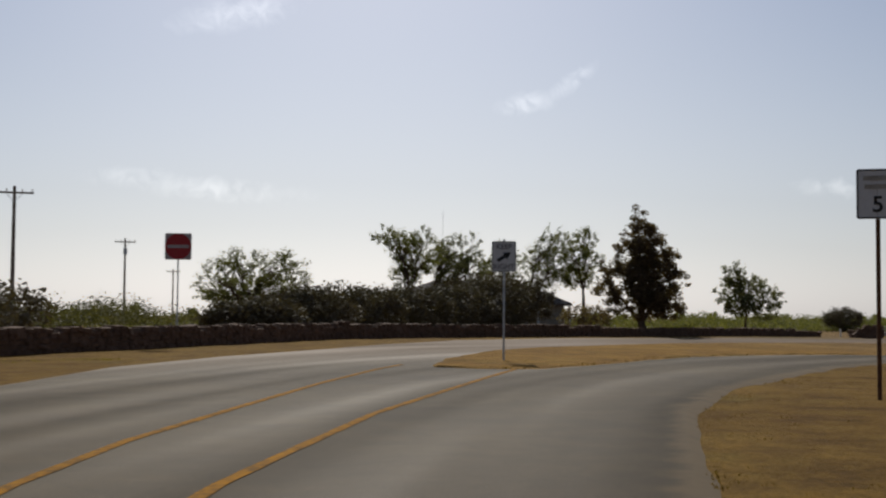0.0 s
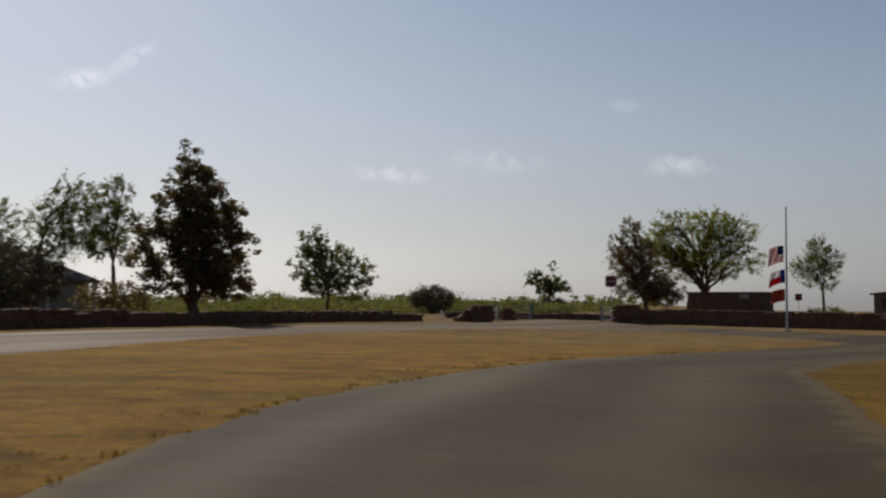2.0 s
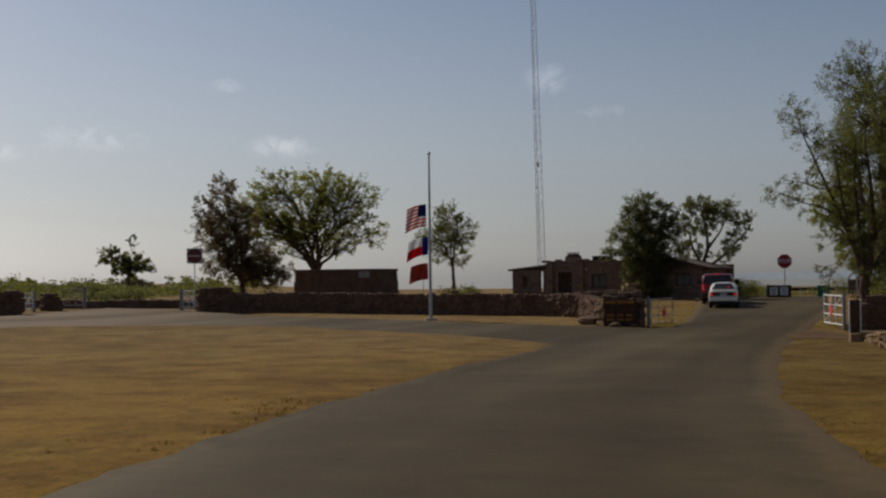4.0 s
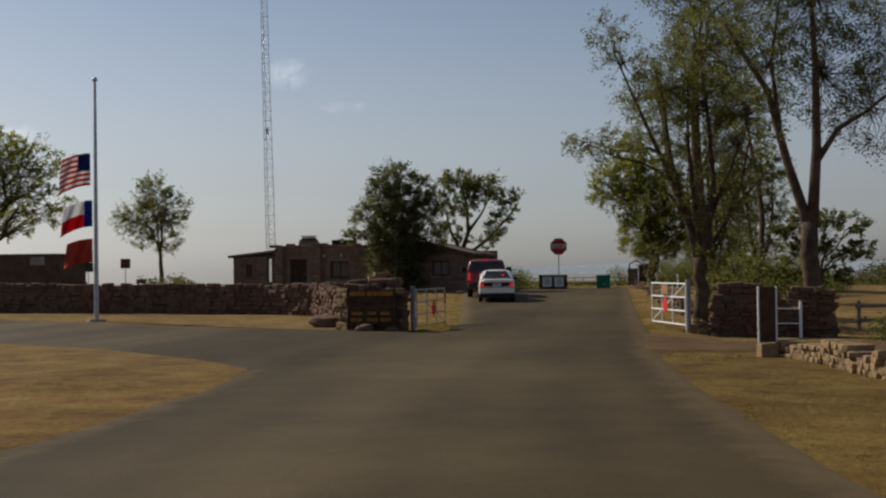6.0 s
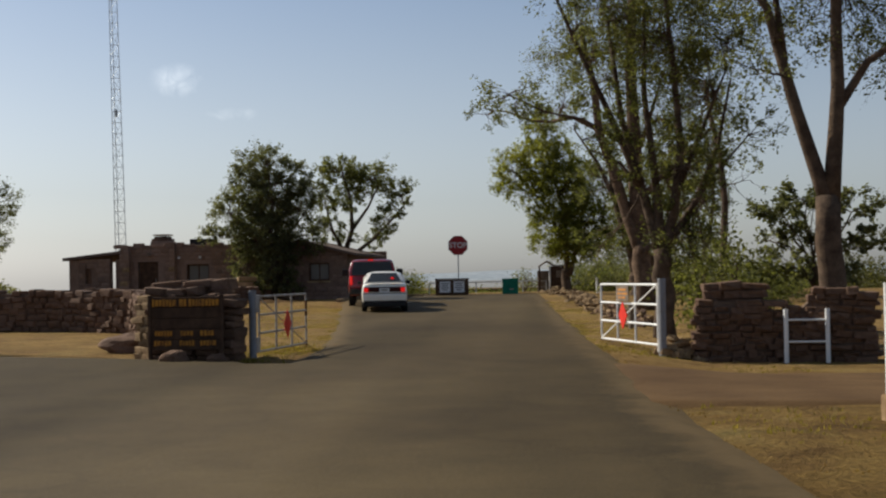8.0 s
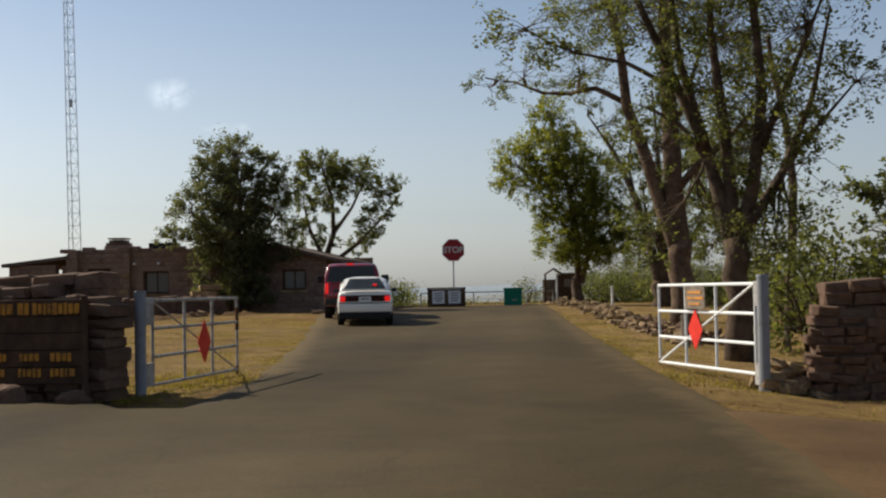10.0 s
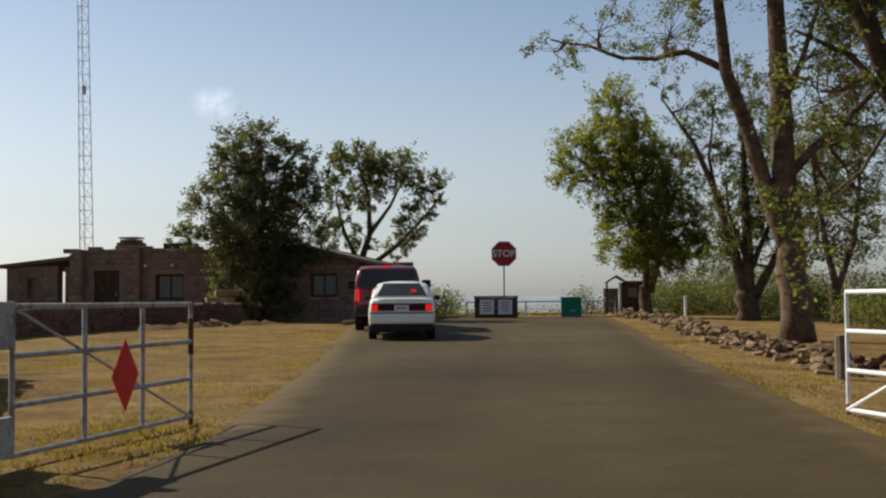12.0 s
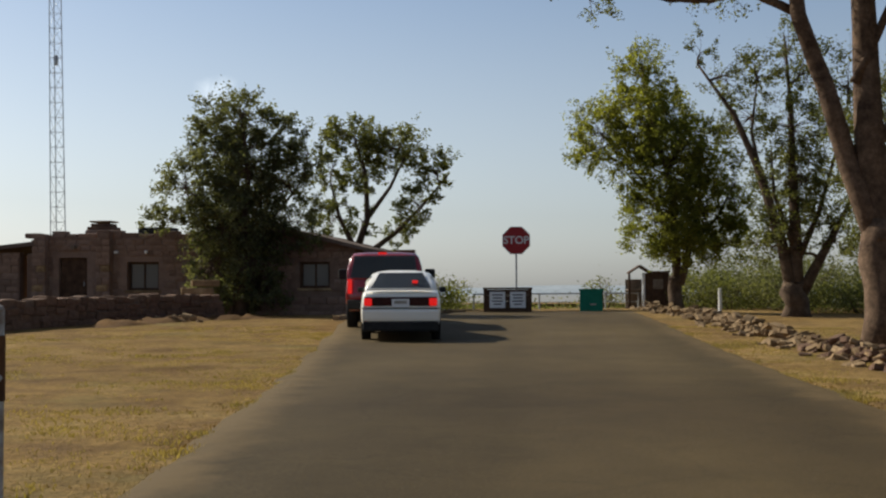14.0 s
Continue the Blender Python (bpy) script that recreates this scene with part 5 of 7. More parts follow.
tree(142.0, 109.1, -54, [(-1.43, 3.69, 1.6, 0.86), (0.41, 4.9, 0.49, 1.11), (1.0, 2.88, 1.72, 0.98), (-0.22, 2.58, 1.6, 0.74)], trunk=0.16, fork=2.2, leaves=3400, leaf=0.26, mat=LEAF_DARK, seed=28, label="small flat-topped tree in the park", group="trees in the park")
tree(107.5, 75.0, -59, [(-1.23, 7.13, 0.89, 0.99), (-2.45, 5.55, 0.78, 1.42), (-1.94, 4.68, 1.21, 1.24), (-0.39, 4.84, 1.42, 1.77), (0.29, 2.73, 1.77, 1.42), (-1.61, 2.75, 1.21, 1.06), (1.67, 2.02, 1.42, 1.06)], trunk=0.22, fork=1.2, leaves=13000, leaf=0.15, mat=LEAF_CEDAR, seed=29, label="dusky brownish juniper beside the exit gate", group="trees in the park")
tree(121.0, 77.0, -62, [(-4.77, 6.69, 1.48, 1.4), (-3.37, 5.25, 1.65, 1.32), (-2.94, 8.31, 2.06, 1.23), (0.32, 8.3, 2.47, 1.4), (2.56, 7.05, 1.97, 1.85), (-3.77, 6.07, 1.97, 1.73), (-0.52, 5.84, 2.47, 1.65), (3.56, 5.19, 1.56, 1.48), (1.09, 4.18, 1.85, 1.07), (-2.16, 4.22, 1.65, 1.15)], trunk=0.3, fork=1.8, leaves=15000, leaf=0.16, mat=LEAF_GREEN, seed=30, label="broad round bright green tree behind the stone shelter", group="trees in the park")
tree(128.3, 69.4, -68, [(-0.49, 6.24, 1.28, 1.02), (0.35, 5.16, 1.54, 1.19), (-1.15, 4.54, 1.71, 1.19), (-0.1, 3.25, 1.45, 0.68)], trunk=0.15, fork=2.6, leaves=6500, leaf=0.12, mat=LEAF_OLIVE, seed=31, label="small round elm beyond the low wall", group="trees in the park")
tree(40.0, 97.0, -21, [(-0.5, 5.46, 2.09, 1.18), (-2.02, 3.73, 2.18, 1.64), (2.4, 4.91, 2.36, 1.36), (0.65, 2.86, 4.54, 1.82), (3.77, 3.34, 1.82, 1.64)], trunk=0.25, fork=1.4, leaves=10000, leaf=0.18, mat=LEAF_OLIVE, seed=32, label="broad bushy elm behind the low stone wall", group="trees round the house")


# dense dark shrubs before the house, behind the low wall
for k, (sx, sy, sw, st) in enumerate([(30.0, 62.5, 3.0, 2.6), (34.5, 66.5, 3.4, 2.9), (39.5, 70.0, 3.6, 3.1), (44.5, 73.0, 3.6, 3.2), (49.0, 75.5, 3.4, 4.2), (52.8, 78.0, 3.2, 4.5), (25.5, 58.5, 2.4, 1.9)]):
    shrub(sx, sy, sw, st, 10500, 0.19, LEAF_DUSKY, 60 + k, "dense dark evergreen shrub behind the low stone wall", "evergreen shrubs by the house", deep=2.2)
shrub(58.8, 77.5, 1.8, 2.3, 2600, 0.18, LEAF_CEDAR, 70, "dark rounded juniper bush beside the cedar", "evergreen shrubs by the house")
shrub(8.5, 44.0, 4.0, 2.5, 10000, 0.18, LEAF_DUSKY, 71, "dark spreading shrub behind the low wall", "shrubs behind the wall")
shrub(3.5, 41.0, 4.0, 2.2, 10000, 0.18, LEAF_DUSKY, 72, "dark spreading shrub behind the low wall", "shrubs behind the wall")
shrub(108.5, 98.5, 2.0, 2.7, 9000, 0.16, LEAF_DUSKY, 73, "rounded dark clipped bush in the park", "bushes in the park")
shrub(101.5, 79.5, 1.6, 1.1, 1800, 0.16, LEAF_DARK, 74, "low dark bush beside the exit gate", "bushes in the park")
shrub(106.0, 84.0, 1.7, 1.2, 1800, 0.16, LEAF_DARK, 75, "low dark bush beside the exit gate", "bushes in the park")
shrub(145.5, 111.3, 1.7, 1.7, 3600, 0.16, LEAF_DUSKY, 89, "dark rounded bush under the small far tree", "bushes in the park")
shrub(121.0, 66.0, 1.5, 1.1, 1500, 0.16, SCRUB, 76, "pale green bush behind the boundary wall", "bushes in the park")
shrub(131.0, 37.6, 1.9, 1.3, 8000, 0.09, LEAF_OLIVE, 77, "bright green undergrowth between the elms", "roadside shrubs")
shrub(125.5, 34.0, 2.0, 1.0, 8000, 0.09, LEAF_OLIVE, 83, "bright green undergrowth between the elms", "roadside shrubs")
shrub(133.5, 38.6, 1.8, 1.6, 6000, 0.09, LEAF_OLIVE, 84, "olive undergrowth between the elms", "roadside shrubs")
shrub(113.5, 33.0, 2.2, 1.1, 8000, 0.09, LEAF_OLIVE, 78, "bright green thicket beyond the rubble row", "roadside shrubs")
shrub(120.0, 32.0, 2.0, 0.8, 6500, 0.09, LEAF_OLIVE, 79, "bright green thicket beyond the rubble row", "roadside shrubs")
shrub(129.0, 35.2, 2.2, 1.9, 8000, 0.09, LEAF_DARK, 80, "pale green thicket beyond the rubble row", "roadside shrubs")
shrub(130.5, 48.5, 1.6, 1.3, 5000, 0.09, LEAF_GREEN, 81, "bright green bush at the road's end", "roadside shrubs")
shrub(139.5, 42.2, 0.9, 2.1, 900, 0.11, LEAF_OLIVE, 88, "sparse pale bush beyond the rail fence", "roadside shrubs")
shrub(95.6, 36.0, 1.3, 2.2, 3600, 0.12, LEAF_OLIVE, 85, "olive bush behind the gate pillar", "roadside shrubs")
shrub(127.8, 32.6, 2.3, 1.9, 9000, 0.09, LEAF_DARK, 86, "tall olive thicket behind the sparse elm", "roadside shrubs")
shrub(133.5, 36.2, 2.2, 2.3, 8000, 0.09, LEAF_DARK, 87, "dark thicket behind the elms", "roadside shrubs")
shrub(86.6, 32.9, 0.6, 0.6, 1600, 0.09, LEAF_OLIVE, 82, "scrubby green bush beyond the wing wall", "roadside shrubs")


def scrub_belt(name, line, deep, tall, count, leaf, mat, seed, label):
    """A far belt of scrub that nobody could count: many leaves in low mounds."""
    rnd = random.Random(seed)
    pts = [Vector((x, y, 0)) for x, y in line]
    segs = [(a, b, (b - a).length) for a, b in zip(pts, pts[1:])]
    total = sum(s[2] for s in segs)
    centres = []
    for k in range(count // 36):
        r = rnd.uniform(0, total)
        for a, b, ln in segs:
            if r <= ln:
                break
            r -= ln
        p = a.lerp(b, min(1, r / ln)) + Vector((rnd.gauss(0, deep), rnd.gauss(0, deep), 0))
        h = tall * max(0.15, 0.55 + 0.85 * noise.noise((p.x * 0.14, p.y * 0.14, seed))) * (0.5 + 0.5 * math.sqrt(rnd.random()))
        z0 = gz(p.x, p.y)
        for _ in range(36):
            centres.append((p.x + rnd.gauss(0, 0.5), p.y + rnd.gauss(0, 0.5), z0 + max(0.0, h * rnd.uniform(0.25, 1.0) + rnd.gauss(0, 0.12))))
    return tagged(link_mesh(name, leaf_mesh(name, centres, seed, leaf * 0.5, mat), mat), label, "scrub", kind="stuff")


scrub_belt("scrub", [(40, 130), (80, 120), (112, 118), (138, 122)], 5, 2.3, 70000, 0.26, SCRUB, 91, "belt of pale green mesquite scrub beyond the park")
scrub_belt("scrub", [(92, 106), (112, 105), (126, 103), (139, 100)], 4, 1.6, 42000, 0.24, SCRUB, 96, "pale green mesquite scrub behind the boundary wall")
scrub_belt("scrub", [(-30, 70), (-5, 66), (10, 72), (22, 88), (35, 110)], 3, 3.0, 30000, 0.22, SCRUB_DUSTY, 92, "pale mesquite scrub behind the low wall")
scrub_belt("scrub", [(177, 62), (175, 45), (172, 30), (165, 0), (140, -25)], 4, 2.1, 80000, 0.2, SCRUB, 93, "low scrub along the rim beyond the road's end")
scrub_belt("scrub", [(172, 22), (150, 13), (128, 8), (108, 2), (92, -8)], 3, 4.6, 52000, 0.24, SCRUB_DUSTY, 94, "belt of green brush beyond the dry field")
scrub_belt("scrub", [(260, 220), (330, 120), (350, 20), (300, -90), (200, -160), (60, -190), (-120, -120), (-190, 20), (-160, 160), (-20, 260), (140, 290), (260, 220)], 14, 4.0, 40000, 1.1, LEAF_OLIVE, 95, "far low brush on the plain")


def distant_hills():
    """A long low ridge on the horizon beyond the road's end, its haze put into its colour."""
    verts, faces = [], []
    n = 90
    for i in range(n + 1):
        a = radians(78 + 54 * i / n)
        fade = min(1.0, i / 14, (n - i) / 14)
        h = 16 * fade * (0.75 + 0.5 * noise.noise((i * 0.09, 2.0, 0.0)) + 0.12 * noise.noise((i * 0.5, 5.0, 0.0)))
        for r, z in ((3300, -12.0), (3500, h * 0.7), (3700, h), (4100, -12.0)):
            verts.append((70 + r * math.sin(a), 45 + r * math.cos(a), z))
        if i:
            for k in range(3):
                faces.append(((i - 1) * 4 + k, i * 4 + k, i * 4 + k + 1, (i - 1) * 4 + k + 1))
    return tagged(link_mesh("backdrop", mesh_of("backdrop", verts, faces), HILLS, smooth=True), "faint hills on the far horizon, haze painted in as blue-grey", "hills", kind="structure")


distant_hills()


# ---- signs ----
def sign_frame(x, y, facing):
    """A pose whose -y side faces the way given, in degrees from +x."""
    return pose(x, y, gz(x, y), 0, 0, facing + 90)


def post_part(parent, h, r=0.03, mat=None, y=0.03):
    return part("post", tubed([(0, y, -0.2), (0, y, h)], r, 8), mat or GALV, parent)


def keep_right_sign(x, y, facing):
    s = thing("road_sign", sign_frame(x, y, facing), "white traffic sign with a black arrow on a galvanised post", "road sign")
    post_part(s, 3.25)
    p = part("sign_plate", plate(bmesh.new(), rounded(0.64, 0.80, 0.04, 2.8), 0.006), SIGN_SHADED, s)
    edge = bmesh.new()
    for cx, cz, sx, sz in ((0, 3.18, 0.60, 0.014), (0, 2.42, 0.60, 0.014), (-0.3, 2.8, 0.014, 0.76), (0.3, 2.8, 0.014, 0.76)):
        box(edge, (cx, -0.006, cz), (sx, 0.004, sz))
    part("border", edge, SIGN_BLACK, p)
    lettering("KEEP", 0.19, -0.008, 3.05, p, SIGN_FADED)
    lettering("RIGHT", 0.19, -0.008, 2.53, p, SIGN_FADED)
    arrow = [(-0.2, -0.045), (0.03, -0.045), (0.03, -0.11), (0.22, 0.0), (0.03, 0.11), (0.03, 0.045), (-0.2, 0.045)]
    part("arrow", plate(bmesh.new(), arrow, 0.004, Matrix.Translation((0.0, -0.008, 2.79)) @ Matrix.Rotation(radians(-32), 4, "Y")), SIGN_BLACK, p)
    return s


def no_entry_sign(x, y, facing, low, label, size=0.8, field=None):
    """A square sign with a red disc nearly as wide as the plate and a pale bar across it."""
    s = thing("road_sign", sign_frame(x, y, facing), label, "road sign", "no-entry signs")
    post_part(s, low + size, 0.028)
    mid = low + size / 2
    p = part("sign_plate", plate(bmesh.new(), rounded(size, size, 0.04, mid), 0.006), SIGN_DULL, s)
    ring = [(size * 0.49 * math.cos(2 * math.pi * k / 40), mid + size * 0.49 * math.sin(2 * math.pi * k / 40)) for k in range(40)]
    part("red_disc", plate(bmesh.new(), ring, 0.004, Matrix.Translation((0, -0.006, 0))), field or SIGN_RED, p)
    part("pale_bar", boxed((0, -0.011, mid), (size * 0.8, 0.004, size * 0.12)), SIGN_DULL, p)
    return s


def speed_sign(x, y, facing):
    s = thing("road_sign", sign_frame(x, y, facing), "white speed-limit sign with a black border on a steel post", "road sign")
    post_part(s, 3.42, 0.035, RUST)
    p = part("sign_plate", plate(bmesh.new(), rounded(0.62, 0.76, 0.04, 3.12), 0.006), SIGN_SHADED, s)
    edge = bmesh.new()
    for cx, cz, sx, sz in ((0, 3.48, 0.6, 0.018), (0, 2.76, 0.6, 0.018), (-0.29, 3.12, 0.018, 0.72), (0.29, 3.12, 0.018, 0.72)):
        box(edge, (cx, -0.006, cz), (sx, 0.004, sz))
    part("border", edge, SIGN_BLACK, p)
    bars = bmesh.new()
    box(bars, (0, -0.007, 3.36), (0.42, 0.004, 0.07))
    box(bars, (0, -0.007, 3.23), (0.38, 0.004, 0.07))
    part("faded_lines", bars, CONCRETE, p)
    lettering("5", 0.34, -0.008, 2.95, p, SIGN_BLACK)
    return s


def stop_sign(x, y, facing):
    s = thing("stop_sign", sign_frame(x, y, facing), "red octagonal stop sign on a thin steel post", "stop sign")
    post_part(s, 2.85, 0.03)
    mid, r = 2.43, 0.505
    octo = [(r * math.cos(radians(22.5 + 45 * k)), mid + r * math.sin(radians(22.5 + 45 * k))) for k in range(8)]
    inner = [(c[0] * 0.955, mid + (c[1] - mid) * 0.955) for c in octo]
    p = part("sign_plate", plate(bmesh.new(), octo, 0.006), SIGN_WHITE, s)
    part("red_field", plate(bmesh.new(), inner, 0.004, Matrix.Translation((0, -0.006, 0))), SIGN_RED, p)
    lettering("STOP", 0.36, -0.012, mid, p, SIGN_WHITE)
    return s


def small_sign(x, y, facing, h, label):
    s = thing("road_sign", sign_frame(x, y, facing), label, "road sign", "small signs in the park")
    post_part(s, h, 0.03)
    p = part("sign_plate", plate(bmesh.new(), rounded(0.62, 0.62, 0.03, h - 0.32), 0.006), SIGN_BLACK, s)
    part("sign_face", plate(bmesh.new(), rounded(0.5, 0.5, 0.03, h - 0.32), 0.004, Matrix.Translation((0, -0.006, 0))), SIGN_MAROON if h > 2.1 else SIGN_DARK_GREEN, p)
    return s


keep_right_sign(21.12, 29.85, 231)
no_entry_sign(17.2, 44.7, 243, 3.04, "faded red no-entry sign with a white bar behind the low wall", 0.92)
no_entry_sign(96.2, 71.1, 213, 2.5, "no-entry sign, its red darkened to maroon for shade, with a pale bar beside the exit gate", field=SIGN_MAROON)
speed_sign(18.36, 15.14, 225)
stop_sign(127.4, 44.95, 184)
small_sign(132.74, 76.42, 207, 2.03, "small dark sign on a post in the park")
small_sign(132.5, 73.7, 207, 2.25, "small red sign on a post in the park")


# ---- gates ----
def pipe_gate(x, y, turn, white, label, board=False, length=2.75, post_h=1.2, low=0.22, post_r=0.086, gap=0.2, steps=(0, 0.37, 0.69, 1.0), diamond=True):
    """A swung-open pipe gate on its post: rails, stiles, a diagonal brace and a red diamond."""
    g = thing("pipe_gate", pose(x, y, gz(x, y), 0, 0, turn), label, "gate", "entrance gates")
    mat = WHITE_PAINT if white else GATE_GREY
    post = part("gate_post", tubed([(0, 0, -0.3), (0, 0, post_h)], post_r, 14), POST_GREY, g)
    part("post_cap", tubed([(0, 0, post_h), (0, 0, post_h + 0.03)], [post_r * 1.1, post_r], 14), POST_GREY, post)
    part("hinge_plate", boxed((gap * 0.55, 0, post_h - 0.2), (gap * 0.9, 0.05, 0.3), 0.01), GATE_GREY, post)
    part("hinge_plate", boxed((gap * 0.55, 0, 0.22), (gap * 0.9, 0.05, 0.26), 0.01), GATE_GREY, post)
    z0, z1 = low, post_h - 0.08
    levels = [z0 + (z1 - z0) * k / 3 for k in range(4)]
    for z in levels:
        part("rail", tubed([(gap, 0, z), (gap + length, 0, z)], 0.021 if white else 0.02, 8), mat, g)
    for k in range(4):
        xx = gap + length * steps[k]
        part("stile", tubed([(xx, 0, z0), (xx, 0, z1)], 0.019, 8), mat, g)
    part("brace", tubed([(gap, 0.01, z1), (gap + length, 0.01, z0)], 0.016 if white else 0.011, 8), mat, g)
    part("end_stile_foot", tubed([(gap + length, 0, -0.05), (gap + length, 0, z0 + 0.05)], 0.02, 8), RUST, g)
    if not white:
        part("rust_sleeve", tubed([(gap + length, 0, z1 - 0.42), (gap + length, 0, z1 - 0.12)], 0.024, 8), RUST, g, "rusted sleeve on the free end")
    dm = [(0, -0.27), (0.22, 0.0), (0, 0.27), (-0.22, 0.0)]
    mid = levels[1] * 0.5 + levels[2] * 0.5
    if diamond:
        part("red_diamond", plate(bmesh.new(), dm, 0.006, Matrix.Translation((gap + length * (0.56 if white else 0.535), 0.04 if white else -0.04, mid - 0.05))), REFLECTOR, g)
    if board:
        nb = part("notice", boxed((gap + length * 0.55, 0.05, levels[3] - 0.17), (0.62, 0.014, 0.3), 0.004), WOOD_GREY, g, "weathered board with worn orange lettering")
        for k, wide in enumerate((0.42, 0.5, 0.34)):
            part("line_of_lettering", boxed((gap + length * 0.55 - 0.03 * (k % 2), 0.06, levels[3] - 0.1 - 0.075 * k), (wide, 0.01, 0.038)), SIGN_ORANGE, nb)
    return g


pipe_gate(86.99, 44.73, -4.5, False, "grey steel pipe gate swung open with a red diamond", length=2.79, post_h=1.12, low=0.1, post_r=0.062, gap=0.33, steps=(0, 0.338, 0.669, 1.0))
pipe_gate(88.9, 37.8, 19, True, "white pipe gate swung open with red diamond and notice", board=True, length=2.9, post_h=1.38, low=0.22, post_r=0.07)
pipe_gate(95.24, 71.29, -98, True, "white steel pipe gate folded back against the exit pillar", length=1.0, post_h=1.15, diamond=False, gap=0.12)
pipe_gate(90.42, 76.77, 200, True, "white steel pipe gate standing open at the exit", length=1.35, post_h=1.05, diamond=False, gap=0.12)
pipe_gate(95.2, 77.4, 140, False, "dull grey steel pipe gate standing open at the exit", length=1.0, post_h=1.2, diamond=False, gap=0.12)


def sign_board(x, y, turn):
    """The park's routed wooden board: dark planks with rows of yellow lines too worn to read."""
    b = thing("entrance_board", pose(x, y, gz(x, y), 0, 0, turn) @ Matrix.Diagonal((0.71, 1, 1.05, 1)), "dark brown wooden board with worn yellow lettering on the gate pillar", "sign board")
    for k in range(5):
        part("plank", boxed((0, 0, 0.28 + k * 0.165), (1.7, 0.05, 0.158), 0.008), WOOD_DARK, b)
    for xx in (-0.84, 0.84):
        part("upright", boxed((xx, -0.01, 0.55), (0.07, 0.08, 1.0), 0.008), WOOD_DARK, b)
    for z, spans in ((0.93, ((-0.78, -0.2), (-0.14, 0.02), (0.08, 0.74))), (0.46, ((-0.72, -0.3), (-0.12, 0.2), (0.34, 0.66))), (0.31, ((-0.74, -0.36), (-0.14, 0.22), (0.34, 0.68)))):
        for a, c in spans:
            row, x0, tall = bmesh.new(), a, 0.085 if z < 0.9 else 0.115
            while x0 < c - 0.03:
                wide = 0.045 + 0.035 * abs(noise.noise((x0 * 7, z * 9, 1.0))) * 2
                box(row, (x0 + wide / 2, -0.032, z), (wide, 0.014, tall * (0.86 + 0.14 * (int(x0 * 40) % 2))), 0.004)
                x0 += wide + 0.018
            part("line_of_lettering", row, SIGN_YELLOW, b)
    return b


sign_board(86.1, 45.6, -90)


def gate_marker(x, y, turn):
    """A dark board between two white posts on a concrete block."""
    g = thing("gate_marker", pose(x, y, gz(x, y), 0, 0, turn), "dark marker board between white posts on a concrete block", "marker")
    part("concrete_block", boxed((0, 0, 0.08), (0.32, 0.28, 0.34), 0.03), STONE_PALE, g)
    part("board", boxed((0, 0, 0.74), (0.27, 0.04, 0.94), 0.01), WOOD_DARK, g)
    for xx in (-0.155, 0.155):
        part("post", boxed((xx, 0, 0.74), (0.03, 0.03, 0.96), 0.006), WHITE_PAINT, g)
    return g


gate_marker(77.45, 36.5, -75)


def wooden_fence(x, y, turn, length):
    """A low fence of two weathered rails on posts."""
    g = thing("wooden_fence", pose(x, y, gz(x, y), 0, 0, turn), "low weathered two-rail wooden fence in the dry field", "fence")
    n = int(length / 1.8)
    for k in range(n + 1):
        part("post", tubed([(k * 1.8, 0, -0.3), (k * 1.8 + 0.01, 0.01, 0.82)], [0.06, 0.05], 7), WOOD_GREY, g)
    for z in (0.28, 0.66):
        part("rail", tubed([(-0.1, -0.05, z), (length * 0.5, -0.04, z + 0.02), (length + 0.1, -0.05, z)], [0.045, 0.04, 0.045], 7), WOOD_GREY, g)
    return g


wooden_fence(91.6, 33.2, -78, 7.2)


def field_gate(x, y, turn):
    g = thing("field_gate", pose(x, y, gz(x, y), 0, 0, turn), "short white pipe barrier by the side drive", "gate")
    for xx in (0.0, 0.7):
        part("post", tubed([(xx, 0, -0.2), (xx, 0, 0.95)], 0.04, 10), WHITE_PAINT, g)
    for z in (0.38, 0.76):
        part("rail", tubed([(0, 0, z), (0.7, 0, z)], 0.018, 8), WHITE_PAINT, g)
    return g


field_gate(88.62, 35.7, -92)


# ---- flag pole ----
def flag_pole(x, y, height):
    f = thing("flag_pole", pose(x, y, gz(x, y)), "tall aluminium flag pole with flags below the top", "flag pole")
    part("concrete_footing", tubed([(0, 0, -0.1), (0, 0, 0.1)], [0.32, 0.26], 16), CONCRETE, f)
    part("pole", tubed([(0, 0, 0.05), (0, 0, height * 0.5), (0, 0, height)], [0.075, 0.06, 0.04], 12), GALV, f)
    ball = bmesh.new()
    bmesh.ops.create_uvsphere(ball, u_segments=12, v_segments=8, radius=0.08)
    bmesh.ops.translate(ball, vec=(0, 0, height + 0.06), verts=ball.verts)
    part("finial", ball, GALV, f, smooth=True)
    part("halyard", tubed([(0.08, 0.03, 0.9), (0.06, 0.03, height - 0.05)], 0.006, 5), WHITE_PAINT, f)
    return f


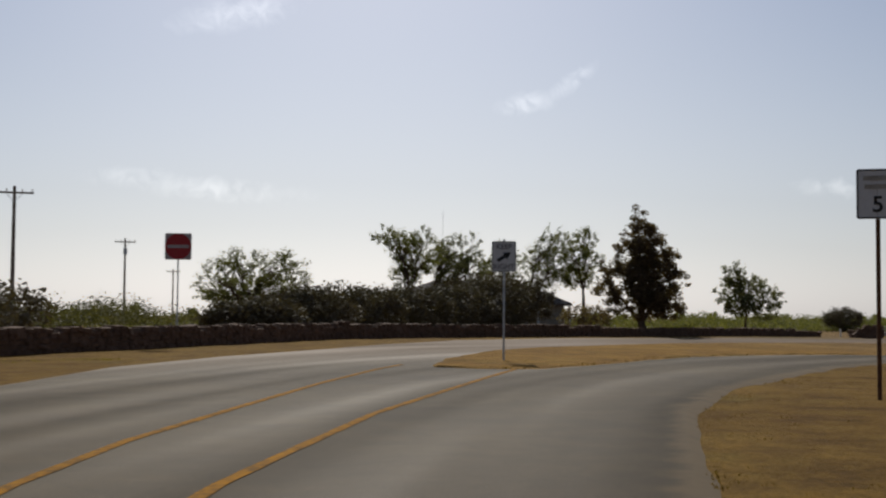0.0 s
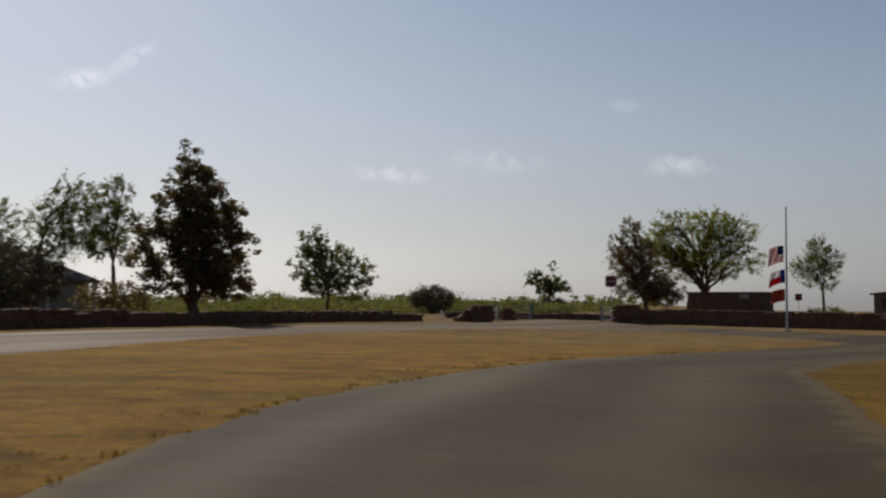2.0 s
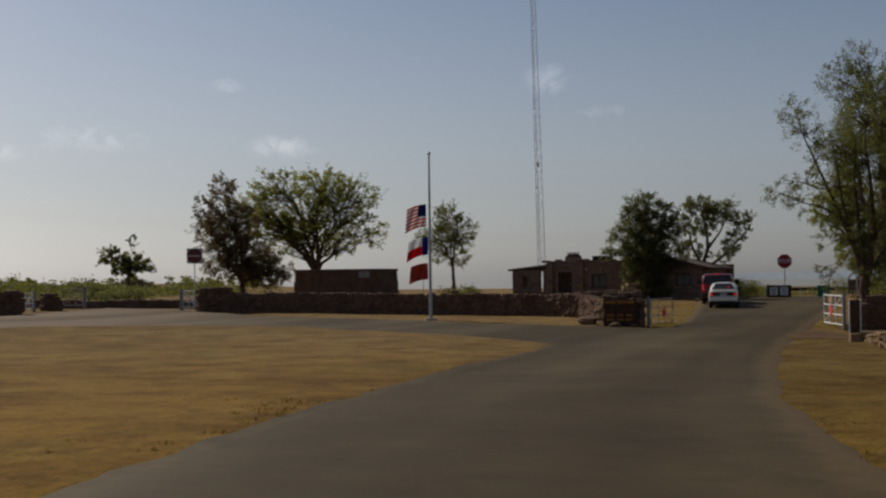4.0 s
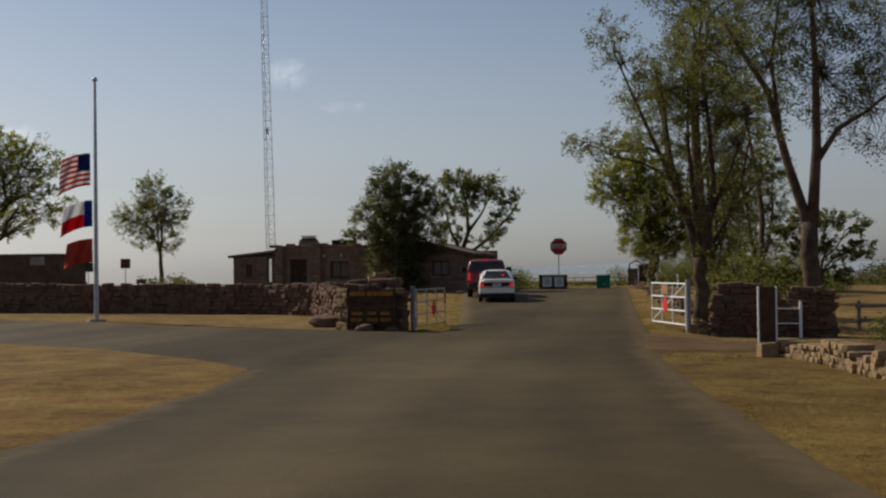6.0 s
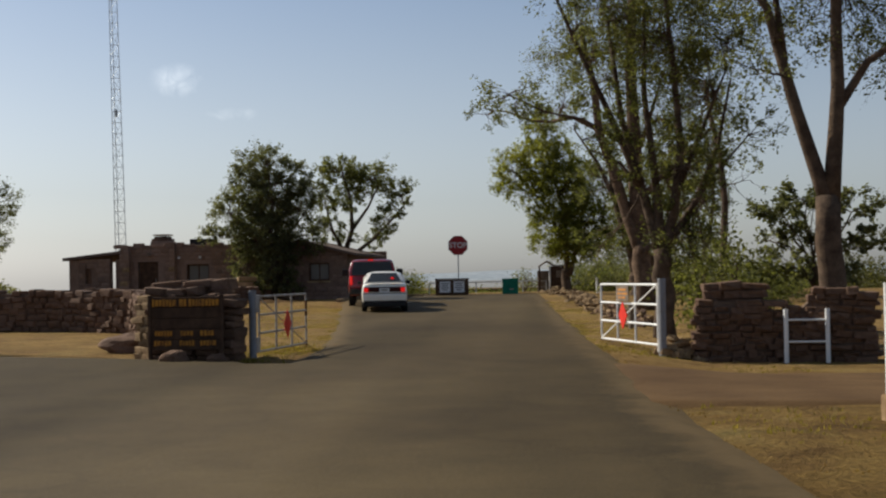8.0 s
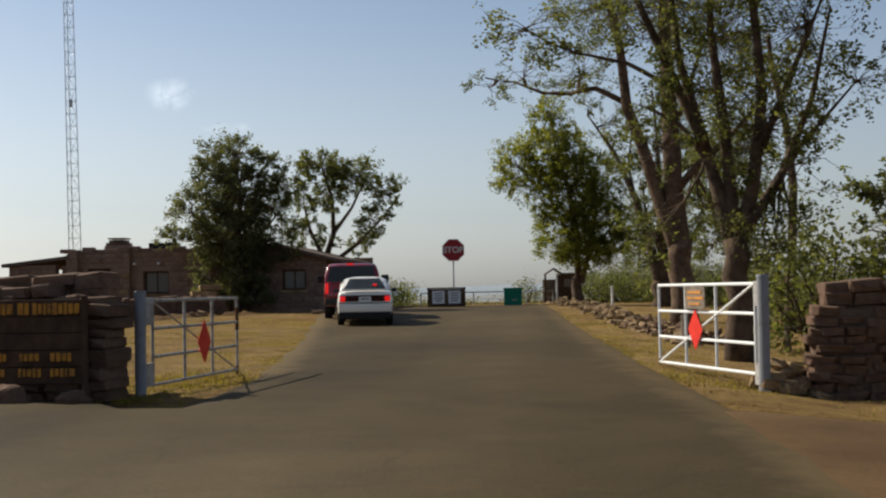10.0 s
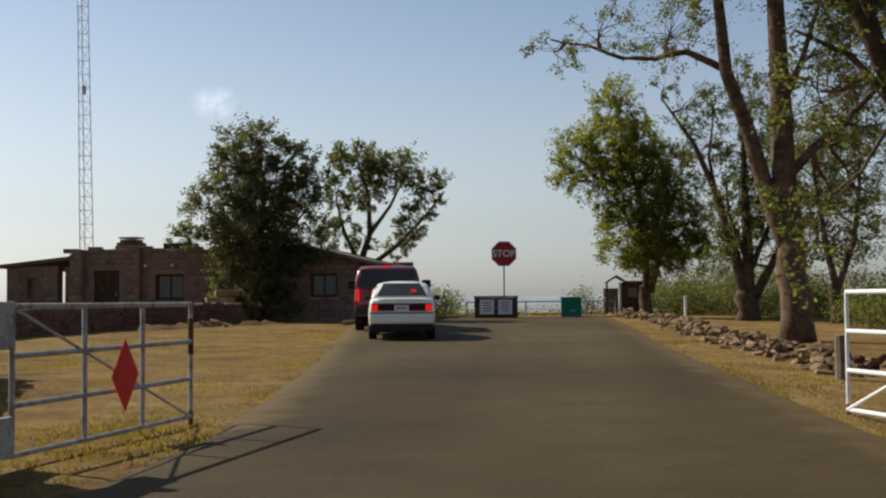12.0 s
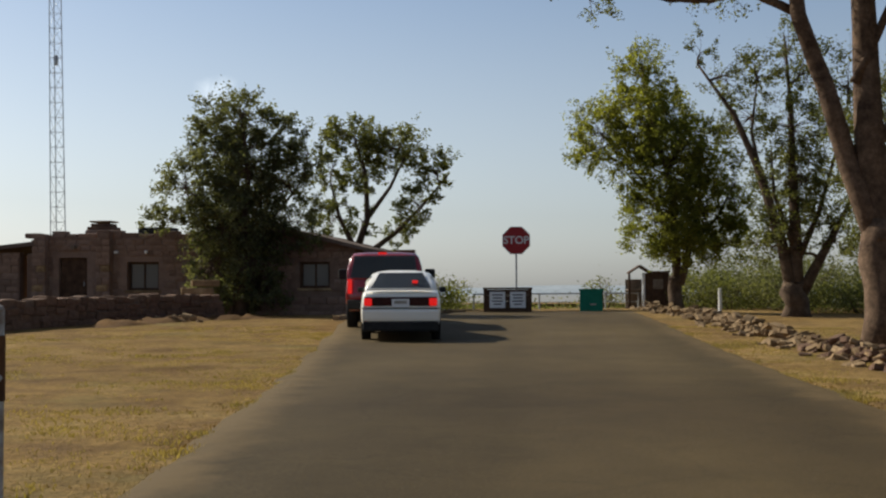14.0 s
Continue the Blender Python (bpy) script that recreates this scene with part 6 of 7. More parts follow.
def cloth(name, x, y, z, turn, wide, tall, droop, mat, label):
    """A flag that hangs and ripples from its hoist; u runs out from the pole."""
    nu, nv = 22, 14
    verts, faces, uvs = [], [], []
    for i in range(nu + 1):
        u = i / nu
        for j in range(nv + 1):
            v = j / nv
            ripple = 0.10 * math.sin(u * 9 + v * 2.2) * u + 0.05 * math.sin(u * 17 + v * 5)
            verts.append((u * wide * (0.96 - 0.1 * v), ripple, v * tall - tall - droop * u * u * (1.15 - 0.3 * v)))
            uvs.append((u, v))
    for i in range(nu):
        for j in range(nv):
            a = i * (nv + 1) + j
            faces.append((a, a + nv + 1, a + nv + 2, a + 1))
    me = mesh_of(name, verts, faces)
    layer = me.uv_layers.new(name="UVMap")
    for lp in me.loops:
        layer.data[lp.index].uv = uvs[lp.vertex_index]
    ob = link_mesh(name, me, mat, smooth=True)
    sol = ob.modifiers.new("thickness", "SOLIDIFY")
    sol.thickness = 0.004
    ob.matrix_world = pose(x, y, z, 0, 0, turn)
    return tagged(ob, label, "flag", "flags on the pole")


FX, FY, FZ = 91.2, 55.5, gz(91.2, 55.5)
flag_pole(FX, FY, 7.35)
cloth("flag", FX - 0.1, FY + 0.12, FZ + 5.15, 118, 0.98, 0.98, 0.28, FLAG_A, "striped red and white flag with a blue corner")
cloth("flag", FX - 0.06, FY + 0.08, FZ + 3.72, 118, 0.98, 0.8, 0.3, FLAG_B, "blue, white and red flag drooping on the pole")
cloth("flag", FX - 0.06, FY + 0.08, FZ + 2.55, 118, 0.88, 0.72, 0.2, FLAG_RED, "plain dull red flag drooping on the pole")


# ---- radio masts ----
def lattice_mast(x, y, height, face, step, lean, label):
    """A three-legged lattice mast that narrows towards its top and leans by some degrees."""
    g = thing("radio_mast", Matrix.Translation((x, y, gz(x, y))) @ Matrix.Rotation(radians(-lean), 4, "X") @ Matrix.Rotation(radians(20), 4, "Z"), label, "mast", "radio masts")
    angles = (0.2, 0.2 + 2.094, 0.2 + 4.189)

    def leg_at(a, z):
        rr = face / math.sqrt(3) * (1 - 0.85 * z / height)
        return Vector((rr * math.cos(a), rr * math.sin(a), z))
    r = face * 0.026
    for a in angles:
        part("leg", tubed([leg_at(a, 0), leg_at(a, height)], [r * 1.35, r * 0.9], 6), GALV, g)
    bm = bmesh.new()
    for k in range(int(height / step)):
        for i in range(3):
            a, b = angles[i], angles[(i + 1) % 3]
            if k % 2:
                a, b = b, a
            tube(bm, [leg_at(a, k * step), leg_at(b, (k + 1) * step)], r * 0.55, 4, cap=False)
            tube(bm, [leg_at(a, k * step), leg_at(b, k * step)], r * 0.55, 4, cap=False)
    tagged(part("lattice", bm, GALV, g), kind="stuff")
    part("foot", boxed((0, 0, 0.0), (face * 1.6, face * 1.6, 0.5), 0.03), CONCRETE, g)
    part("antenna_box", boxed((face * 0.45, 0, 10.5), (0.2, 0.18, 0.4), 0.02), GALV, g)
    return g


lattice_mast(134.4, 64.4, 48.0, 0.62, 0.62, 1.1, "tall slender galvanised lattice radio mast behind the building")
lattice_mast(196.5, 337.0, 34.0, 0.6, 1.2, 0.0, "distant slender radio mast on the plain")


# ---- utility poles ----
def utility_pole(x, y, h, turn, box_on, label):
    g = thing("utility_pole", pose(x, y, gz(x, y), 0, 0, turn), label, "utility pole", "utility poles")
    part("pole", tubed([(0, 0, -0.4), (0, 0, h)], [0.17, 0.11], 10), WOOD_GREY, g)
    arm = part("crossarm", boxed((0, -0.12, h - 0.45), (2.5, 0.1, 0.13), 0.01), WOOD_GREY, g)
    for xx in (-1.15, -0.5, 0.5, 1.15):
        part("insulator", tubed([(xx, -0.12, h - 0.39), (xx, -0.12, h - 0.2)], [0.03, 0.05], 8), STUCCO, arm)
    for s in (-1, 1):
        part("arm_brace", tubed([(s * 0.55, -0.1, h - 0.5), (0, -0.1, h - 1.05)], 0.02, 5), GALV, g)
    if box_on:
        part("transformer", tubed([(0.0, -0.42, h - 2.0), (0, -0.42, h - 1.2)], 0.24, 12), GALV, g)
    return g


utility_pole(20.7, 90.2, 9.6, -12, False, "wooden utility pole with a crossarm")
utility_pole(47.0, 155.8, 10.8, -12, True, "wooden utility pole with a transformer and crossarm")
utility_pole(75.7, 225.4, 9.7, -12, False, "leaning wooden utility pole far off")


# ---- stone building ----
def opening_wall(bm, y0, y1, z0, z1, x0, x1, holes):
    """A wall along y between x0 and x1, cut by rectangular openings (ya, yb, za, zb)."""
    ys = sorted({y0, y1, *[h[0] for h in holes], *[h[1] for h in holes]})
    zs = sorted({z0, z1, *[h[2] for h in holes], *[h[3] for h in holes]})
    for a, b in zip(ys, ys[1:]):
        for c, d in zip(zs, zs[1:]):
            my, mz = (a + b) / 2, (c + d) / 2
            if any(h[0] < my < h[1] and h[2] < mz < h[3] for h in holes):
                continue
            box(bm, ((x0 + x1) / 2, my, mz), (x1 - x0, b - a, d - c))
    bmesh.ops.remove_doubles(bm, verts=bm.verts, dist=0.001)
    return bm


def face_stones(base, x, y0, y1, z0, z1, holes, seed, meshes=None, course=0.21, length=0.42):
    """Stones standing a little proud of a wall's face, laid round its openings."""
    rnd = random.Random(seed)
    items = []
    z = z0
    while z < z1 - 0.05:
        h = min(course * rnd.uniform(0.8, 1.25), z1 - z)
        y = y0 - rnd.uniform(0, 0.2)
        while y < y1:
            ln = length * rnd.uniform(0.55, 1.5)
            a, c = max(y, y0), min(y + ln, y1)
            y += ln
            if c - a < 0.08 or any(a < hb - 0.02 and c > ha + 0.02 and z < hd and z + h > hc for ha, hb, hc, hd in holes):
                continue
            m = base.matrix_world @ Matrix.Translation((x + rnd.uniform(-0.01, 0.015), (a + c) / 2, z + h / 2)) @ Matrix.Rotation(math.pi / 2 + rnd.uniform(-0.03, 0.03), 4, "Z") @ Matrix.Diagonal(((c - a) * 0.98, 0.12, h * 0.98, 1))
            items.append((rnd.choice(meshes or STONES_HOUSE), m))
        z += h
    PENDING_STONES.append((base, items, 290, STONE_HOUSE, None))


def window_in(parent, name, x, ya, yb, za, zb):
    w = part(name, boxed((x + 0.12, (ya + yb) / 2, (za + zb) / 2), (0.02, yb - ya - 0.1, zb - za - 0.1)), PANE, parent)
    fr = bmesh.new()
    for c, s in (((x + 0.1, (ya + yb) / 2, za + 0.04), (0.1, yb - ya, 0.08)), ((x + 0.1, (ya + yb) / 2, zb - 0.04), (0.1, yb - ya, 0.08)),
                 ((x + 0.1, ya + 0.04, (za + zb) / 2), (0.1, 0.08, zb - za - 0.16)), ((x + 0.1, yb - 0.04, (za + zb) / 2), (0.1, 0.08, zb - za - 0.16)),
                 ((x + 0.1, (ya + yb) / 2, (za + zb) / 2), (0.06, 0.05, zb - za - 0.16))):
        box(fr, c, s)
    part("window_frame", fr, WOOD_DARK, w)
    part("sill", boxed((x - 0.03, (ya + yb) / 2, za - 0.04), (0.2, yb - ya + 0.16, 0.08), 0.01), STONE_PALE, w)
    return w


def stone_building():
    X = 124.6
    z = gz(X, 56)
    b = thing("stone_building", Matrix.Translation((X, 56, z)), "low flat-roofed brown stone building with a gabled wing and porch", "building")

    def P(yy):
        return yy - 56
    # gabled wing
    wing = bmesh.new()
    opening_wall(wing, P(49.9), P(54.6), -0.3, 2.2, 0, 0.4, [(P(50.75), P(51.75), 0.9, 1.75)])
    part("wing_front", wing, STONE_HOUSE, b)
    gable = bmesh.new()
    tri = [(P(49.9), 2.2), (P(54.6), 2.2), (P(54.6), 2.55), (P(52.1), 2.78)]
    f = [gable.verts.new((0, yy, zz)) for yy, zz in tri]
    k = [gable.verts.new((0.4, yy, zz)) for yy, zz in tri]
    gable.faces.new(f)
    gable.faces.new(k[::-1])
    for i in range(4):
        gable.faces.new((f[i], k[i], k[(i + 1) % 4], f[(i + 1) % 4]))
    bmesh.ops.recalc_face_normals(gable, faces=gable.faces)
    part("gable", gable, STONE_HOUSE, b)
    part("wing_side", boxed((4.4, P(50.1), 0.95), (8.0, 0.4, 2.5)), STONE_HOUSE, b)
    window_in(b, "window", 0.1, P(50.75), P(51.75), 0.9, 1.75)
    roof = bmesh.new()
    sec = [(P(49.4), 2.16), (P(52.1), 2.84), (P(54.7), 2.6), (P(54.7), 2.5), (P(52.1), 2.72), (P(49.4), 2.04)]
    f = [roof.verts.new((-0.35, yy, zz)) for yy, zz in sec]
    k = [roof.verts.new((8.6, yy, zz)) for yy, zz in sec]
    roof.faces.new(f)
    roof.faces.new(k[::-1])
    for i in range(6):
        roof.faces.new((f[i], k[i], k[(i + 1) % 6], f[(i + 1) % 6]))
    bmesh.ops.recalc_face_normals(roof, faces=roof.faces)
    r = part("wing_roof", roof, ROOFING, b)
    part("fascia", boxed((-0.37, P(52.0), 2.02), (0.03, 0.0001 + 0.12, 0.1)), WOOD_DARK, r)
    # flat-roofed main part with stepped parapet
    main = bmesh.new()
    opening_wall(main, P(54.6), P(60.9), -0.3, 2.62, 0.6, 1.0, [(P(59.2), P(60.2), 0.0, 1.95), (P(56.7), P(57.8), 0.85, 1.8)])
    part("main_front", main, STONE_HOUSE, b)
    part("main_roof", boxed((5.0, P(57.75), 2.42), (8.2, 6.2, 0.16)), ROOFING, b)
    part("main_side", boxed((5.0, P(60.7), 1.05), (8.0, 0.4, 2.9)), STONE_HOUSE, b)
    part("main_back", boxed((9.0, P(55.2), 1.05), (0.4, 11.6, 2.7)), STONE_HOUSE, b)
    door = part("door", boxed((0.75, P(59.7), 0.97), (0.06, 0.94, 1.93), 0.01), WOOD_DARK, b)
    part("door_handle", tubed([(0.7, P(59.35), 1.0), (0.7, P(59.35), 1.15)], 0.015, 6), GALV, door)
    window_in(b, "window", 0.7, P(56.7), P(57.8), 0.85, 1.8)
    for yy, hh in ((60.75, 2.75), (58.5, 2.85)):
        part("buttress", boxed((0.45, P(yy), hh / 2 - 0.15), (0.4, 0.42, hh + 0.3), 0.06), STONE_HOUSE, b)
    face_stones(b, 0.02, P(49.9), P(54.6), -0.05, 2.2, [(P(50.7), P(51.8), 0.8, 1.8)], 61)
    face_stones(b, 0.62, P(54.6), P(60.6), -0.05, 2.62, [(P(59.1), P(60.3), 0.0, 2.0), (P(56.6), P(57.9), 0.75, 1.85)], 62)
    for yy, hh in ((60.75, 2.75), (58.5, 2.85)):
        face_stones(b, 0.27, P(yy) - 0.24, P(yy) + 0.24, -0.05, hh, [], 63, STONES_HOUSE + STONES_PALE[:1], 0.24, 0.4)
    # ragged parapet blocks
    rnd = random.Random(31)
    yy = 54.8
    while yy < 60.9:
        ln = rnd.uniform(0.35, 0.7)
        hh = rnd.uniform(0.08, 0.24)
        part("parapet_stone", boxed((0.8, P(yy + ln / 2), 2.62 + hh / 2), (0.42, ln * 0.96, hh), 0.03), STONE_HOUSE, b)
        yy += ln
    # beam ends standing out of the front
    for yy in (55.6, 59.6):
        part("beam_end", tubed([(0.62, P(yy), 2.3), (0.3, P(yy), 2.3)], 0.07, 8), WOOD_GREY, b)
    # porch
    pr = bmesh.new()
    sec = [(0.2, P(60.9), 2.5), (0.2, P(63.8), 2.2), (9.2, P(63.8), 2.2), (9.2, P(60.9), 2.5)]
    f = [pr.verts.new(v) for v in sec]
    k = [pr.verts.new((v[0], v[1], v[2] - 0.14)) for v in sec]
    pr.faces.new(f)
    pr.faces.new(k[::-1])
    for i in range(4):
        pr.faces.new((f[i], k[i], k[(i + 1) % 4], f[(i + 1) % 4]))
    bmesh.ops.recalc_face_normals(pr, faces=pr.faces)
    part("porch_roof", pr, ROOFING, b)
    for yy, xx in ((63.3, 0.6), (63.3, 8.8)):
        part("porch_pier", boxed((xx, P(yy), 0.85), (0.45, 0.5, 2.5), 0.05), STONE_HOUSE, b)
    front = bmesh.new()
    opening_wall(front, P(61.5), P(63.1), -0.3, 2.14, 0.4, 0.75, [(P(62.45), P(62.75), 0.95, 1.65)])
    part("porch_wall", front, STONE_HOUSE, b)
    face_stones(b, 0.42, P(61.52), P(63.05), -0.05, 2.12, [(P(62.42), P(62.78), 0.92, 1.68)], 64)
    part("porch_wall", boxed((3.28, P(63.3), 0.85), (2.3, 0.36, 2.5), 0.04), STONE_HOUSE, b)
    part("porch_pier", boxed((0.6, P(61.06), 0.85), (0.34, 0.4, 2.5), 0.04), STONE_HOUSE, b)
    # small pale lamps high on the front
    for yy in (58.15, 57.1):
        part("wall_lamp", boxed((0.52, P(yy), 2.12), (0.16, 0.09, 0.1), 0.02), WHITE_PAINT, b)
    # chimney
    ch = part("chimney", boxed((4.4, P(60.2), 2.6), (1.1, 1.0, 0.9), 0.06), STONE_HOUSE, b)
    for s_, zz in ((0.92, 3.1), (0.72, 3.22)):
        part("chimney_course", boxed((4.4, P(60.2), zz), (s_, s_, 0.14), 0.03), STONE, ch)
    part("chimney_cap", boxed((4.4, P(60.2), 3.36), (0.8, 0.8, 0.06), 0.015), STONE_PALE, ch)
    part("roof_unit", boxed((3.8, P(57.9), 2.82), (1.0, 1.15, 0.55), 0.03), TRIM, b)
    return b


stone_building()


def stone_shelter():
    """A small flat stone building behind the east wall."""
    b = thing("stone_shelter", pose(115.0, 72.4, gz(115, 72.4), 0, 0, 8), "small flat-topped dark brown stone shelter with a pale notice", "building")
    base = bmesh.new()
    for zz, s_ in ((0.35, 1.04), (1.05, 1.02), (1.75, 1.0)):
        box(base, (2.0, 0, zz), (4.0 * s_, 6.0 * s_, 0.72), 0.03)
    part("wall", base, STONE, b)
    part("roof_slab", boxed((2.0, 0, 2.15), (4.2, 6.1, 0.14), 0.03), ROOFING, b)
    part("notice", boxed((-0.06, -1.9, 1.85), (0.03, 0.75, 0.42)), CONCRETE, b)
    return b


stone_shelter()


def hip_house():
    """The pale house behind the shrubs, with a low hipped roof."""
    L, D, H = 15.0, 8.0, 2.3
    b = thing("house", pose(62.9, 85.9, gz(62.9, 85.9), 0, 0, 144), "low pale stucco house with a grey hipped roof behind shrubs", "house")
    walls = bmesh.new()
    # front wall along x, with openings
    holes = [(2.2, 3.6, 0.9, 1.9), (6.5, 8.2, 0.9, 1.9), (11.0, 12.0, 0.0, 2.0)]
    xs = sorted({0.0, L, *[h[0] for h in holes], *[h[1] for h in holes]})
    zs = sorted({-0.3, H, *[h[2] for h in holes], *[h[3] for h in holes]})
    for a, c in zip(xs, xs[1:]):
        for d, e in zip(zs, zs[1:]):
            if not any(h[0] < (a + c) / 2 < h[1] and h[2] < (d + e) / 2 < h[3] for h in holes):
                box(walls, ((a + c) / 2, 0.1, (d + e) / 2), (c - a, 0.2, e - d))
    bmesh.ops.remove_doubles(walls, verts=walls.verts, dist=0.001)
    part("front_wall", walls, STUCCO, b)
    for c, s in (((0.1, -D / 2, H / 2 - 0.15), (0.2, D - 0.4, H + 0.3)), ((L - 0.1, -D / 2, H / 2 - 0.15), (0.2, D - 0.4, H + 0.3)), ((L / 2, -D + 0.1, H / 2 - 0.15), (L, 0.2, H + 0.3))):
        part("wall", boxed(c, s), STUCCO, b)
    for xa, xb, za, zb in holes:
        w = part("window" if za > 0.1 else "door", boxed(((xa + xb) / 2, 0.08, (za + zb) / 2), (xb - xa - 0.06, 0.04, zb - za - 0.06)), PANE if za > 0.1 else WOOD_DARK, b)
        if za > 0.1:
            part("sill", boxed(((xa + xb) / 2, 0.24, za - 0.04), (xb - xa + 0.2, 0.14, 0.07), 0.01), STUCCO, w)
    for xx, yy in ((-0.5, 0.5), (-0.5, -2.2), (2.0, 0.5)):
        part("porch_post", boxed((xx, yy, H / 2 - 0.15), (0.16, 0.16, H + 0.1), 0.01), WHITE_PAINT, b)
    roof = bmesh.new()
    o = 0.7
    e = [roof.verts.new(v) for v in ((-o, o, H), (L + o, o, H), (L + o, -D - o, H), (-o, -D - o, H))]
    u = [roof.verts.new(v) for v in ((-o, o, H - 0.16), (L + o, o, H - 0.16), (L + o, -D - o, H - 0.16), (-o, -D - o, H - 0.16))]
    r0, r1 = roof.verts.new((D / 2, -D / 2, H + 1.9)), roof.verts.new((L - D / 2, -D / 2, H + 1.9))
    for fc in ((e[0], e[1], r1, r0), (e[1], e[2], r1), (e[2], e[3], r0, r1), (e[3], e[0], r0), (u[3], u[2], u[1], u[0])):
        roof.faces.new(fc)
    for i in range(4):
        roof.faces.new((e[i], u[i], u[(i + 1) % 4], e[(i + 1) % 4]))
    bmesh.ops.recalc_face_normals(roof, faces=roof.faces)
    part("roof", roof, SHINGLE, b)
    return b


hip_house()


# ---- the road's end: notices, bin, rail, booth ----
def notice_wall(x, y, turn):
    n = thing("notice_board", pose(x, y, gz(x, y), 0, 0, turn), "low dark timber board with two white printed notices", "notice board")
    for k in range(4):
        part("plank", boxed((0, 0, 0.12 + k * 0.19), (1.45, 0.1, 0.185), 0.01), WOOD_DARK, n)
    for xx in (-0.72, 0.72):
        part("end_post", boxed((xx, 0, 0.4), (0.12, 0.16, 0.86), 0.015), WOOD_DARK, n)
    part("top_rail", boxed((0, 0, 0.82), (1.6, 0.18, 0.06), 0.01), WOOD_DARK, n)
    for xx, w in ((-0.33, 0.5), (0.33, 0.5)):
        s = part("notice", boxed((xx, -0.065, 0.45), (w, 0.015, 0.52), 0.004), SIGN_WHITE, n)
        for k in range(4):
            part("line_of_print", boxed((xx, -0.076, 0.61 - k * 0.1), (w * (0.7, 0.6, 0.72, 0.5)[k], 0.006, 0.035)), SIGN_BLACK, s)
    return n


notice_wall(125.6, 45.1, -86)


def steel_bin(x, y, turn):
    n = thing("waste_bin", pose(x, y, gz(x, y), 0, 0, turn), "square green enamelled waste bin with a lid", "bin")
    body = bmesh.new()
    box(body, (0, 0, 0.36), (0.76, 0.7, 0.72), 0.03)
    part("body", body, BIN_GREEN, n)
    part("lid", boxed((0, 0, 0.745), (0.82, 0.76, 0.06), 0.015), BIN_GREEN, n)
    part("worn_mark", boxed((0.06, -0.353, 0.26), (0.2, 0.006, 0.06), 0.0, Matrix.Rotation(0.0, 4, "Y")), CONCRETE, n)
    part("hinge", boxed((0, 0.36, 0.72), (0.5, 0.04, 0.05)), GALV, n)
    return n


steel_bin(127.6, 42.45, -88)


def rail_fence(points, h, label):
    x0, y0 = points[0]
    f = thing("rail_fence", Matrix.Translation((x0, y0, gz(x0, y0))), label, "fence")
    tops = []
    for x, y in points:
        z = gz(x, y) - gz(x0, y0)
        part("post", tubed([(x - x0, y - y0, z - 0.2), (x - x0, y - y0, z + h)], 0.035, 8), GALV, f)
        tops.append((x - x0, y - y0, z + h - 0.03))
    for a, b in zip(tops, tops[1:]):
        part("rail", tubed([a, b], 0.03, 8), GALV, f)
        part("wire", tubed([(a[0], a[1], a[2] - h * 0.5), (b[0], b[1], b[2] - h * 0.5)], 0.012, 5), GALV, f)
    return f


rail_fence([(131.0, 46.8), (131.2, 44.4), (131.4, 42.0), (131.5, 40.8)], 0.62, "low grey pipe rail fence at the road's end")
rail_fence([(88.0, 26.5), (84.5, 28.0), (81.0, 29.4), (77.5, 30.8), (74.0, 32.0)], 0.75, "sagging wire fence along the dry field")


def fee_booth(x, y, turn):
    """A pay station: a dark timber hut with an open porch at one side under a small pitched roof."""
    b = thing("booth", pose(x, y, gz(x, y), 0, 0, turn), "small brown timber booth with a pitched roof under the elm", "booth")
    for k in range(6):
        part("wall_board", boxed((0.0 + 0.15 * k, 0, 0.66), (0.145, 0.7, 1.32), 0.008), WOOD_DARK, b)
    part("back_board", boxed((-0.4, 0.3, 0.55), (0.6, 0.05, 1.1), 0.01), WOOD_GREY, b)
    part("counter", boxed((-0.38, 0.0, 0.72), (0.58, 0.5, 0.05), 0.01), WOOD_GREY, b)
    part("hatch", boxed((0.42, -0.362, 0.92), (0.36, 0.02, 0.36)), WOOD_GREY, b)
    roof = bmesh.new()
    plate(roof, [(-0.62, 1.36), (-0.22, 1.62), (0.18, 1.36), (0.18, 1.3), (-0.22, 1.55), (-0.62, 1.3)], 1.0)
    part("roof", roof, WOOD_DARK, b)
    part("flat_roof", boxed((0.5, 0, 1.36), (0.72, 0.8, 0.06), 0.01), WOOD_DARK, b)
    for xx in (-0.62, -0.1):
        part("porch_post", boxed((xx, -0.4, 0.66), (0.08, 0.08, 1.34), 0.01), WHITE_PAINT if xx > -0.3 else WOOD_DARK, b)
    return b


fee_booth(131.6, 40.55, -85)


def single_post(x, y, h, r, mat, label):
    p = part("fence_post", tubed([(0, 0, -0.2), (0.02, 0, h * 0.6), (0.0, 0.01, h)], [r, r * 0.95, r * 0.9], 8), mat)
    p.matrix_world = pose(x, y, gz(x, y))
    return tagged(p, label, "post", "posts on the verge")


single_post(96.8, 38.0, 0.6, 0.085, WOOD_GREY, "short weathered wooden post on the verge")
single_post(95.6, 36.4, 0.45, 0.06, WOOD_GREY, "short weathered wooden post behind the rubble row")
single_post(86.5, 78.6, 0.68, 0.07, WHITE_PAINT, "short white painted post by the exit lane")
single_post(126.4, 38.3, 0.78, 0.06, WHITE_PAINT, "white painted post beyond the rubble row")

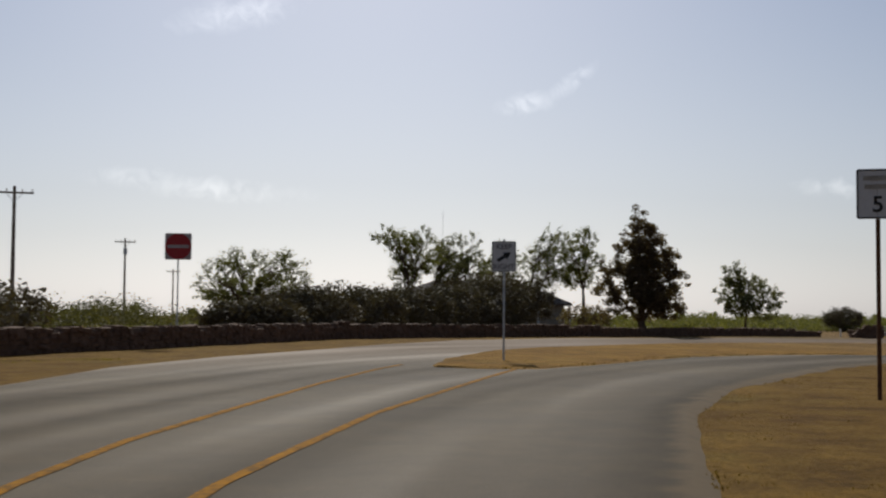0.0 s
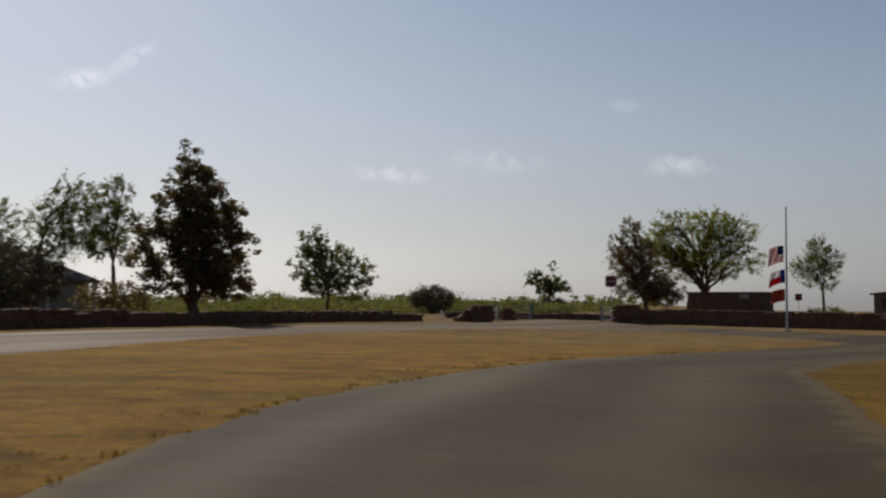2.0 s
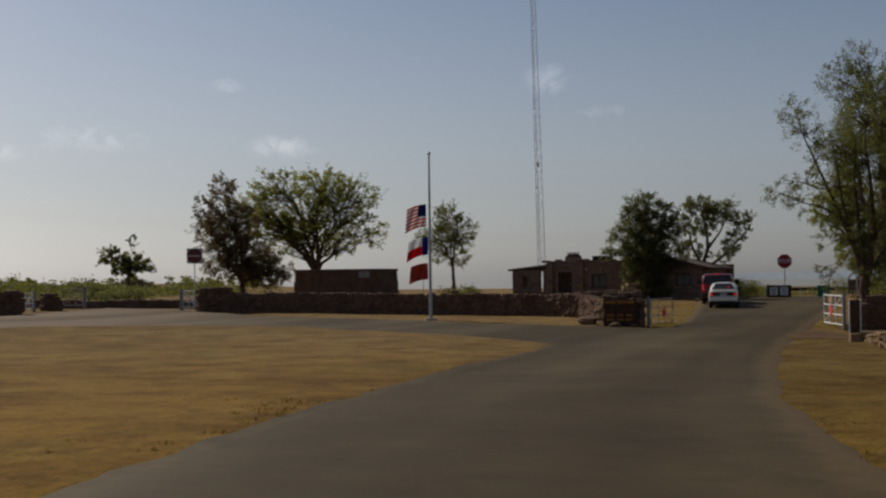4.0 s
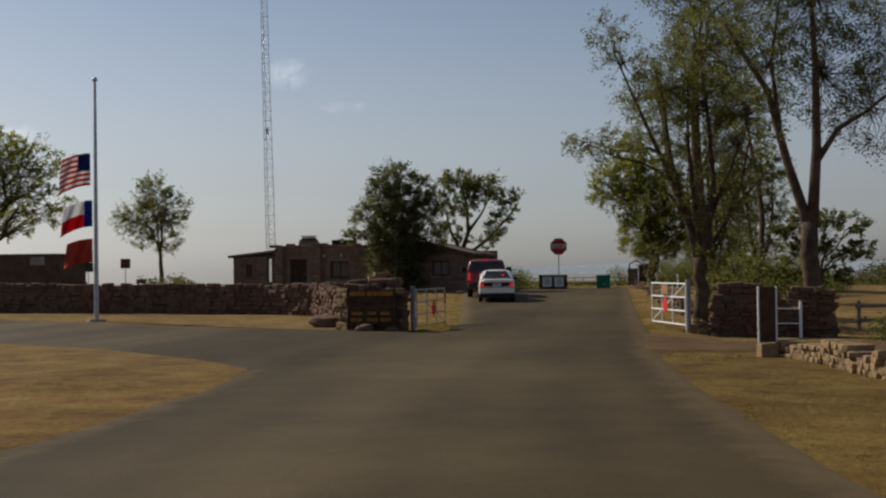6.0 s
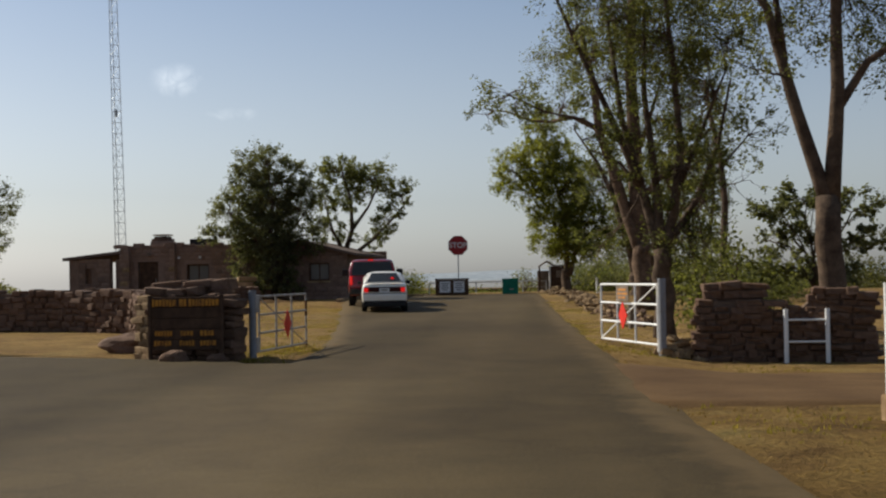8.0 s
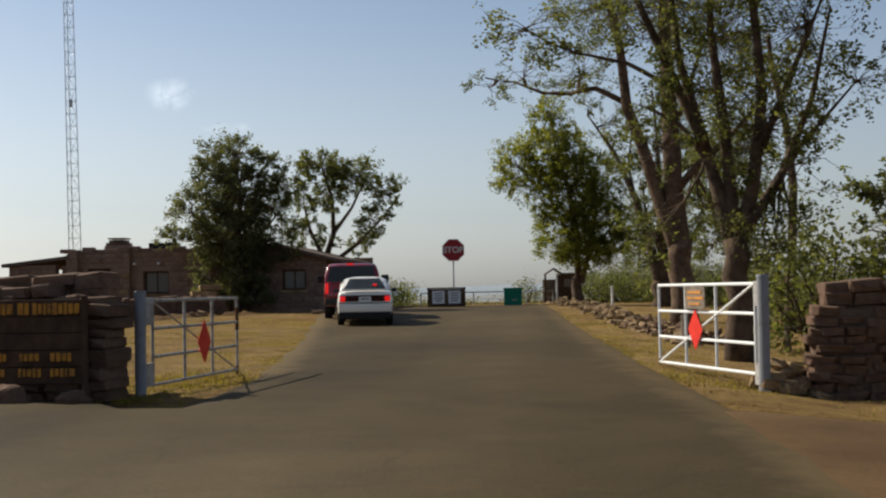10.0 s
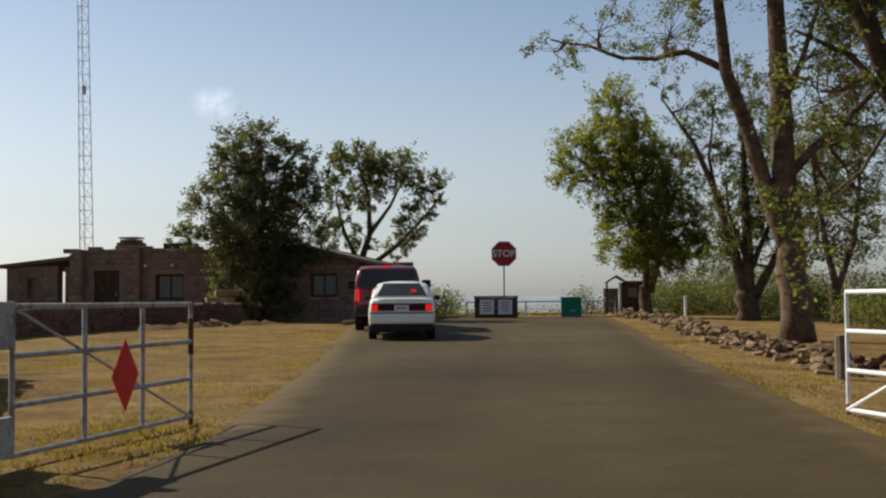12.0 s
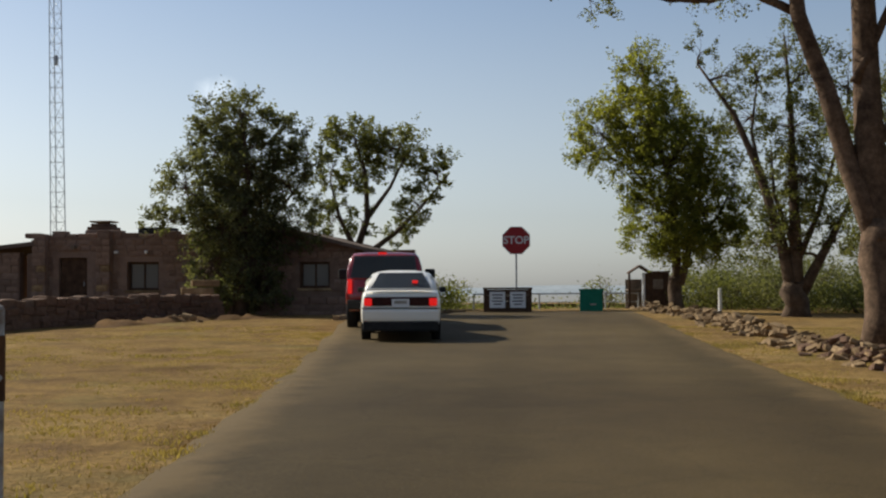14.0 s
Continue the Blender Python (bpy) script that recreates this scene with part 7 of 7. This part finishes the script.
def earth_bank(line, wide, tall, seed, label):
    """A low uneven bank of bare soil along a line."""
    pts = [Vector((x, y, 0)) for x, y in line]
    way = []
    for a, c in zip(pts, pts[1:]):
        n = max(2, int((c - a).length / 0.35))
        way += [a.lerp(c, i / n) for i in range(n)]
    way.append(pts[-1])
    verts, faces = [], []
    cross = 9
    for i, p in enumerate(way):
        d = (way[min(i + 1, len(way) - 1)] - way[max(i - 1, 0)]).normalized()
        s = Vector((-d.y, d.x, 0))
        fade = min(1.0, i / 4, (len(way) - 1 - i) / 4)
        for k in range(cross):
            u = k / (cross - 1) * 2 - 1
            q = p + s * u * wide * (1 + 0.3 * noise.noise((p.x * 0.7, p.y * 0.7, seed)))
            h = tall * (1 - u * u) * fade * (0.7 + 0.6 * noise.noise((q.x * 1.3, q.y * 1.3, seed + 3.0)) + 0.5 * noise.noise((q.x * 3, q.y * 3, seed)) + 0.35 * noise.noise((q.x * 7, q.y * 7, seed)))
            verts.append((q.x, q.y, gz(q.x, q.y) - 0.05 + max(0.0, h)))
        if i:
            for k in range(cross - 1):
                faces.append(((i - 1) * cross + k, i * cross + k, i * cross + k + 1, (i - 1) * cross + k + 1))
    ob = link_mesh("earth_bank", mesh_of("earth_bank", verts, faces), SOIL, smooth=True)
    return tagged(ob, label, "bank", kind="structure")


earth_bank([(113.0, 54.25), (115.5, 53.9), (118.5, 53.3), (122.0, 51.6)], 0.7, 0.24, 5, "low bank of bare brown soil along the courtyard wall")


def stone_pile(x, y, count, spread, seed, label):
    """A few tumbled stones at a wall's foot."""
    rnd = random.Random(seed)
    base = thing("stone_pile", Matrix.Translation((x, y, gz(x, y))), label, "stone pile")
    items = []
    for k in range(count):
        s = rnd.uniform(0.12, 0.26)
        px, py = x + rnd.gauss(0, spread), y + rnd.gauss(0, spread * 0.8)
        lift = max(0.0, 0.45 - 1.2 * math.hypot(px - x, py - y)) * rnd.random()
        items.append((rnd.choice(STONES_PALE), Matrix.Translation((px, py, gz(px, py) + s * 0.3 + lift)) @ Euler((rnd.uniform(-0.4, 0.4), rnd.uniform(-0.4, 0.4), rnd.uniform(0, 6.3))).to_matrix().to_4x4()
                      @ Matrix.Diagonal((s * 1.4, s, s * 0.6, 1))))
    PENDING_STONES.append((base, items, count, STONE_PALE, None))


stone_pile(89.2, 37.5, 34, 0.2, 51, "small pile of pale rubble stones between gate post and pillar")
stone_pile(117.5, 53.3, 12, 0.5, 52, "few pale stones on the soil bank by the courtyard wall")


def stepped_slabs(x, y, turn):
    s = thing("stone_steps", pose(x, y, gz(x, y), 0, 0, turn), "pale flat stone slabs stacked like steps by the wall", "steps")
    for k in range(5):
        part("slab", boxed((k * 0.24, 0.03 * (k % 2), 0.14 + k * 0.23), (1.35 - k * 0.13, 0.85, 0.19), 0.03), STONE_PALE, s)
    return s


stepped_slabs(121.4, 54.85, -70)

kerb_base = thing("kerb", Matrix.Translation((122.5, 48.3, gz(122.5, 48.3))), "low concrete kerb at the road's end", "kerb", kind="structure")
for k in range(6):
    kx, ky = 119.5 + k * 1.15, 49.3 - max(0, k - 1) * 0.62
    ob = part("kerb_stone", boxed((0, 0, 0.02), (1.2, 0.18, 0.16), 0.02), STONE_PALE)
    ob.parent = kerb_base
    ob.matrix_parent_inverse = kerb_base.matrix_world.inverted()
    ob.matrix_world = pose(kx, ky, gz(kx, ky) + 0.04, 0, 0, -26 if k > 1 else 0)


# ---- cars ----
def lofted(bm, sections):
    """Skins closed rings of equal length, in order, and closes both ends."""
    rings = [[bm.verts.new(v) for v in s] for s in sections]
    n = len(rings[0])
    for a, b in zip(rings, rings[1:]):
        for k in range(n):
            bm.faces.new((a[k], a[(k + 1) % n], b[(k + 1) % n], b[k]))
    bm.faces.new(rings[0][::-1])
    bm.faces.new(rings[-1])
    bmesh.ops.recalc_face_normals(bm, faces=bm.faces)
    return bm


def hull(x, half, z0, z1, tuck, crown):
    """A car's cross-section at x: sides that tuck in below and above, and a crowned top."""
    pts = [(x, -half * 0.9, z0), (x, -half * 0.985, z0 + (z1 - z0) * 0.22), (x, -half, z0 + (z1 - z0) * 0.55), (x, -half * (1 - tuck * 0.5), z0 + (z1 - z0) * 0.86), (x, -half * (1 - tuck), z1 - crown * 0.4)]
    top = [(x, -half * (1 - tuck) * 0.55, z1), (x, half * (1 - tuck) * 0.55, z1)]
    return pts + top + [(p[0], -p[1], p[2]) for p in reversed(pts)]


def wheel(parent, x, y, r, wide):
    bm = bmesh.new()
    prof = [(-0.5, 0.78), (-0.5, 0.95), (-0.36, 1.0), (0.36, 1.0), (0.5, 0.95), (0.5, 0.78)]
    rings = []
    for k in range(24):
        a = 2 * math.pi * k / 24
        rings.append([bm.verts.new((x + math.cos(a) * r * q, y + p * wide, r + math.sin(a) * r * q)) for p, q in prof])
    for k in range(24):
        a, b = rings[k], rings[(k + 1) % 24]
        for i in range(6):
            bm.faces.new((a[i], a[(i + 1) % 6], b[(i + 1) % 6], b[i]))
    bmesh.ops.recalc_face_normals(bm, faces=bm.faces)
    w = part("wheel", bm, RUBBER, parent, "black rubber tyre", smooth=True)
    rim = tubed([(x, y - wide * 0.4, r), (x, y + wide * 0.4, r)], r * 0.76, 18)
    part("rim", rim, ALLOY, w)
    return w


def sedan(x, y, turn, s):
    """A white four-door saloon; its front points along local +x."""
    c = thing("sedan", pose(x, y, gz(x, y) + ROAD_LIFT, 0, 0, turn) @ Matrix.Diagonal((s, s * 0.965, s * 1.05, 1)), "white saloon car waiting with its brake lamps lit", "car", "waiting cars")
    half = 0.84
    secs = [(0.0, 0.9, 0.34, 0.86, 0.10, 0.05), (0.06, 0.97, 0.27, 0.93, 0.09, 0.05), (0.3, 0.995, 0.22, 0.97, 0.08, 0.05), (0.85, 1.0, 0.2, 0.98, 0.08, 0.04), (1.3, 1.0, 0.2, 0.95, 0.07, 0.04),
            (2.6, 1.0, 0.2, 0.94, 0.07, 0.04), (3.3, 0.995, 0.2, 0.9, 0.08, 0.05), (3.9, 0.97, 0.22, 0.8, 0.1, 0.06), (4.25, 0.9, 0.25, 0.7, 0.12, 0.06), (4.4, 0.78, 0.32, 0.6, 0.14, 0.05)]
    body = part("body", lofted(bmesh.new(), [hull(a, half * w, z0, z1, t, k) for a, w, z0, z1, t, k in secs]), CAR_WHITE, c, smooth=True)
    body.modifiers.new("bevel", "BEVEL").width = 0.02
    cab = [(0.5, 0.76, 0.9, 0.975, 0.08, 0.02), (0.9, 0.76, 0.9, 1.16, 0.2, 0.05), (1.28, 0.765, 0.9, 1.325, 0.33, 0.06), (1.6, 0.77, 0.9, 1.37, 0.37, 0.06), (2.3, 0.77, 0.9, 1.355, 0.37, 0.06), (2.75, 0.77, 0.9, 1.22, 0.28, 0.05), (3.25, 0.76, 0.88, 0.95, 0.06, 0.02)]
    cabin = part("cabin", lofted(bmesh.new(), [hull(a, w, z0, z1, t, k) for a, w, z0, z1, t, k in cab]), CAR_WHITE, body, smooth=True)
    glass = bmesh.new()
    lower = [(0.56 - 0.05 * math.cos(k * math.pi / 6 - math.pi / 2), -0.64 + 1.28 * k / 6, 1.005) for k in range(7)]
    upper = [(1.2 - 0.04 * math.cos(k * math.pi / 6 - math.pi / 2), 0.465 - 0.93 * k / 6, 1.315) for k in range(7)]
    glass.faces.new([glass.verts.new(p) for p in lower + upper])
    bmesh.ops.solidify(glass, geom=glass.faces, thickness=-0.03)
    part("rear_window", glass, CAR_GLASS, cabin)
    part("boot_lip", boxed((0.1, 0, 0.985), (0.16, 1.3, 0.035), 0.012), CAR_WHITE, body)
    for side in (-1, 1):
        for a, b, ca_, cb in ((1.05, 1.62, 1.18, 1.6), (1.66, 2.55, 1.66, 2.35)):
            glass = bmesh.new()
            q = [glass.verts.new(p) for p in ((a, side * 0.80, 0.97), (b, side * 0.80, 0.97), (cb, side * 0.665, 1.27), (ca_, side * 0.665, 1.27))]
            glass.faces.new(q if side < 0 else q[::-1])
            bmesh.ops.solidify(glass, geom=glass.faces, thickness=-0.02)
            part("side_window", glass, CAR_GLASS, cabin)
    part("rear_bumper", boxed((-0.03, 0, 0.49), (0.16, 1.6, 0.24), 0.06), CAR_WHITE, c, smooth=False)
    part("bumper_seam", boxed((-0.012, 0, 0.628), (0.1, 1.62, 0.012)), TRIM, c)
    part("bumper_underside", boxed((-0.01, 0, 0.29), (0.2, 1.56, 0.2), 0.04), TRIM, c)
    part("lamp_panel", boxed((-0.008, 0, 0.755), (0.05, 1.5, 0.17), 0.02), LAMP_DARK, c, "dark red lamp panel")
    for side in (-1, 1):
        part("tail_lamp", boxed((-0.015, side * 0.67, 0.745), (0.07, 0.17, 0.15), 0.032), LAMP_RED, c, "lit red tail lamp")
        part("wing_mirror", boxed((2.7, side * 0.93, 0.98), (0.12, 0.16, 0.11), 0.03), TRIM, c)
        for wx in (0.82, 3.45):
            wheel(c, wx, side * 0.74, 0.31, 0.19)
    part("high_brake_lamp", boxed((0.72, -0.3, 1.13), (0.03, 0.12, 0.06), 0.01), LAMP_RED, c)
    pl = part("number_plate", boxed((-0.04, 0, 0.72), (0.02, 0.36, 0.16), 0.005), SIGN_WHITE, c)
    part("plate_bar", boxed((-0.053, 0, 0.74), (0.004, 0.26, 0.06)), CONCRETE, pl)
    part("exhaust", tubed([(-0.02, -0.5, 0.24), (0.3, -0.5, 0.24)], 0.03, 8), GALV, c)
    return c


def sport_utility(x, y, turn, s):
    """A tall dark red estate; its front points along local +x."""
    c = thing("sport_utility", pose(x, y, gz(x, y) + ROAD_LIFT, 0, 0, turn) @ Matrix.Diagonal((s, s, s, 1)), "dark red tall estate car waiting at the gatehouse", "car", "waiting cars")
    secs = [(0.0, 0.86, 0.5, 1.12, 0.05, 0.03), (0.1, 0.9, 0.42, 1.14, 0.04, 0.03), (0.8, 0.92, 0.38, 1.14, 0.04, 0.03), (3.0, 0.92, 0.38, 1.12, 0.04, 0.03), (3.5, 0.91, 0.38, 1.08, 0.06, 0.04), (4.5, 0.88, 0.4, 1.02, 0.08, 0.05), (4.85, 0.8, 0.45, 0.9, 0.1, 0.05)]
    body = part("body", lofted(bmesh.new(), [hull(a, w, z0, z1, t, k) for a, w, z0, z1, t, k in secs]), CAR_RED, c, smooth=True)
    cab = [(0.08, 0.87, 1.05, 1.2, 0.04, 0.02), (0.22, 0.87, 1.05, 1.68, 0.14, 0.04), (0.5, 0.87, 1.05, 1.78, 0.17, 0.05), (2.6, 0.87, 1.05, 1.78, 0.17, 0.05), (2.95, 0.87, 1.05, 1.66, 0.15, 0.05), (3.55, 0.85, 1.02, 1.12, 0.05, 0.02)]
    cabin = part("cabin", lofted(bmesh.new(), [hull(a, w, z0, z1, t, k) for a, w, z0, z1, t, k in cab]), CAR_RED, body, smooth=True)
    glass = bmesh.new()
    v = [glass.verts.new(p) for p in ((0.055, -0.78, 1.18), (0.055, 0.78, 1.18), (0.2, 0.7, 1.69), (0.2, -0.7, 1.69))]
    glass.faces.new(v)
    bmesh.ops.solidify(glass, geom=glass.faces, thickness=-0.03)
    part("rear_window", glass, CAR_GLASS, cabin)
    for side in (-1, 1):
        for a, b in ((0.4, 1.3), (1.38, 2.2), (2.28, 2.9)):
            glass = bmesh.new()
            q = [glass.verts.new(p) for p in ((a, side * 0.885, 1.2), (b + 0.06, side * 0.885, 1.2), (b, side * 0.79, 1.62), (a, side * 0.79, 1.62))]
            glass.faces.new(q if side < 0 else q[::-1])
            bmesh.ops.solidify(glass, geom=glass.faces, thickness=-0.02)
            part("side_window", glass, CAR_GLASS, cabin)
    part("rear_bumper", boxed((-0.08, 0, 0.56), (0.2, 1.72, 0.22), 0.04), TRIM, c)
    part("tailgate_handle", boxed((-0.01, 0, 1.02), (0.03, 0.3, 0.05), 0.01), TRIM, c)
    for side in (-1, 1):
        part("tail_lamp", boxed((0.0, side * 0.8, 0.98), (0.06, 0.1, 0.34), 0.02), LAMP_RED, c, "lit red tail lamp")
        part("wing_mirror", boxed((2.75, side * 1.09, 1.3), (0.14, 0.26, 0.26), 0.05), TRIM, c)
        for wx in (0.95, 3.85):
            wheel(c, wx, side * 0.78, 0.38, 0.24)
    part("high_brake_lamp", boxed((0.2, 0.05, 1.75), (0.05, 0.2, 0.05)), LAMP_RED, c)
    pl = part("number_plate", boxed((-0.19, 0, 0.6), (0.02, 0.32, 0.15), 0.004), SIGN_WHITE, c)
    part("plate_bar", boxed((-0.203, 0, 0.6), (0.004, 0.24, 0.05)), CONCRETE, pl)
    return c


sedan(108.8, 45.78, 9, 0.97)
sport_utility(113.5, 46.95, 9, 1.0)


# ---- grass tufts along the edges ----
def tufts(name, places, tall, seed, mat, label):
    """Short upright blades in small bunches."""
    rs = np.random.RandomState(seed)
    pts = np.array(places)
    n = len(pts)
    k = 7
    c = np.repeat(pts, k, axis=0)
    c[:, :2] += rs.normal(0, 0.045, (n * k, 2))
    c[:, 2] = np.repeat(pts[:, 2], k)
    h = tall * rs.uniform(0.4, 1.2, n * k)
    a = rs.uniform(0, 6.28, n * k)
    w = 0.006 + 0.01 * rs.random_sample(n * k)
    lean = rs.normal(0, 0.45, (n * k, 2)) * h[:, None]
    v = np.zeros((n * k, 3, 3))
    v[:, 0] = c + np.stack([np.cos(a) * w, np.sin(a) * w, np.zeros(n * k) - 0.02], 1)
    v[:, 1] = c - np.stack([np.cos(a) * w, np.sin(a) * w, np.zeros(n * k) + 0.02], 1)
    v[:, 2] = c + np.stack([lean[:, 0], lean[:, 1], h], 1)
    me = bpy.data.meshes.new(name)
    me.vertices.add(n * k * 3)
    me.vertices.foreach_set("co", v.ravel())
    me.loops.add(n * k * 3)
    me.loops.foreach_set("vertex_index", np.arange(n * k * 3))
    me.polygons.add(n * k)
    me.polygons.foreach_set("loop_start", np.arange(0, n * k * 3, 3))
    me.update(calc_edges=True)
    me.materials.append(mat)
    return tagged(link_mesh(name, me, mat), label, "grass", kind="stuff")


def verge_places(seed, count):
    rnd = random.Random(seed)
    out = []
    while len(out) < count:
        pick = rnd.random()
        x = rnd.uniform(6, 112)
        off = rnd.expovariate(1 / 0.55) - 0.12
        if pick < 0.4:
            y = float(along(RIGHT_EDGE, x)) - off
            if 78.8 < x < 85.2:
                continue
            lift = 0.0
        elif pick < 0.5:
            if not 18 < x < 56:
                continue
            y = float(along(ISLAND_LOW, x)) + off
            if y > float(along(ISLAND_TOP, x)) - 0.2:
                continue
            lift = ROAD_LIFT + 0.02
        else:
            if x < 87.5:
                continue
            y = float(along(LEFT_EDGE, x)) + off * 1.5
            lift = 0.0
        if noise.noise((x * 0.5, y * 0.5, 4.0)) < -0.15:
            continue
        out.append((x, y, gz(x, y) + lift + 0.01))
    return out


def lawn_places(seed, count):
    """Bunches in uneven patches over the lawn inside the gates and the verges beside the road."""
    rnd = random.Random(seed)
    out = []
    while len(out) < count:
        x = 60 + 55 * rnd.random() ** 1.0
        if rnd.random() < 0.62:
            if x < 88:
                continue
            y = float(along(LEFT_EDGE, x)) + 0.1 + 9.5 * rnd.random() ** 1.3
            if y > 54.0 or (x < 96 and y > 46 + (x - 88) * 0.7):
                continue
        else:
            y = float(along(RIGHT_EDGE, x)) - 0.1 - 4.0 * rnd.random() ** 1.4
            if x < 88.5:
                continue
        if noise.noise((x * 0.9, y * 0.9, 8.0)) + 0.5 * noise.noise((x * 2.7, y * 2.7, 2.0)) < rnd.uniform(-0.1, 0.45):
            continue
        out.append((x, y, gz(x, y) + 0.015))
    return out


tufts("grass", lawn_places(45, 9000), 0.03, 46, STRAW, "uneven dry straw-coloured tufts over the mown lawn")
tufts("grass", verge_places(41, 2200), 0.026, 42, BLADES, "short dry yellow grass along the road edges")

def weed_places(seed, spots):
    """Places of rank weeds round the given spots: x, y, spread, count."""
    rnd = random.Random(seed)
    out = []
    for x, y, r, n in spots:
        for _ in range(n):
            px, py = x + rnd.gauss(0, r), y + rnd.gauss(0, r * 0.6)
            low, high = float(along(RIGHT_EDGE, px)), float(along(LEFT_EDGE if px > 86 else OUTER_EDGE, px))
            if low - 0.15 < py < high + 0.2:
                continue
            out.append((px, py, gz(px, py) + 0.01))
    return out


tufts("weeds", weed_places(43, [(88.2, 44.6, 0.7, 260), (89.8, 44.9, 0.5, 120), (86.0, 44.9, 0.5, 50), (89.0, 37.9, 0.6, 60), (91.0, 39.2, 1.2, 50), (86.5, 36.6, 1.0, 50),
                                (11.6, 34.0, 0.5, 60), (9.6, 33.6, 0.5, 40), (103.0, 39.0, 2.0, 60), (112.0, 39.6, 2.0, 50), (77.0, 37.2, 0.8, 60), (118.0, 52.8, 1.5, 70), (100.5, 46.2, 1.5, 40), (85.9, 46.0, 0.4, 40)]), 0.05, 44, WEEDS, "rank green weeds at the feet of gates, posts and walls")

# ---- the stones of the walls and the rubble ----
for base, items, singles, mat, zone in PENDING_STONES:
    if zone:
        near = [i for i in items if zone[0] <= i[1].translation.x <= zone[2] and zone[1] <= i[1].translation.y <= zone[3]]
    else:
        near = list(items)
    chosen = near[:singles]
    ids = {id(i) for i in chosen}
    for me, m in chosen:
        stone_at(me, m, base)
    rest = [i for i in items if id(i) not in ids]
    if rest:
        join_stones("stonework", rest, base, mat, "rough brown stones laid in courses")
